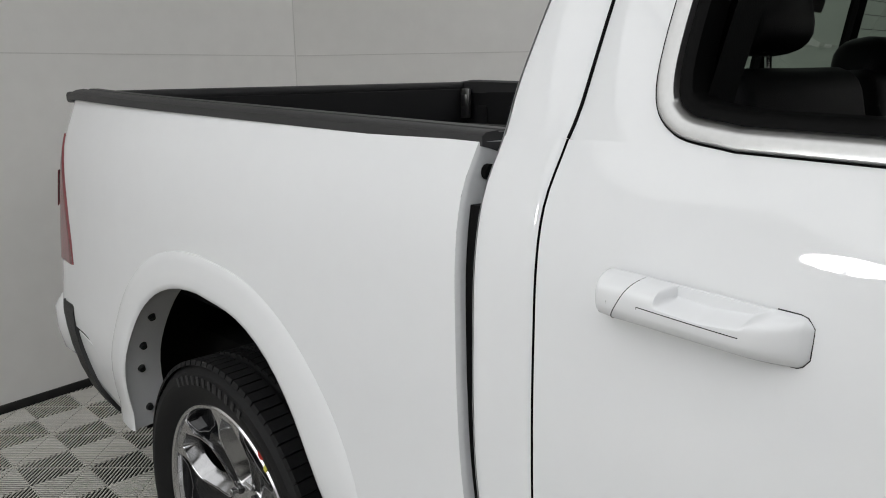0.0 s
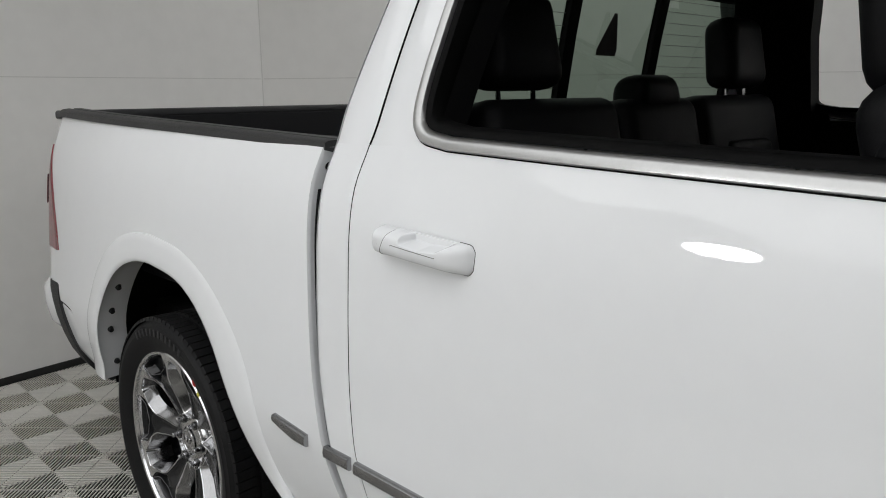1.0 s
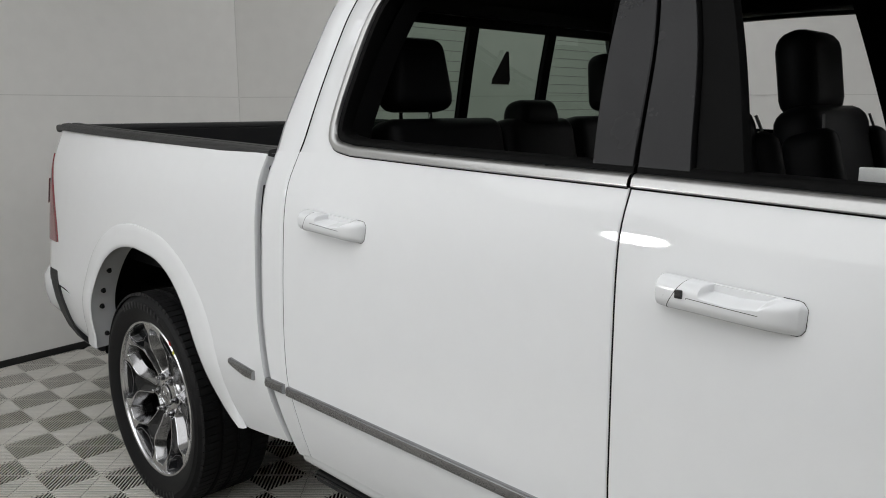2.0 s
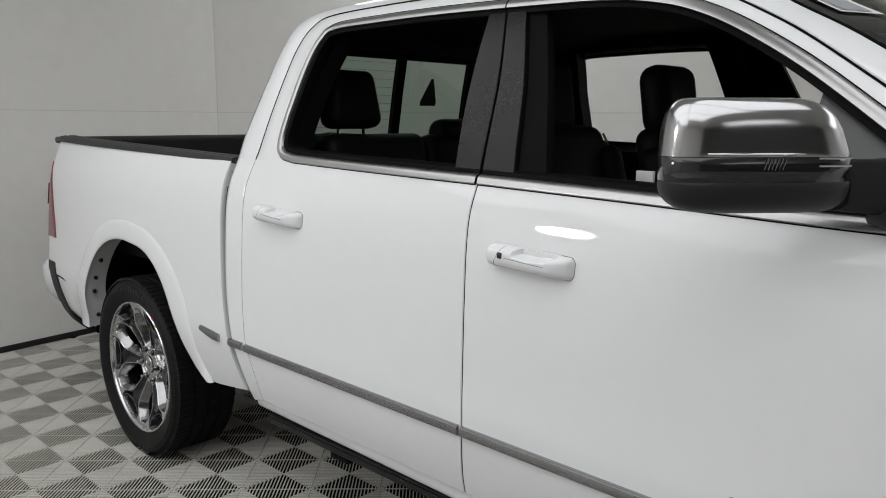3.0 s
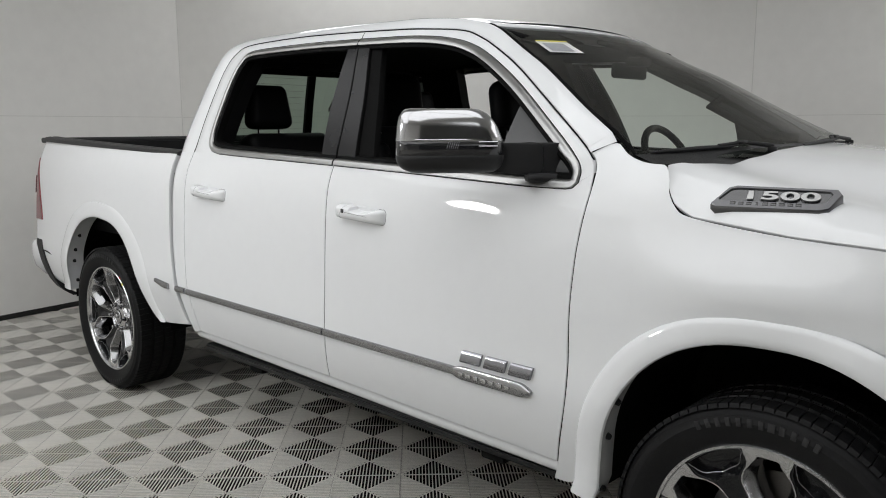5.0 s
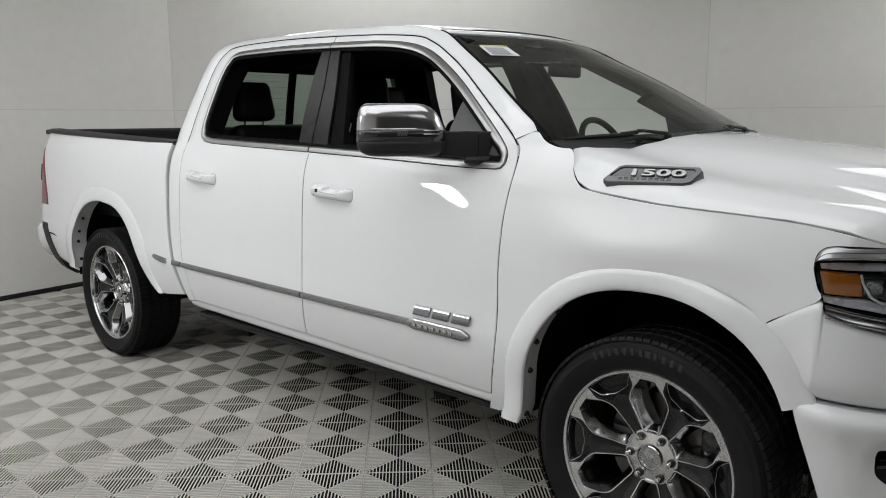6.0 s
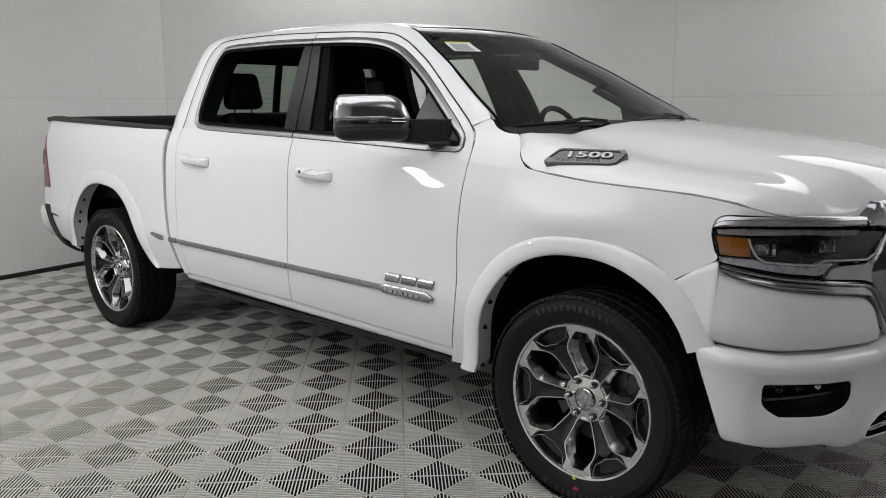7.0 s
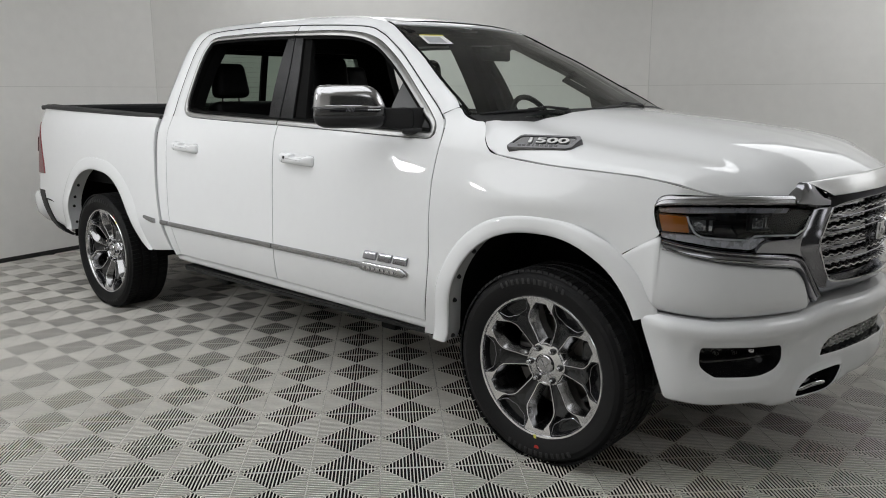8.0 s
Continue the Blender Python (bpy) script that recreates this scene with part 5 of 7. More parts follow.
def headlamp():
    lamp = new("headlamp")
    lamp.parent = truck
    tagged(lamp, "long headlamp with chrome brows and an amber marker")
    top = [(-1.141, 1.087), (-1.130, 1.091), (-1.099, 1.094), (-1.024, 1.097), (-0.80, 1.090), (-0.70, 1.084), (-0.58, 1.076), (-0.481, 1.062)]
    low = [(-1.142, 1.068), (-1.127, 1.018), (-1.110, 0.976), (-1.016, 0.960), (-0.767, 0.926), (-0.70, 0.963), (-0.56, 0.966), (-0.483, 1.056)]
    bm = bmesh.new()
    band(bm, top, low, 60, ((0, -0.012), (0.03, -0.004), (0.15, 0.003), (0.5, 0.006), (0.85, 0.003), (0.97, -0.004), (1, -0.012)))
    c = part("lens", bm, CLEAR, lamp, "clear lamp cover")
    c.visible_shadow = False
    bm = bmesh.new()
    band(bm, top, low, 60, ((0, 0.0), (0, -0.05), (0.5, -0.09), (1, -0.05), (1, 0.0)))
    part("housing", bm, BLACK_GLOSS, lamp, "black lamp housing")
    bm = bmesh.new()
    band(bm, [(-1.139, 1.099), (-1.127, 1.119), (-1.101, 1.130), (-1.064, 1.131), (-0.873, 1.130), (-0.604, 1.117)], [(-1.140, 1.091), (-1.121, 1.094), (-1.099, 1.096), (-1.026, 1.099), (-0.871, 1.098), (-0.604, 1.086)], 50,
         ((0, -0.03), (0.0, 0.0), (0.10, 0.008), (0.35, 0.013), (0.42, 0.011), (0.75, 0.016), (0.92, 0.014), (1.0, 0.006), (1, -0.02)))
    part("upper_brow", bm, MOULD, lamp, "chrome upper brow")
    bm = bmesh.new()
    band(bm, [(-1.112, 0.976), (-1.018, 0.958), (-0.902, 0.939), (-0.767, 0.922), (-0.585, 0.898), (-0.531, 0.880), (-0.497, 0.848), (-0.436, 0.765), (-0.405, 0.728)],
         [(-1.106, 0.952), (-1.016, 0.919), (-0.899, 0.894), (-0.763, 0.874), (-0.579, 0.848), (-0.526, 0.826), (-0.496, 0.785), (-0.468, 0.733), (-0.452, 0.704)], 70,
         ((0, -0.02), (0.04, 0.006), (0.14, 0.012), (0.26, 0.010), (0.34, 0.004), (0.6, 0.012), (0.85, 0.014), (0.97, 0.006), (1, -0.02)))
    part("lower_brow", bm, DIM_CHROME, lamp, "chrome lower brow that runs down beside the grille")
    for dz in (0.0, -0.026):
        bm = bmesh.new()
        tube(bm, [front(u, z + dz, 0.0145) for u, z in resample([(-1.108, 0.970), (-1.016, 0.950), (-0.902, 0.931), (-0.767, 0.914), (-0.585, 0.889)], 40)], 0.0022, 6)
        part("brow_line", bm, CHROME, lamp, "bright edge of the lower brow")
    bm = bmesh.new()
    band(bm, [(-1.128, 1.063), (-1.08, 1.061), (-1.030, 1.058)], [(-1.112, 1.002), (-1.07, 0.999), (-1.019, 0.998)], 12, ((0, -0.03), (0.04, -0.012), (0.5, -0.008), (0.96, -0.012), (1, -0.03)))
    part("marker", bm, AMBER, lamp, "amber side marker")
    for u in (-0.968, -0.718):
        # a squarish lamp module: dark bezel, satin back plate and a small thick lens
        c, t, n = front(u, 1.021, -0.040), (front(u + 0.01, 1.021) - front(u - 0.01, 1.021)).normalized(), Vector((0, 0, 0))
        n = t.cross(Vector((0, 0, 1))).normalized()
        n = -n if n.x < 0 else n
        m = Matrix(((t.x, 0, n.x, c.x), (t.y, 0, n.y, c.y), (t.z, 1, n.z, c.z), (0, 0, 0, 1)))

        def module(name, spots, material, label):
            bm = bmesh.new()
            for o, size, bev in spots:
                box(bm, o, size, bev)
            bmesh.ops.transform(bm, matrix=m, verts=bm.verts[:])
            part(name, bm, material, lamp, label)
        module("lamp_module", [((0, 0, -0.012), (0.092, 0.062, 0.020), 0.008), ((0.0, 0.026, 0.004), (0.090, 0.010, 0.020), 0.004), ((0.0, -0.026, 0.004), (0.090, 0.008, 0.016), 0.003)], BLACK_PLASTIC, "black lamp module housing")
        module("reflector_plate", [((-0.010, 0.0, -0.001), (0.050, 0.040, 0.006), 0.002), ((0.030, 0.0, 0.000), (0.014, 0.040, 0.010), 0.002)], CHROME, "bright reflector plate")
        module("projector", [((-0.014, -0.002, 0.012), (0.034, 0.030, 0.020), 0.009)], BALL, "thick square projector lens")
    bm = bmesh.new()
    P = [front(u, z, -0.002) for u, z in resample([(-1.030, 1.060), (-1.022, 1.035), (-1.001, 1.000), (-0.976, 0.986), (-0.88, 0.976), (-0.801, 0.969), (-0.774, 0.983), (-0.66, 0.977), (-0.564, 0.970), (-0.515, 0.990), (-0.497, 1.034)], 60, False)]
    tube(bm, P, 0.0036, 8)
    part("light_guide", bm, GUIDE, lamp, "bright light guide line")
    bm = bmesh.new()
    band(bm, [(-1.118, 0.997), (-1.06, 0.993), (-1.0, 0.990), (-0.97, 0.980), (-0.88, 0.970), (-0.805, 0.962), (-0.778, 0.974), (-0.712, 0.969)], [(-1.112, 0.979), (-1.06, 0.970), (-1.0, 0.961), (-0.96, 0.954), (-0.88, 0.942), (-0.82, 0.935), (-0.785, 0.930), (-0.759, 0.938)], 40, ((0, -0.03), (0.06, -0.014), (0.5, -0.010), (0.94, -0.012), (1, -0.03)))
    part("turn_lamp", bm, SILVER, lamp, "silver turn signal strip")
    bm = bmesh.new()
    band(bm, [(-1.130, 1.086), (-1.02, 1.092), (-0.86, 1.088), (-0.60, 1.071)], [(-1.124, 1.066), (-1.02, 1.064), (-0.86, 1.064), (-0.60, 1.049)], 30, ((0, -0.03), (0.08, -0.013), (0.5, -0.018), (0.92, -0.024), (1, -0.05)))
    part("upper_reflector", bm, SILVER, lamp, "silver upper reflector")
    return lamp


def fascia():
    """White panel below the lamp, from the arch round to the grille, with a rounded lower roll."""
    top = matched([(-1.252, 0.905), (-1.128, 0.983), (-1.105, 0.950), (-1.017, 0.917), (-0.902, 0.892), (-0.768, 0.872), (-0.587, 0.846), (-0.532, 0.824), (-0.498, 0.780), (-0.466, 0.722)], 90)
    low = matched([(-1.140, 0.716), (-1.128, 0.713), (-1.105, 0.709), (-1.004, 0.697), (-0.894, 0.685), (-0.749, 0.680), (-0.60, 0.672), (-0.525, 0.670), (-0.482, 0.680), (-0.462, 0.704)], 90)
    rows = []
    for i in range(90):
        row = []
        e = float(np.clip((top[i][0] + 1.252) / 0.12, 0.12, 1)) * float(np.clip((-0.455 - low[i][0]) / 0.04, 0.25, 1))
        for s, o in ((0, -0.03), (0, -0.004), (0.02, 0.003), (0.10, 0.010), (0.25, 0.015), (0.45, 0.021), (0.62, 0.024), (0.76, 0.024), (0.86, 0.018), (0.93, 0.006), (0.98, -0.012), (1, -0.03)):
            q = top[i] * (1 - s) + low[i] * s
            row.append(front(q[0], q[1], o * e if o > 0 else o * (0.4 + 0.6 * e)))
        rows.append(row)
    bm = bmesh.new()
    grid(bm, rows)
    return part("front_fascia", bm, PAINT, truck, "white panel below the headlamp")


FOG = [(-0.968, 0.572), (-0.964, 0.588), (-0.945, 0.594), (-0.80, 0.585), (-0.660, 0.575), (-0.640, 0.570), (-0.631, 0.556), (-0.629, 0.519), (-0.652, 0.489), (-0.70, 0.474), (-0.76, 0.470), (-0.890, 0.479), (-0.920, 0.487), (-0.962, 0.523)]
MOUTH = [(-0.415, 0.497), (-0.397, 0.540), (-0.335, 0.574), (-0.2, 0.594), (0, 0.603), (0.2, 0.594), (0.335, 0.574), (0.397, 0.540), (0.415, 0.497), (0.267, 0.508), (0.12, 0.518), (0, 0.520), (-0.12, 0.518), (-0.267, 0.508)]
HOOK = [(-0.545, 0.366), (-0.532, 0.391), (-0.502, 0.412), (-0.467, 0.429), (-0.39, 0.443), (-0.315, 0.449), (-0.318, 0.420), (-0.334, 0.388), (-0.362, 0.364), (-0.41, 0.355), (-0.47, 0.353), (-0.53, 0.356)]


def inside(poly, y, z):
    """Distance to a closed outline, positive inside it."""
    P = np.array(poly)
    Q = np.roll(P, -1, 0)
    d = Q - P
    t = np.clip(((y - P[:, 0]) * d[:, 0] + (z - P[:, 1]) * d[:, 1]) / (d ** 2).sum(1), 0, 1)
    dist = float(np.min(np.hypot(P[:, 0] + t * d[:, 0] - y, P[:, 1] + t * d[:, 1] - z)))
    cross = ((P[:, 1] > z) != (Q[:, 1] > z)) & (y < (Q[:, 0] - P[:, 0]) * (z - P[:, 1]) / (Q[:, 1] - P[:, 1] + 1e-12) + P[:, 0])
    return dist if cross.sum() % 2 else -dist


def bumper_top(u):
    return float(np.interp(abs(u), [0, 0.284, 0.38, 0.45, 0.527, 0.70, 0.902, 1.107, 1.167], [0.712, 0.708, 0.702, 0.690, 0.672, 0.676, 0.682, 0.706, 0.708]))


def bumper_low(u):
    return float(np.interp(abs(u), [0, 0.23, 0.32, 0.395, 0.50, 0.588, 0.64, 0.674, 0.71, 0.75, 0.937, 1.072, 1.2], [0.405, 0.384, 0.358, 0.342, 0.330, 0.327, 0.331, 0.340, 0.356, 0.364, 0.372, 0.392, 0.40]))


def bumper_face(u, z):
    """Forward reach of the bumper's face beyond the nose line."""
    t, b = bumper_top(u) - z, z - bumper_low(u)
    o = float(np.interp(t, [0, 0.006, 0.016, 0.032, 0.050, 0.085, 0.13, 0.3], [0.010, 0.026, 0.040, 0.048, 0.048, 0.040, 0.036, 0.034]))
    o -= float(np.interp(b, [0, 0.008, 0.03, 0.07], [0.022, 0.010, 0.003, 0.0]))
    e = float(np.clip((1.19 - abs(u) - 0.30 * t) / 0.10, 0.0, 1))
    o = o * (0.25 + 0.75 * e)
    for poly, w, dep in ((FOG, 0.034, 0.007), (HOOK, 0.020, -0.010)):
        k = float(np.clip((inside(poly, -abs(u), z) + w) / 0.016, 0, 1))
        o -= dep * k * k * (3 - 2 * k)
    return o


def pocket(outline, depth, name, label, parent):
    """A black recess behind an opening of the bumper."""
    bm = bmesh.new()
    rows = [[front(u, z, bumper_face(u, z) - d) for d in (0.004, 0.012, depth)] for u, z in outline]
    vs = grid(bm, rows, close_u=True)
    bm.faces.new([r[-1] for r in vs])
    return part(name, bm, BLACK_GLOSS, parent, label)


def bumper():
    end = [(-1.167, 0.700), (-1.163, 0.671), (-1.145, 0.610), (-1.123, 0.545), (-1.098, 0.468), (-1.076, 0.400), (-1.070, 0.394)]
    half = [(u, bumper_top(u)) for u in np.linspace(0, -1.163, 90)] + [tuple(p) for p in resample(end, 24)] + [(u, bumper_low(u)) for u in np.linspace(-1.064, 0, 90)]
    outline = half + [(-u, z) for u, z in half[-2:0:-1]]
    wrap = lambda poly: resample([*poly, poly[0]], 121)[:-1]
    holes = [wrap(FOG), wrap([(-u, z) for u, z in FOG]), wrap(HOOK), wrap([(-u, z) for u, z in HOOK]), wrap(MOUTH)]
    pts, edges = [], []

    def loop(L):
        n = len(pts)
        pts.extend(tuple(p) for p in L)
        edges.extend((n + k, n + (k + 1) % len(L)) for k in range(len(L)))
    loop(outline)
    for h in holes:
        loop(h)
        area = sum(h[i][0] * h[(i + 1) % len(h)][1] - h[(i + 1) % len(h)][0] * h[i][1] for i in range(len(h)))
        lip = inset(h, -0.0045 if area > 0 else 0.0045, True)
        loop(lip)
    for u in np.linspace(-1.16, 1.16, 175):
        zt, zb = bumper_top(u), bumper_low(u)
        for t in (0.003, 0.007, 0.012, 0.018, 0.025, 0.033, 0.042, 0.052, 0.064, 0.08, 0.10, 0.12, 0.14, 0.16, 0.18, 0.20, 0.22, 0.24, 0.26, 0.28, 0.30, 0.32, 0.34, 0.36):
            z = zt - t
            if z < zb + 0.004:
                break
            if abs(u) > 1.04 and inside(end + [(-0.9, 0.39), (-0.9, 0.71)], -abs(u), z) < 0.004:
                continue
            if max(inside(h, u, z) for h in (FOG, HOOK, MOUTH, [(-a, b) for a, b in FOG], [(-a, b) for a, b in HOOK])) > -0.007:
                continue
            pts.append((u, z))
        for b in (0.003, 0.008):
            if abs(u) < 1.06:
                pts.append((u, zb + b))
    vs, es, fs, *_ = delaunay_2d_cdt([Vector(p) for p in pts], edges, [], 0, 1e-5)
    bm = bmesh.new()
    V = []
    for v in vs:
        o = bumper_face(v.x, v.y)
        d = max(inside(h, v.x, v.y) for h in holes)
        V.append(bm.verts.new(front(v.x, v.y, o - 0.004 * float(np.clip((d + 0.0040) / 0.003, 0, 1)))))
    for f in fs:
        c = sum((vs[k] for k in f), Vector((0, 0))) / len(f)
        if inside(outline, c.x, c.y) > 0 and max(inside(h, c.x, c.y) for h in holes) < 0:
            bm.faces.new([V[k] for k in f])
    bmesh.ops.delete(bm, geom=[v for v in bm.verts if not v.link_faces], context="VERTS")
    # top shelf and the turned-in lower edge
    grid(bm, [[front(u, bumper_top(u), bumper_face(u, bumper_top(u))), front(u, bumper_top(u) + 0.001, -0.05), front(u, bumper_top(u), -0.09)] for u in np.linspace(-1.163, 1.163, 120)])
    grid(bm, [[front(u, bumper_low(u), bumper_face(u, bumper_low(u))), front(u, bumper_low(u) + 0.002, -0.02), front(u, bumper_low(u) + 0.02, -0.06)] for u in np.linspace(-1.066, 1.066, 120)])
    b = part("front_bumper", bm, PAINT, truck, "white painted front bumper with black pockets", 0.9)
    for s in (-1, 1):
        bm = bmesh.new()
        rows = []
        for u, z in resample(end, 24):
            p = front(-s * u, z, bumper_face(u, z))
            rows.append([p, p + Vector((-0.004, -s * 0.003, 0)), p + Vector((-0.006, -s * 0.03, 0)), p + Vector((-0.006, -s * 0.15, 0))])
        grid(bm, rows)
        part("bumper_end", bm, PAINT, b)
        f = pocket([(-s * u, z) for u, z in holes[0]], 0.07, "fog_pocket", "black recess with a narrow fog lamp", b)
        for k in range(3):
            bm = bmesh.new()
            bmesh.ops.create_uvsphere(bm, u_segments=12, v_segments=8, radius=0.015, matrix=Matrix.Translation(front(s * (0.74 + k * 0.075), 0.556, -0.018)))
            part("fog_lens", bm, CLEAR if k else CHROME, f)
        bm = bmesh.new()
        grid(bm, [[front(s * u, 0.530 + d - 0.05 * (u - 0.80) * 0.2, o) for d, o in ((0.010, -0.03), (0.006, -0.006), (0.0, -0.001), (-0.006, -0.008), (-0.014, -0.03))] for u in np.linspace(0.645, 0.945, 12)])
        part("pocket_ridge", bm, BLACK_GLOSS, f)
        pocket([(-s * u, z) for u, z in holes[2]], 0.09, "hook_pocket", "black recess of the tow hook", b)
        bm = bmesh.new()
        P = [front(s * u, z, o) for u, z, o in ((0.535, 0.362, -0.03), (0.515, 0.368, 0.006), (0.49, 0.376, 0.022), (0.455, 0.386, 0.030), (0.41, 0.389, 0.030), (0.372, 0.386, 0.022), (0.352, 0.380, -0.02))]
        tube(bm, [tuple(p) for p in resample([tuple(p) for p in P], 24)], 0.0105, 10)
        part("tow_hook", bm, CHROME, b, "chrome tow hook")
    m = pocket([tuple(p) for p in holes[4]], 0.05, "lower_grille", "black lower grille with small studs", b)
    for j in range(4):
        bm = bmesh.new()
        for k in range(23):
            u = -0.40 + k * 0.036 + (0.018 if j % 2 else 0)
            zc = float(np.interp(abs(u), [0, 0.2, 0.335, 0.415], [0.540, 0.530, 0.518, 0.508])) + j * 0.0165
            if inside(MOUTH, u, zc) > 0.006:
                box(bm, front(u, zc, 0.004), (0.010, 0.024, 0.006), 0.002)
        tagged(part("grille_stud", bm, SATIN, m, "row of small studs in the lower grille"), kind="stuff")


def grille():
    g = new("grille")
    g.parent = truck
    tagged(g, "large chrome framed grille with wavy chrome bars")
    LI = [(-0.414, 1.068), (-0.434, 1.025), (-0.448, 0.989), (-0.466, 0.945), (-0.464, 0.915), (-0.444, 0.868), (-0.425, 0.826), (-0.395, 0.793), (-0.30, 0.788), (-0.15, 0.792), (0, 0.795)]
    LO = [(-0.481, 1.062), (-0.510, 1.005), (-0.528, 0.977), (-0.545, 0.945), (-0.545, 0.905), (-0.512, 0.868), (-0.478, 0.826), (-0.405, 0.738), (-0.30, 0.740), (-0.15, 0.744), (0, 0.746)]
    TI = [(0, 1.106), (0.087, 1.104), (0.18, 1.097), (0.276, 1.089), (0.36, 1.079)]
    TO = [(0, 1.122), (0.088, 1.120), (0.18, 1.116), (0.28, 1.110), (0.38, 1.102)]
    flip = lambda L: [(-u, z) for u, z in L]
    IN = LI + flip(LI[-2::-1]) + [(u, z) for u, z in TI[::-1]] + flip(TI[1:])
    OUT = LO + flip(LO[-2::-1]) + [(u, z) for u, z in TO[::-1]] + flip(TO[1:])
    wrap = lambda L: matched([*L, L[0]], 241)[:-1]
    A, B = wrap(OUT), wrap(IN)
    bm = bmesh.new()
    grid(bm, [[front(*(A[i] * (1 - s) + B[i] * s), o) for s, o in ((0, -0.03), (0.0, -0.004), (0.08, 0.004), (0.4, 0.012), (0.72, 0.024), (0.86, 0.034), (0.95, 0.034), (1.0, 0.024), (1.0, -0.03))] for i in range(len(A))], close_u=True)
    part("grille_frame", bm, DIM_CHROME, g, "wide chrome grille frame, toned dark for its reflections")
    bm = bmesh.new()
    C = B + (A - B) * 0.16
    grid(bm, [[front(*(C[i] * (1 - s) + B[i] * s), o) for s, o in ((0, 0.028), (0.2, 0.037), (0.8, 0.037), (1.0, 0.028), (1.0, 0.0))] for i in range(len(A))], close_u=True)
    part("grille_lip", bm, CHROME, g, "bright chrome inner lip")
    bm = bmesh.new()
    bm.faces.new([bm.verts.new(front(*p, -0.045)) for p in B])
    part("grille_back", bm, BLACK_GLOSS, g)
    # plate between hood edge and frame
    E = [(-0.515, 1.158), (-0.35, 1.168), (-0.12, 1.180), (0, 1.183), (0.12, 1.180), (0.35, 1.168), (0.515, 1.158)]
    D = [(-0.405, 1.106), (-0.28, 1.112), (-0.10, 1.121), (0, 1.123), (0.10, 1.121), (0.28, 1.112), (0.405, 1.106)]
    bm = bmesh.new()
    band(bm, E, D, 60, ((0, -0.05), (0, -0.012), (0.06, -0.004), (0.5, 0.016), (0.94, 0.030), (1, 0.022), (1, -0.02)))
    part("top_plate", bm, SATIN, g, "satin chrome plate below the hood edge")
    for s in (-1, 1):
        bm = bmesh.new()
        band(bm, [(s * 0.604, 1.117), (s * 0.565, 1.136), (s * 0.518, 1.158), (s * 0.405, 1.106)], [(s * 0.604, 1.086), (s * 0.55, 1.080), (s * 0.49, 1.068), (s * 0.420, 1.070)], 24, ((0, -0.04), (0, -0.004), (0.06, 0.004), (0.5, 0.016), (0.9, 0.022), (1, 0.014), (1, -0.02)))
        part("grille_wing", bm, DIM_CHROME, g, "faceted chrome corner above the lamp")
        bm = bmesh.new()
        band(bm, [(s * 0.767, 0.926), (s * 0.757, 0.943), (s * 0.718, 0.964), (s * 0.577, 0.962), (s * 0.528, 0.977)], [(s * 0.765, 0.921), (s * 0.75, 0.919), (s * 0.70, 0.912), (s * 0.585, 0.897), (s * 0.531, 0.879)], 30, ((0, -0.03), (0.03, -0.002), (0.12, 0.004), (0.5, 0.004), (0.9, 0.003), (1, -0.02)))
        part("lamp_side_panel", bm, DIM_CHROME, g, "chrome panel below the lamp's inner end, toned dark for its reflections")
    for j, z in enumerate((0.826, 0.876, 0.928, 0.980, 1.030, 1.066)):
        w = float(np.interp(z, [0.79, 0.826, 0.868, 0.915, 0.945, 0.989, 1.025, 1.068, 1.09], [0.39, 0.42, 0.44, 0.458, 0.46, 0.445, 0.43, 0.41, 0.25]))
        bm = bmesh.new()
        rows = []
        for u in np.linspace(-w, w, 241):
            ph = math.sin(2 * math.pi * u / 0.046 + (j % 2) * math.pi)
            wave = 0.0028 * math.tanh(3 * ph)
            rise = 0.026 * (1 - (u / w) ** 2) * (z - 0.80) / 0.27 + 0.008 * (1 - (u / w) ** 2)
            rows.append([front(u, z + a + wave + rise, o) for a, o in ((-0.005, -0.03), (-0.0050, 0.004), (-0.0015, 0.012), (0.0022, 0.012), (0.0050, 0.004), (0.005, -0.03))])
        grid(bm, rows)
        part("grille_bar", bm, CHROME, g, "wavy chrome bar")
        if j < 5:
            bm = bmesh.new()
            tube(bm, [front(u, z + 0.025 + (0.030 * (z - 0.78) / 0.27 + 0.006) * (1 - (u / w) ** 2), -0.006) for u in np.linspace(-w * 0.985, w * 0.985, 31)], 0.0030, 6)
            part("grille_rod", bm, DIM_CHROME, g, "thin chrome rod")
    # plain plates where the maker's letters stand
    for k in (-1, 0, 1):
        c = front(k * 0.105, 0.955, 0.030)
        bm = bmesh.new()
        box(bm, c, (0.020, 0.088, 0.070), 0.006)
        box(bm, c + Vector((0.010, 0, 0)), (0.008, 0.050, 0.026), 0.003)
        part("grille_plate", bm, CHROME, g, "plain chrome badge plate")
    return g


lamp = headlamp()
fr = [fender(), flare(WHEELBASE, FRONT_IN[:38], FRONT_OUT[:38], 0.85), wheel_well(WHEELBASE, 0.98), fascia()]
for ob in fr:
    mirrored(ob, truck)
o = new("headlamp")
o.parent = truck
tagged(o, "long headlamp with chrome brows and an amber marker")
for c in list(lamp.children):
    mirrored(c, o).visible_shadow = c.visible_shadow
bolts(WHEELBASE, FRONT_IN, (1, 5, 8, 12))
hood()
cowl()
bumper()
grille()

# ---------------------------------------------------------------- wheels, sills and underside
TYRE_R, RIM_R, TYRE_W = 0.400, 0.296, 0.285


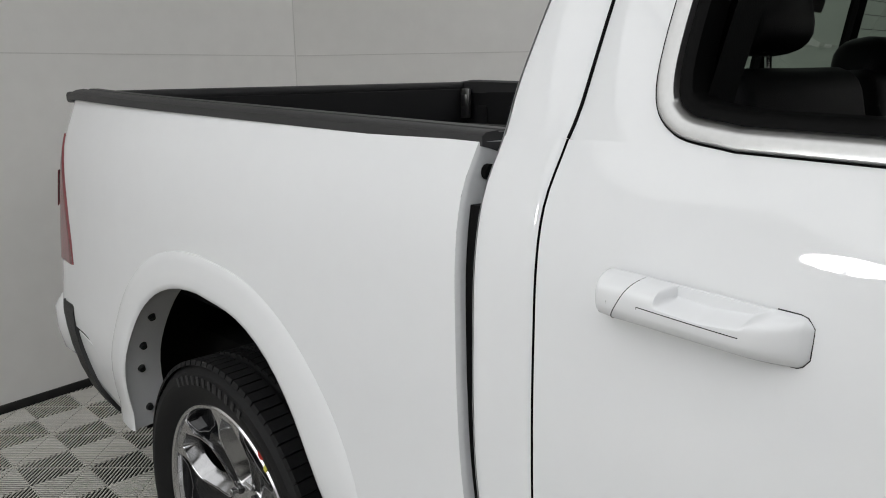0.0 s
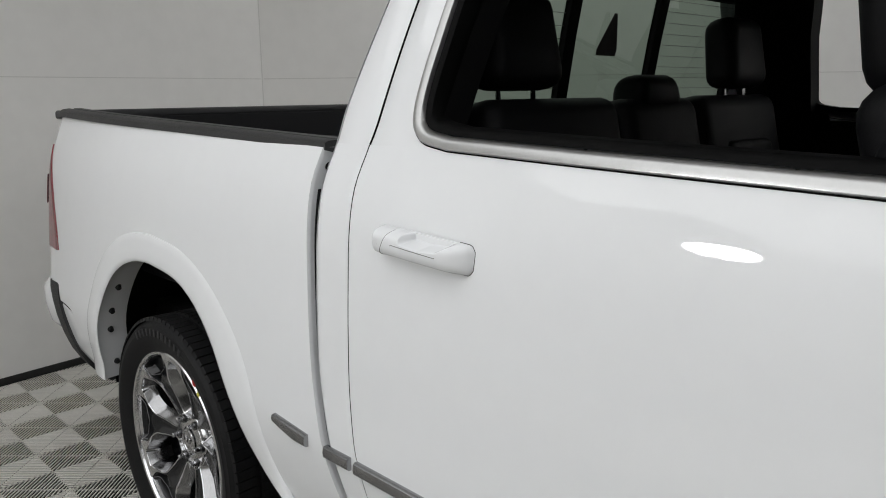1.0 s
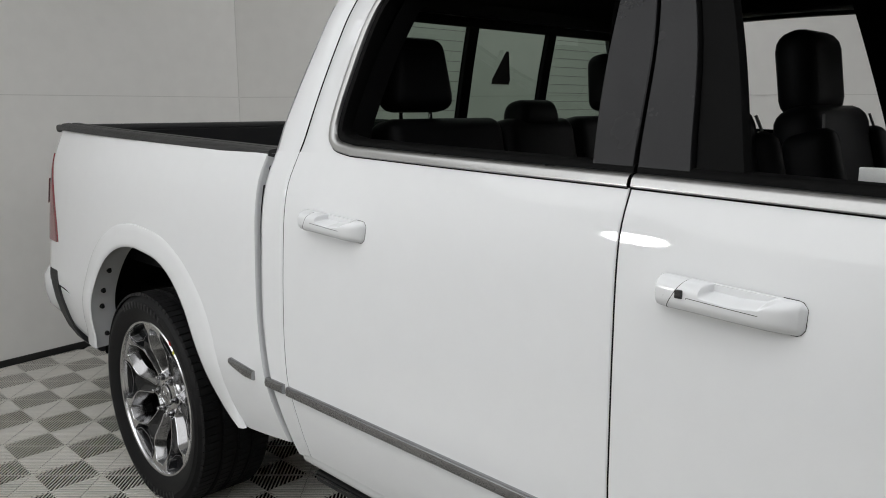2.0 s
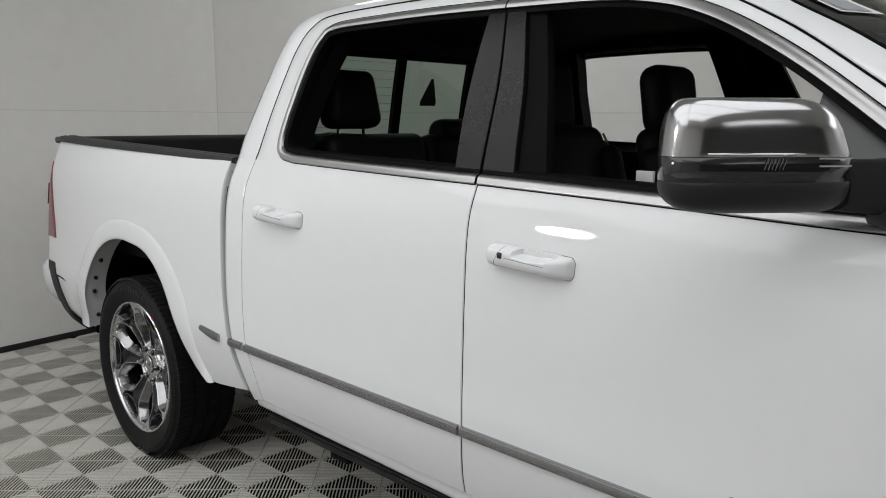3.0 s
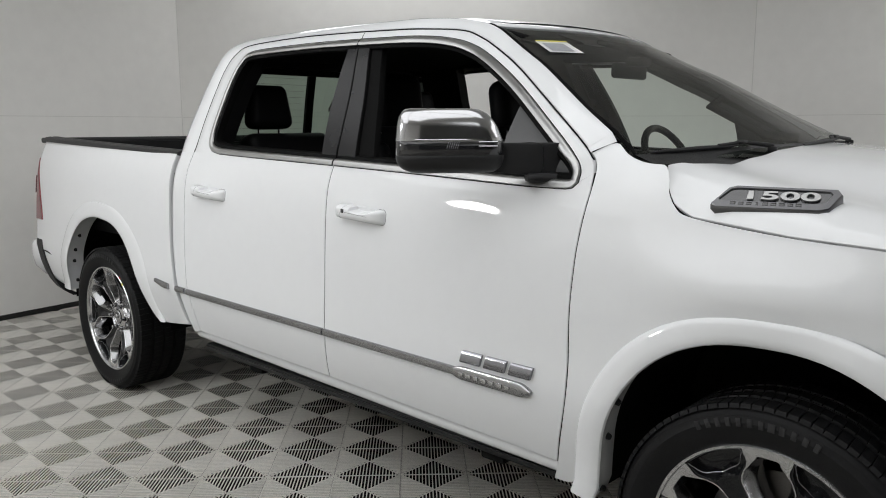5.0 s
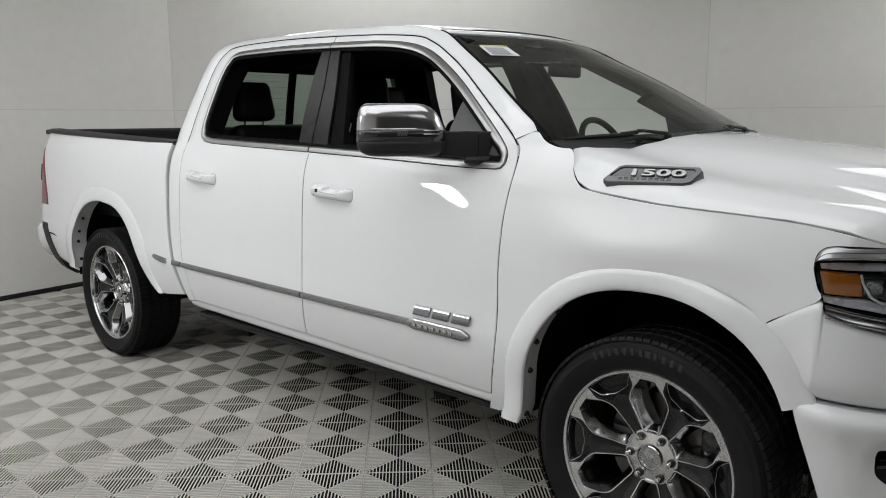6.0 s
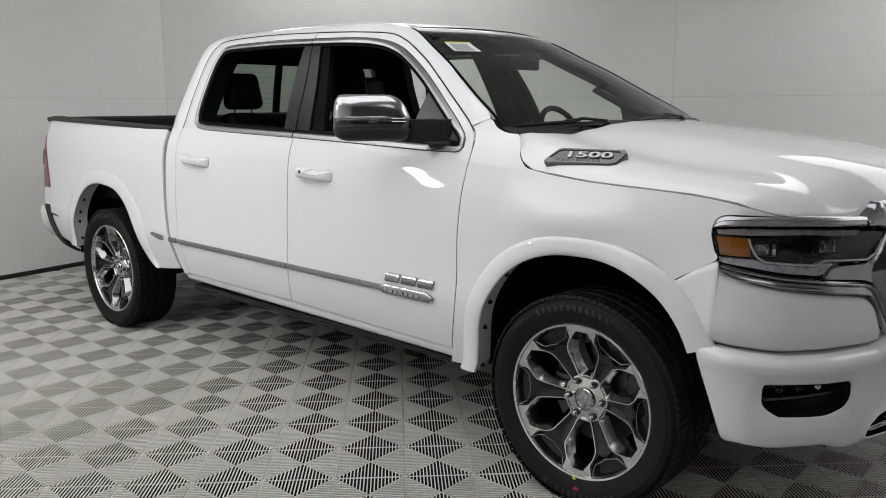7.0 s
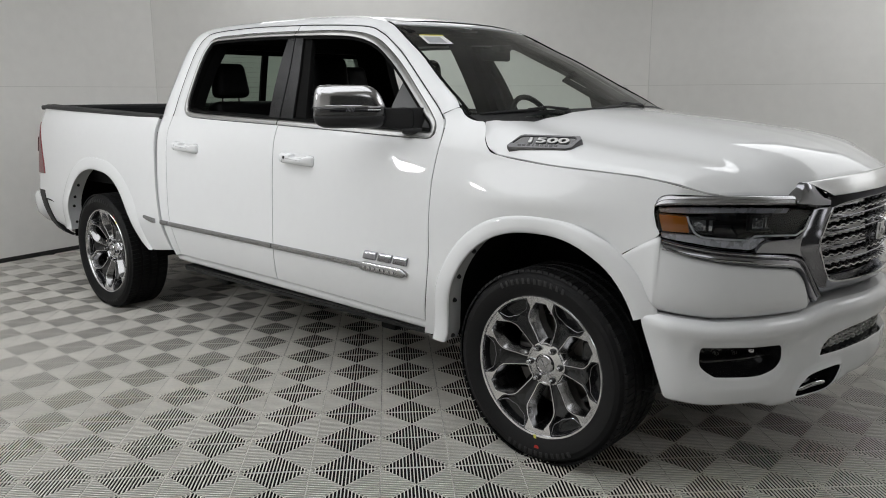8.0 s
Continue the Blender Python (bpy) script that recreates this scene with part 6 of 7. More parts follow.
def lathe(bm, prof, seg, mi=0, twist=0.0):
    """Turns a profile of (radius, y) round the wheel's axle."""
    rows = []
    for i in range(seg):
        w = 2 * math.pi * i / seg
        rows.append([Vector((r * math.cos(w), y, r * math.sin(w))) for r, y in prof])
    return grid(bm, rows, mi, close_u=True)


def wheel():
    """One wheel, its outer face to -y."""
    w = new("wheel")
    w.parent = truck
    tagged(w, "22-inch alloy wheel with machined split spokes and a low tyre")
    h = TYRE_W / 2
    bm = bmesh.new()
    prof = [(RIM_R - 0.012, -0.112), (RIM_R + 0.004, -0.122), (RIM_R + 0.018, -0.128), (RIM_R + 0.045, -0.140), (RIM_R + 0.062, -0.142), (RIM_R + 0.064, -0.1405), (RIM_R + 0.080, -0.138),
            (TYRE_R - 0.016, -0.128), (TYRE_R - 0.008, -0.121), (TYRE_R - 0.006, -0.112), (TYRE_R - 0.003, -0.09)]
    for g in (-0.058, -0.0, 0.058):
        prof += [(TYRE_R - 0.001, g - 0.010), (TYRE_R - 0.001, g - 0.006), (TYRE_R - 0.010, g - 0.005), (TYRE_R - 0.010, g + 0.005), (TYRE_R - 0.001, g + 0.006), (TYRE_R - 0.001, g + 0.010)]
    prof += [(TYRE_R - 0.003, 0.09), (TYRE_R - 0.010, 0.115), (TYRE_R - 0.03, 0.135), (RIM_R + 0.05, 0.142), (RIM_R - 0.012, 0.115)]
    lathe(bm, prof, 96)
    t = part("tyre", bm, RUBBER, w, "black road tyre with block tread", 0.5)
    # tread blocks on the shoulders
    bm = bmesh.new()
    n = 88
    for i in range(n):
        for y, ly, ph in ((-0.098, 0.058, 0.0), (0.098, 0.058, 0.5), (-0.030, 0.040, 0.25), (0.030, 0.040, 0.75)):
            a = 2 * math.pi * (i + ph) / n
            m = pose(0, 0, 0, 0, -math.degrees(a), 0)
            vs = [m @ Vector((TYRE_R + dx, y + dy + skew, dz)) for dx, dy, dz, skew in (
                (0.0030, -ly / 2, -0.0140, 0), (0.0030, ly / 2, -0.0105, 0), (0.0030, ly / 2, 0.0140, 0), (0.0030, -ly / 2, 0.0105, 0),
                (-0.008, -ly / 2 - 0.004, -0.0143, 0), (-0.008, ly / 2 + 0.004, -0.0108, 0), (-0.008, ly / 2 + 0.004, 0.0143, 0), (-0.008, -ly / 2 - 0.004, 0.0108, 0))]
            v = [bm.verts.new(p) for p in vs]
            for q in ((0, 1, 2, 3), (0, 4, 5, 1), (1, 5, 6, 2), (2, 6, 7, 3), (3, 7, 4, 0)):
                bm.faces.new([v[k] for k in q])
    tagged(part("tread", bm, RUBBER, t, "rows of tread blocks"), kind="stuff")
    # raised bars in place of the maker's words
    for a0, nb in ((118, 8), (88, 5), (-62, 8), (-92, 5)):
        for k in range(nb):
            bm = bmesh.new()
            a = math.radians(a0 - k * 4.4)
            m = pose(0, 0, 0, 0, -math.degrees(a), 0)
            vs = box(bm, (0, 0, 0), (0.022, 0.003, 0.013), 0.001)
            bmesh.ops.transform(bm, matrix=m @ Matrix.Translation((RIM_R + 0.063, -0.1420, 0)), verts=vs)
            part("sidewall_bar", bm, TYRE_PRINT, t)
    # rim barrel and lip
    bm = bmesh.new()
    lathe(bm, [(RIM_R - 0.004, -0.108), (RIM_R + 0.002, -0.119), (RIM_R - 0.002, -0.124), (RIM_R - 0.009, -0.122), (RIM_R - 0.013, -0.112), (RIM_R - 0.018, -0.06), (RIM_R - 0.03, 0.0), (RIM_R - 0.03, 0.11)], 96)
    rim = part("rim", bm, MACHINED, w, "bright machined rim lip", 0.6)
    bm = bmesh.new()
    lathe(bm, [(RIM_R - 0.020, -0.060), (RIM_R - 0.034, 0.0), (RIM_R - 0.034, 0.11), (0.08, 0.11)], 64)
    part("rim_barrel", bm, BLACK_GLOSS, rim, "dark rim barrel")

    # six bright frames round the openings, six dark spokes that widen to a sunken pocket at the lip
    N = 6

    def sp(r, a, y):
        return Vector((r * math.cos(a), y, r * math.sin(a)))

    def yface(r):
        return float(np.interp(r, [0.05, 0.085, 0.14, 0.20, 0.25, RIM_R - 0.008], [-0.066, -0.070, -0.080, -0.096, -0.108, -0.116]))
    hole = [(0, 0.104), (0.09, 0.107), (0.165, 0.132), (0.200, 0.165), (0.205, 0.192), (0.150, 0.224), (0.080, 0.252), (0.060, 0.257), (0, 0.258)]
    edge = [(0, 0.080), (0.30, 0.086), (0.335, 0.130), (0.342, 0.168), (0.336, 0.196), (0.270, 0.222), (0.205, 0.246), (0.200, 0.2895), (0, 0.2905)]
    both = lambda L: [*L, *[(-f, r) for f, r in L[-2:0:-1]], L[0]]
    H, O = matched(both(hole), 129)[:-1], matched(both(edge), 129)[:-1]
    ER = [r for f, r in edge[1:-1]]
    EF = [f for f, r in edge[1:-1]]
    step = 2 * math.pi / N
    for k in range(N):
        c = 2 * math.pi * k / N
        # bright frame: a narrow flat rim, broad at the lip, then a deep slope into the opening
        bm = bmesh.new()
        rows = []
        for h, o in zip(H, O):
            flat = float(np.interp(o[1], [0.225, 0.265], [0.13, 0.72]))
            row = []
            for t, d in ((-0.02, 0.03), (-0.02, 0.003), (0.0, -0.0005), (flat, -0.0005), (flat + 0.03, 0.0015), (flat + (1 - flat) * 0.55, 0.018), (0.985, 0.036), (1.0, 0.042), (1.0, 0.080)):
                f, r = o * (1 - t) + h * t
                r = min(r, RIM_R - 0.005)
                row.append(sp(r, c + (0.5 + f) * step, yface(r) + d))
            rows.append(row)
        grid(bm, [r[:5] for r in rows], close_u=True)
        part("spoke_frame", bm, MACHINED, rim, "machined bright frame between two spokes", 0.35)
        # the slope is the same metal; its dark reflections are put into the colour
        bm = bmesh.new()
        grid(bm, [r[4:] for r in rows], close_u=True)
        part("opening_wall", bm, MACHINED_DIM, rim, "machined slope into the opening, toned dark for its reflections", 0.35)
        bm = bmesh.new()
        rows = []
        for r in np.linspace(0.078, 0.2905, 48):
            f = 0.503 - float(np.interp(r, ER, EF))
            row = []
            for q in np.linspace(-1, 1, 25):
                e = ease((r - 0.200 - 0.022 * (1 - abs(q))) / 0.010) * ease((0.284 - r) / 0.006) * ease((0.90 - abs(q) - max(0.0, 0.232 - r) * 7) / 0.12)
                v = 0.007 * (1 - abs(q) ** 1.5) * float(np.clip((0.205 - r) / 0.03, 0, 1))
                row.append(sp(r, c + q * f * step, yface(r) + 0.004 + v + 0.028 * e))
            rows.append(row)
        grid(bm, rows)
        part("spoke", bm, GREY_ALLOY, rim, "dark painted spoke with a sunken pocket", 0.6)
        bm = bmesh.new()
        loop = []
        for r, q in ((0.232, 0.40), (0.240, 0.72), (0.262, 0.84), (0.283, 0.84), (0.2845, 0.0), (0.283, -0.84), (0.262, -0.84), (0.240, -0.72), (0.232, -0.40), (0.226, 0.0)):
            loop.append(sp(r, c + q * (0.5 - float(np.interp(r, ER, EF))) * step, yface(r) + 0.003))
        loop = [Vector(p) for p in resample([tuple(p) for p in loop + loop[:1]], 41)]
        tube(bm, loop, 0.0014, 6, False)
        part("pocket_bezel", bm, DIM_CHROME, rim, "thin bright pocket rim")
    # hub
    bm = bmesh.new()
    lathe(bm, [(0.100, 0.02), (0.098, -0.050), (0.090, -0.064), (0.060, -0.068), (0.046, -0.070), (0.044, -0.058), (0.001, -0.058)], 48)
    part("hub", bm, MACHINED, rim, "machined hub face")
    bm = bmesh.new()
    lathe(bm, [(0.040, -0.055), (0.040, -0.074), (0.037, -0.077), (0.033, -0.077), (0.031, -0.074), (0.015, -0.075), (0.001, -0.0755)], 36)
    for q in (-1, 1):
        box(bm, (q * 0.010, -0.0765, 0.004), (0.010, 0.004, 0.022), 0.002, pose(0, 0, 0, 0, q * 25, 0))
    part("centre_cap", bm, CHROME, w, "chrome centre cap with a plain relief")
    for k in range(6):
        a = math.radians(60 * k)
        bm = bmesh.new()
        cyl(bm, sp(0.0715, a, -0.066), 0.0135, 0.012, "y", 16)
        part("lug_pocket", bm, BLACK_GLOSS, rim)
        bm = bmesh.new()
        cyl(bm, sp(0.0715, a, -0.078), 0.0100, 0.030, "y", 6, 0.0085, 0.0015)
        part("lug_nut", bm, CHROME, w, "chrome lug nut")
    bm = bmesh.new()
    lathe(bm, [(0.19, 0.012), (0.19, 0.040), (0.08, 0.040), (0.08, 0.012), (0.19, 0.012)], 48)
    part("brake_disc", bm, STEEL, w, "grey steel brake disc")
    bm = bmesh.new()
    box(bm, (0.175, 0.02, 0.03), (0.07, 0.09, 0.19), 0.015)
    part("brake_caliper", bm, GREY_ALLOY, w)
    return w


w0 = wheel()
R = TYRE_R - 0.006
spots = [(0.0, -0.870, 2, 0), (WHEELBASE, -0.864, 0, 0), (0.0, 0.870, 40, 180), (WHEELBASE, 0.864, 8, 180)]
for i, (x, y, spin, turn) in enumerate(spots):
    m = pose(x, y, R, 0, 0, turn) @ pose(0, 0, 0, 0, spin, 0)
    if i == 0:
        w0.matrix_basis = m
    else:
        copy_thing(w0, m)
# paint dabs on two tyres and sticker bits on the rims
for x, y, a, red in ((0.0, -0.864, 52, True), (WHEELBASE, -0.858, -88, False)):
    bm = bmesh.new()
    c = Vector((x + 0.335 * math.cos(math.radians(a)), y - 0.1435, R + 0.335 * math.sin(math.radians(a))))
    cyl(bm, c, 0.011, 0.002, "y", 12)
    part("chalk_dot", bm, DOT_RED, truck, "red factory dot on the tyre")
    bm = bmesh.new()
    c = Vector((x + 0.302 * math.cos(math.radians(a - 3)), y - 0.129, R + 0.302 * math.sin(math.radians(a - 3))))
    box(bm, c, (0.012, 0.002, 0.026), 0.0, pose(0, 0, 0, 0, -a + 80, 0))
    part("balance_tab", bm, YELLOW, truck, "yellow paper tab on the rim")

# sills and running boards
for s in (-1, 1):
    bm = bmesh.new()
    rows = []
    for x in np.linspace(0.985, 3.080, 30):
        zt = 0.532 - (x - 1.0) * 0.014
        rows.append([Vector((x, s * y, zt + z)) for y, z in ((0.90, 0.02), (0.960, 0.008), (0.985, -0.010), (0.994, -0.026), (0.995, -0.042), (0.990, -0.056), (0.978, -0.066), (0.955, -0.072), (0.92, -0.075), (0.88, -0.077))])
    grid(bm, rows)
    part("sill", bm, PAINT, truck, "white sill below the doors")
    b = new("running_board")
    b.parent = truck
    tagged(b, "black folded running board under the sill")
    bm = bmesh.new()
    box(bm, (2.02, s * 0.872, 0.410), (2.10, 0.15, 0.036), 0.010)
    part("board", bm, BLACK_PLASTIC, b)
    bm = bmesh.new()
    box(bm, (2.02, s * 0.949, 0.417), (2.08, 0.010, 0.006), 0.002)
    part("board_edge", bm, GREY_ALLOY, b, "dull metal edge of the board")
    for x in (1.35, 2.75):
        bm = bmesh.new()
        box(bm, (x, s * 0.82, 0.380), (0.10, 0.20, 0.05), 0.01)
        part("board_arm", bm, UNDER, b)
bm = bmesh.new()
box(bm, (1.75, 0, 0.45), (4.9, 0.98, 0.16), 0.02)
for s in (-1, 1):
    box(bm, (1.7, s * 0.52, 0.40), (5.0, 0.09, 0.17), 0.02)
box(bm, (2.05, 0, 0.52), (2.2, 1.75, 0.10), 0.02)
box(bm, (-0.1, 0, 0.66), (1.8, 1.55, 0.12), 0.02)
box(bm, (0.95, 0.3, 0.36), (1.0, 0.4, 0.2), 0.05)
part("chassis", bm, UNDER, truck, "dark chassis frame and underbody")
bm = bmesh.new()
cyl(bm, (0, 0, 0.39), 0.05, 1.45, "y", 16)
cyl(bm, (WHEELBASE, 0, 0.39), 0.045, 1.45, "y", 16)
bmesh.ops.create_uvsphere(bm, u_segments=16, v_segments=10, radius=0.14, matrix=Matrix.Translation((0, 0.05, 0.39)))
part("axle", bm, UNDER, truck, "dark axles")
bm = bmesh.new()
rows = []
for q in np.linspace(-1, 1, 31):
    rows.append([on_nose(q * 0.90, 0.44, -0.10), on_nose(q * 0.90, 0.38, -0.13), on_nose(q * 0.88, 0.37, -0.22)])
grid(bm, rows)
part("air_dam", bm, BLACK_PLASTIC, truck, "black lower air dam")

# ---------------------------------------------------------------- cabin


def cushion(bm, c, s, rot=None, r=0.05, mi=0):
    return box(bm, c, s, r, rot, 4, mi)


def seat(x, y, name="front_seat"):
    s = new(name)
    s.parent = truck
    tagged(s, "black leather front seat with light piping")
    bm = bmesh.new()
    cushion(bm, (x, y, 0.86), (0.52, 0.52, 0.16), pose(0, 0, 0, 0, -4, 0), 0.06)
    for d in (-1, 1):
        cushion(bm, (x, y + d * 0.225, 0.90), (0.48, 0.09, 0.14), None, 0.04)
    part("seat_cushion", bm, LEATHER, s)
    bm = bmesh.new()
    rot = pose(0, 0, 0, 0, -14, 0)
    cushion(bm, (x - 0.29, y, 1.16), (0.15, 0.48, 0.62), rot, 0.06)
    for d in (-1, 1):
        cushion(bm, (x - 0.25, y + d * 0.215, 1.14), (0.16, 0.10, 0.52), rot, 0.045)
    part("seat_back", bm, LEATHER, s)
    for d in (-1, 1):
        bm = bmesh.new()
        P = [(x - 0.22 - 0.245 * (z - 1.14) + 0.015, y + d * (0.235 - 0.05 * max(0, (z - 1.36) / 0.1)), z) for z in np.linspace(0.92, 1.44, 16)]
        tube(bm, P, 0.004, 6)
        part("seat_piping", bm, STITCH, s, "light grey piping")
    bm = bmesh.new()
    cushion(bm, (x - 0.400, y, 1.560), (0.13, 0.29, 0.27), pose(0, 0, 0, 0, -8, 0), 0.06)
    part("headrest", bm, LEATHER, s)
    for d in (-0.07, 0.07):
        bm = bmesh.new()
        tube(bm, [(x - 0.385, y + d, 1.42), (x - 0.40, y + d, 1.52)], 0.007, 8)
        part("headrest_post", bm, CHROME, s)


seat(2.165, -0.42)
seat(2.165, 0.42)
b = new("rear_bench")
b.parent = truck
tagged(b, "black leather rear bench with three headrests")
for y, w in ((-0.43, 0.48), (0.0, 0.36), (0.43, 0.48)):
    bm = bmesh.new()
    cushion(bm, (1.30, y, 0.86), (0.50, w, 0.16), None, 0.05)
    part("bench_cushion", bm, LEATHER, b)
for y, w, h in ((-0.45, 0.50, 0.565), (0.0, 0.38, 0.555), (0.45, 0.50, 0.565)):
    bm = bmesh.new()
    cushion(bm, (1.03, y, 1.15), (0.14, w, h), pose(0, 0, 0, 0, -12, 0), 0.05)
    cushion(bm, (1.10, y, 1.10), (0.06, w * 0.55, h * 0.7), pose(0, 0, 0, 0, -12, 0), 0.025)
    part("bench_back", bm, LEATHER, b)
for y, w, h, z in ((-0.555, 0.250, 0.215, 1.557), (0.0, 0.235, 0.105, 1.435), (0.50, 0.250, 0.215, 1.557)):
    bm = bmesh.new()
    cushion(bm, (0.985, y, z), (0.11, w, h), pose(0, 0, 0, 0, -8, 0), 0.042)
    for v in bm.verts:
        v.co.y = y + (v.co.y - y) * (1.0 - 0.17 * ease((v.co.z - z + h / 2) / h))
    part("headrest", bm, LEATHER, b)
    for d in (-0.06, 0.06):
        bm = bmesh.new()
        tube(bm, [(1.0, y + d, 1.32), (0.99, y + d, z - h / 2 + 0.02)], 0.006, 8)
        part("headrest_post", bm, CHROME, b)
for y in (-0.68, -0.21, 0.21):
    bm = bmesh.new()
    tube(bm, [(1.105 - 0.21 * (z - 1.1), y, z) for z in np.linspace(0.95, 1.33, 8)], 0.004, 6)
    part("bench_seam", bm, CABIN, b)

bm = bmesh.new()
box(bm, (1.95, 0, 0.66), (2.5, 1.66, 0.06), 0.01)
part("cabin_floor", bm, CABIN, truck, "black cabin carpet")
bm = bmesh.new()
rows = []
for x in np.linspace(0.98, 2.62, 12):
    z = float(np.interp(x, [0.98, 1.4, 2.2, 2.62], [1.79, 1.855, 1.845, 1.77]))
    half = min(0.66, side(x, z - 0.02) - 0.035 * float(np.clip((x - 2.3) / 0.35, 0, 1)) - 0.05)
    rows.append([Vector((x, q * half, z - 0.02 * abs(q) ** 3)) for q in np.linspace(-1, 1, 11)])
grid(bm, rows)
part("headliner", bm, HEADLINER, truck, "dark fabric headliner")
for s in (-1, 1):
    bm = bmesh.new()
    A = matched(W_REAR + W_FRONT[1:], 90)
    rows = []
    for x, z in A:
        rows.append([Vector((x, s * (side(x, z) - 0.045), z - 0.012)), Vector((x, s * (side(x, z) - 0.09), z - 0.02)), Vector((x, s * (side(x, z) - 0.12), z + 0.02))])
    grid(bm, rows)
    for x0, w in ((1.93, 0.13),):
        rows = []
        for z in np.linspace(1.0, 1.80, 10):
            xx = 1.96 - max(0, z - 1.32) * 0.2
            rows.append([Vector((xx + d, s * (side(xx, max(z, 1.2)) - o), z)) for d, o in ((-w / 2, 0.03), (-w / 2, 0.11), (w / 2, 0.11), (w / 2, 0.03))])
        grid(bm, rows)
    rows = []
    for z in np.linspace(1.2, 1.82, 10):
        xx = float(np.interp(z, [1.2, 1.345, 1.6, 1.82], [0.90, 0.88, 0.90, 0.95]))
        rows.append([Vector((xx + d, s * (side(xx, z) - o), z)) for d, o in ((0.22, 0.03), (0.22, 0.10), (0.10, 0.17), (0.0, 0.18))])
    grid(bm, rows)
    part("cabin_lining", bm, CABIN, truck, "black inner pillar linings")
    # windscreen pillar lining
    bm = bmesh.new()
    rows = []
    for k in np.linspace(0, 1, 14):
        p = on_ws(s * 0.97, k * 0.97 + 0.02)
        rows.append([p + Vector((-0.02, -s * 0.00, -0.03)), p + Vector((-0.09, -s * 0.0, -0.075)), p + Vector((-0.12, s * 0.02, -0.05))])
    grid(bm, rows)
    part("pillar_lining", bm, SAIL, truck, "dark grey windshield pillar lining")
bm = bmesh.new()
rows = []
for q in np.linspace(-1, 1, 25):
    a = on_ws(q * 0.94, 0.97)
    rows.append([a + Vector((0.02, 0, -0.02)), a + Vector((-0.15, 0, -0.025 + 0.015 * math.cos(q * 3))), a + Vector((-0.33, 0, -0.035 + 0.02 * (abs(q - 0.45) < 0.25))), Vector((2.86, a.y, 1.28)), Vector((2.84, a.y, 1.05)), Vector((2.95, a.y, 0.72))])
grid(bm, rows)
part("dashboard", bm, CABIN, truck, "black dashboard")
bm = bmesh.new()
box(bm, (2.35, 0, 0.86), (1.0, 0.26, 0.36), 0.05)
box(bm, (2.86, 0, 1.22), (0.05, 0.26, 0.30), 0.015)
part("centre_console", bm, CABIN, truck, "black centre console")
sw = new("steering_wheel")
sw.parent = truck
tagged(sw, "black steering wheel")
bm = bmesh.new()
m = Matrix.Translation((2.68, 0.40, 1.285)) @ pose(0, 0, 0, 0, 62, 0)
P = [m @ Vector((0.19 * math.cos(t), 0.19 * math.sin(t), 0)) for t in np.linspace(0, 2 * math.pi, 37)]
tube(bm, P, 0.016, 10, False)
part("wheel_ring", bm, LEATHER, sw)
bm = bmesh.new()
vs = box(bm, (0, 0, 0), (0.14, 0.16, 0.05), 0.02)
for dx, dy, sx, sy in ((0, 0.12, 0.05, 0.13), (0, -0.12, 0.05, 0.13), (0.12, 0, 0.13, 0.05)):
    box(bm, (dx, dy, 0), (sx, sy, 0.02), 0.006)
bmesh.ops.transform(bm, matrix=m, verts=bm.verts[:])
part("wheel_hub", bm, CABIN, sw)
# inner mirror with its camera housing, and grab handles on the pillars
bm = bmesh.new()
p = on_ws(0.0, 0.20)
box(bm, p + Vector((-0.085, 0, -0.062)), (0.03, 0.24, 0.060), 0.012)
box(bm, p + Vector((-0.045, 0, -0.028)), (0.07, 0.10, 0.035), 0.012)
part("inner_mirror", bm, BLACK_PLASTIC, truck, "black inner rear-view mirror")
for s in (-1, 1):
    bm = bmesh.new()
    a, c = on_ws(s * 0.93, 0.40), on_ws(s * 0.93, 0.68)
    off = Vector((-0.13, -s * 0.085, -0.055))
    tube(bm, [a + Vector((-0.07, 0, -0.04)), a.lerp(c, 0.12) + off, a.lerp(c, 0.5) + off, a.lerp(c, 0.88) + off, c + Vector((-0.07, 0, -0.04))], 0.019, 10)
    part("grab_handle", bm, CABIN, truck, "black pillar grab handle")
for s in (-1, 1):
    bm = bmesh.new()
    box(bm, (2.50, s * 0.36, 1.80), (0.16, 0.40, 0.02), 0.008, pose(0, 0, 0, 0, 18, 0))
    part("sun_visor", bm, HEADLINER, truck, "dark folded sun visor")
bm = bmesh.new()
box(bm, (1.93, -0.80, 1.345), (0.012, 0.03, 0.05), 0.004)
part("belt_buckle", bm, CHROME, truck, "bright seat belt tongue")
bm = bmesh.new()
box(bm, (2.30, -0.66, 1.34), (0.05, 0.01, 0.03), 0.002)
part("seat_tag", bm, PAPER, truck, "small white tag on the seat")

# ---------------------------------------------------------------- floor: ribbed interlocking tiles on a dark underlay
TILE_SIZE, TURN_FLOOR = 0.2817, 45.28
ORIGIN = Vector((3.241, -1.460, 0.0))
RIB_TOP, RIB_LOW = 0.0, -0.022


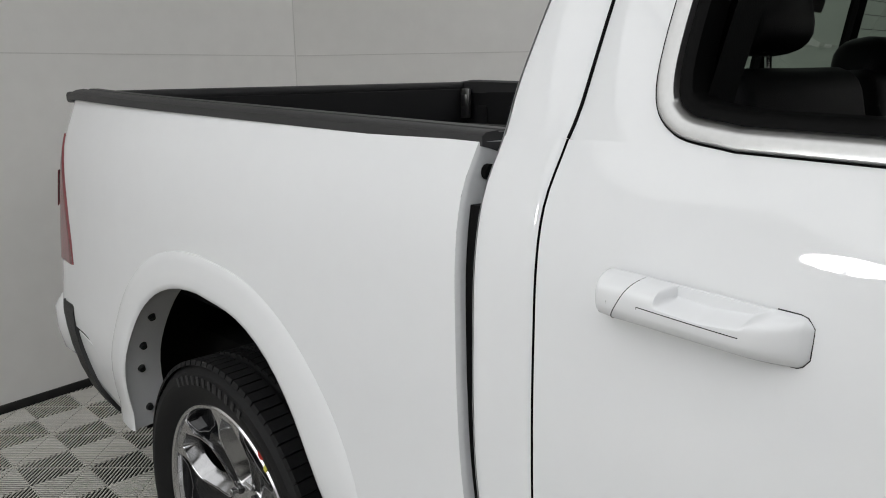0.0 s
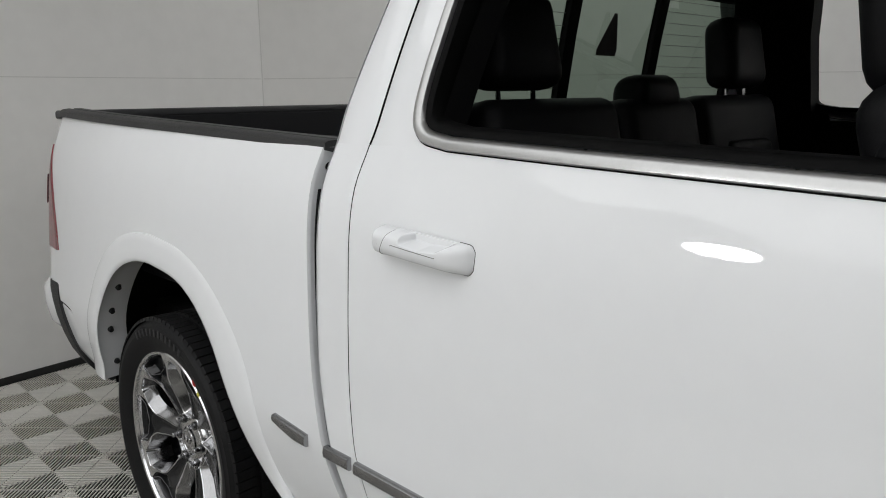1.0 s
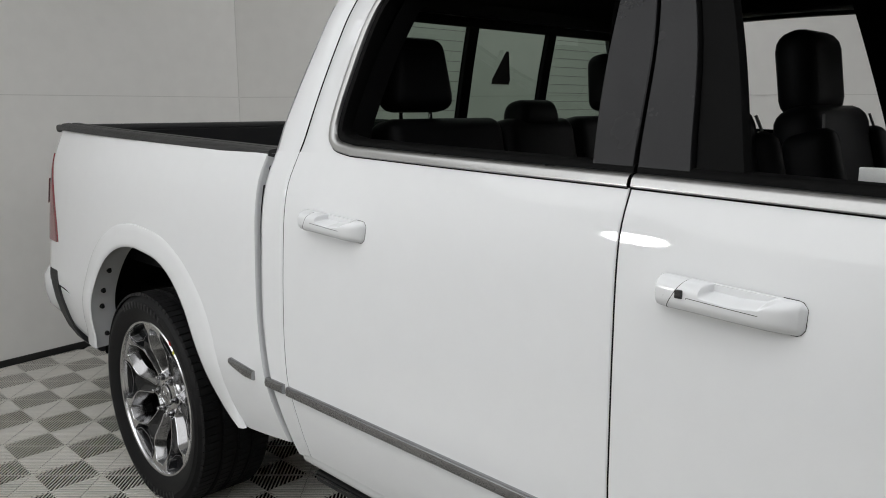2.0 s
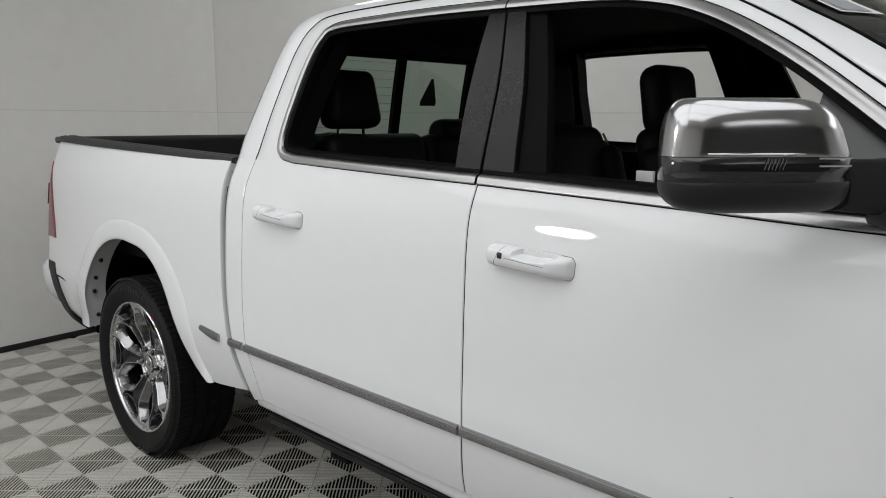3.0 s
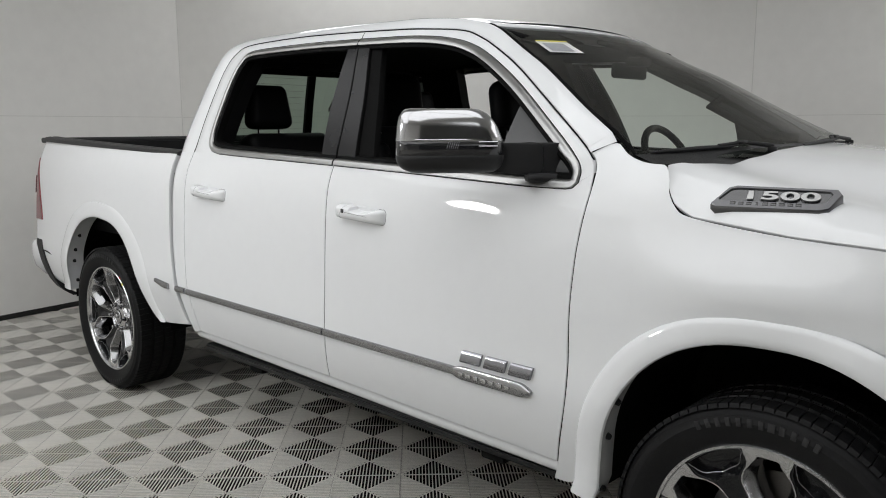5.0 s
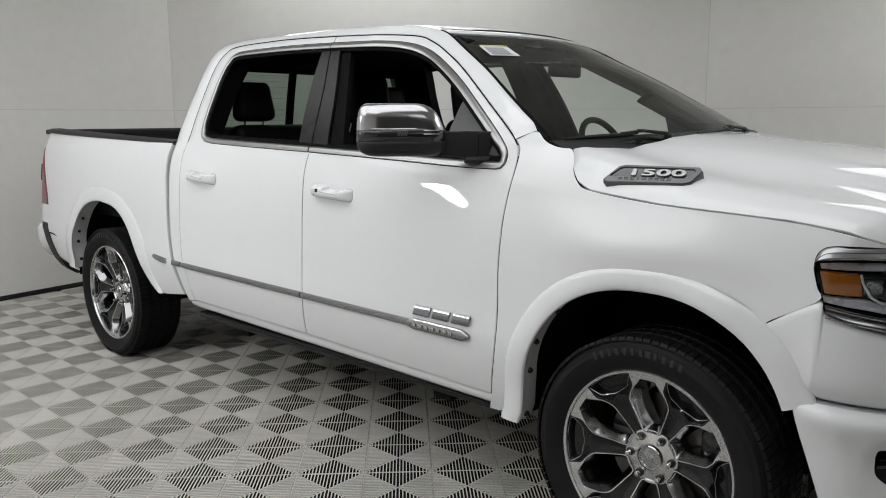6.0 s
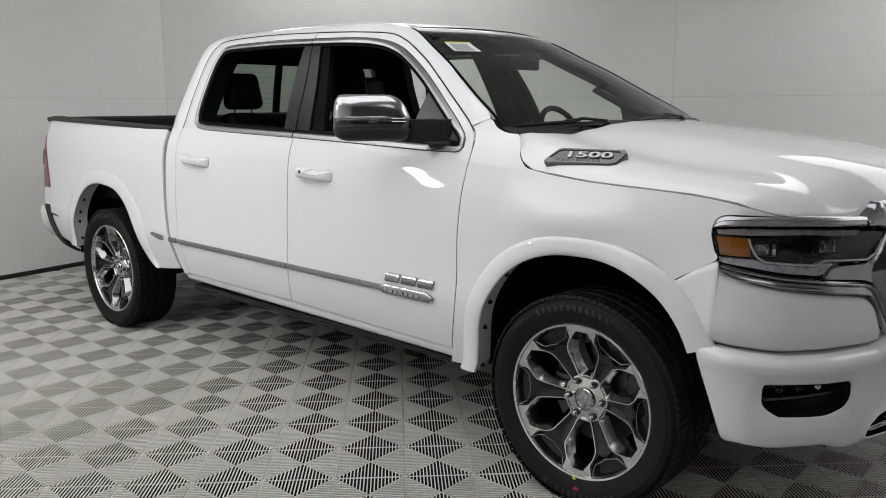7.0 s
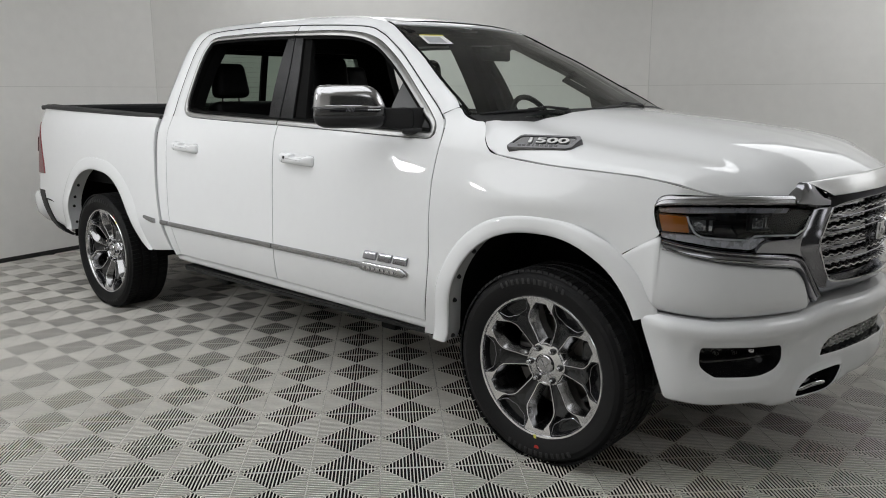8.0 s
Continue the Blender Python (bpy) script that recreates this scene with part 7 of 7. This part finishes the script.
def tile_geometry(simple=False):
    """Vertices and faces of one tile: four triangles of ribs, each set square to its own edge, a rim and two diagonal bars."""
    V, F = [], []
    h = TILE_SIZE / 2 - 0.0006

    def prism(quad, top=RIB_TOP, low=RIB_TOP - 0.0042, skirt=True):
        n = len(V)
        V.extend((x, y, top) for x, y in quad)
        F.append((n, n + 1, n + 2, n + 3))
        if skirt:
            V.extend((x, y, low) for x, y in quad)
            for k in range(4):
                F.append((n + k, n + 4 + k, n + 4 + (k + 1) % 4, n + (k + 1) % 4))
    nrib = 20
    pitch = 2 * h / nrib
    for q in range(4):
        c, s = math.cos(q * math.pi / 2), math.sin(q * math.pi / 2)

        def turn(p):
            return (p[0] * c - p[1] * s, p[0] * s + p[1] * c)
        for i in range(nrib):
            x = -h + (i + 0.5) * pitch
            w = pitch * 0.150
            y1 = -abs(x) - 0.0015
            y0 = -h + 0.0022
            if y1 - y0 < 0.002:
                continue
            prism([turn(p) for p in ((x - w, y0), (x + w, y0), (x + w, y1), (x - w, y1))])
        # rim along the edge, and a loop of the joint
        prism([turn(p) for p in ((-h, -h), (h, -h), (h - 0.0012, -h + 0.0012), (-h + 0.0012, -h + 0.0012))], RIB_TOP - 0.003, RIB_TOP - 0.006)
        prism([turn(p) for p in ((0.0008, -0.0), (0.0, -0.0008), (h - 0.0008, -h), (h, -h + 0.0008))], RIB_TOP - 0.002, RIB_TOP - 0.006)
    return V, F


TV, TF = tile_geometry()
floor_turn = Matrix.Translation(ORIGIN) @ pose(0, 0, 0, 0, 0, TURN_FLOOR)


def in_room(x, y, pad=0.0):
    n = len(ROOM)
    for k in range(n):
        (ax, ay), (bx, by) = ROOM[k], ROOM[(k + 1) % n]
        if (bx - ax) * (y - ay) - (by - ay) * (x - ax) > pad * math.hypot(bx - ax, by - ay):
            return False
    return True


bm = bmesh.new()
bm.faces.new([bm.verts.new((x, y, RIB_LOW - 0.001)) for x, y in ROOM])
r = bmesh.ops.extrude_face_region(bm, geom=bm.faces[:])
bmesh.ops.translate(bm, vec=(0, 0, -0.15), verts=[v for v in r["geom"] if isinstance(v, bmesh.types.BMVert)])
floor = tagged(part("floor", bm, SLAB), "light grey ribbed interlocking plastic tile floor", "floor", kind="structure")

near, rest = [], []
for i in range(-34, 40):
    for j in range(-34, 40):
        p = floor_turn @ Vector(((i + 0.5) * TILE_SIZE, (j + 0.5) * TILE_SIZE, 0))
        if not in_room(p.x, p.y, 0.16) or p.y < -3.6 or p.x > 7.6:
            continue
        # the strip of floor along the filmed side of the truck
        d = abs(p.x - 1.7) * 0.55 + abs(p.y + 1.75) * 1.3
        (near if d < 2.35 and len(near) < 296 else rest).append((i, j))
tile_mesh = bpy.data.meshes.new("floor_tile")
tile_mesh.from_pydata(TV, [], TF)
tile_mesh.materials.append(TILE)
for i, j in near:
    o = new("floor_tile", tile_mesh)
    o.parent = floor
    o.matrix_basis = floor_turn @ pose((i + 0.5) * TILE_SIZE, (j + 0.5) * TILE_SIZE, random.uniform(-0.0006, 0.0006), random.uniform(-0.12, 0.12), random.uniform(-0.12, 0.12), 0)
A, FA, n = np.array(TV), np.array(TF), len(TV)
allv, allf = [], []
R3 = np.array(floor_turn.to_3x3())
for k, (i, j) in enumerate(rest):
    c = np.array([(i + 0.5) * TILE_SIZE, (j + 0.5) * TILE_SIZE, random.uniform(-0.0006, 0.0006)])
    allv.append((A + c) @ R3.T + np.array(ORIGIN))
    allf.append(FA + k * n)
me = bpy.data.meshes.new("far_floor_tiles")
me.from_pydata(np.concatenate(allv).tolist(), [], np.concatenate(allf).tolist())
me.materials.append(TILE)
o = new("far_floor_tiles", me)
o.parent = floor
tagged(o, "more of the same ribbed tiles", kind="stuff")
# plain continuation of the tiles behind the camera
bm = bmesh.new()
for ring_ in ([(-1.74, -3.42), (-1.58, -4.6), (1.6, -7.98), (7.0, -7.98), (10.58, -4.4), (10.58, -3.42)], [(7.42, -3.42), (10.58, -3.42), (10.58, 0.8), (7.42, 3.86)]):
    bm.faces.new([bm.verts.new((x, y, -0.006)) for x, y in ring_])
o = part("plain_floor_tiles", bm, TILE, floor, "floor tiles behind the camera")
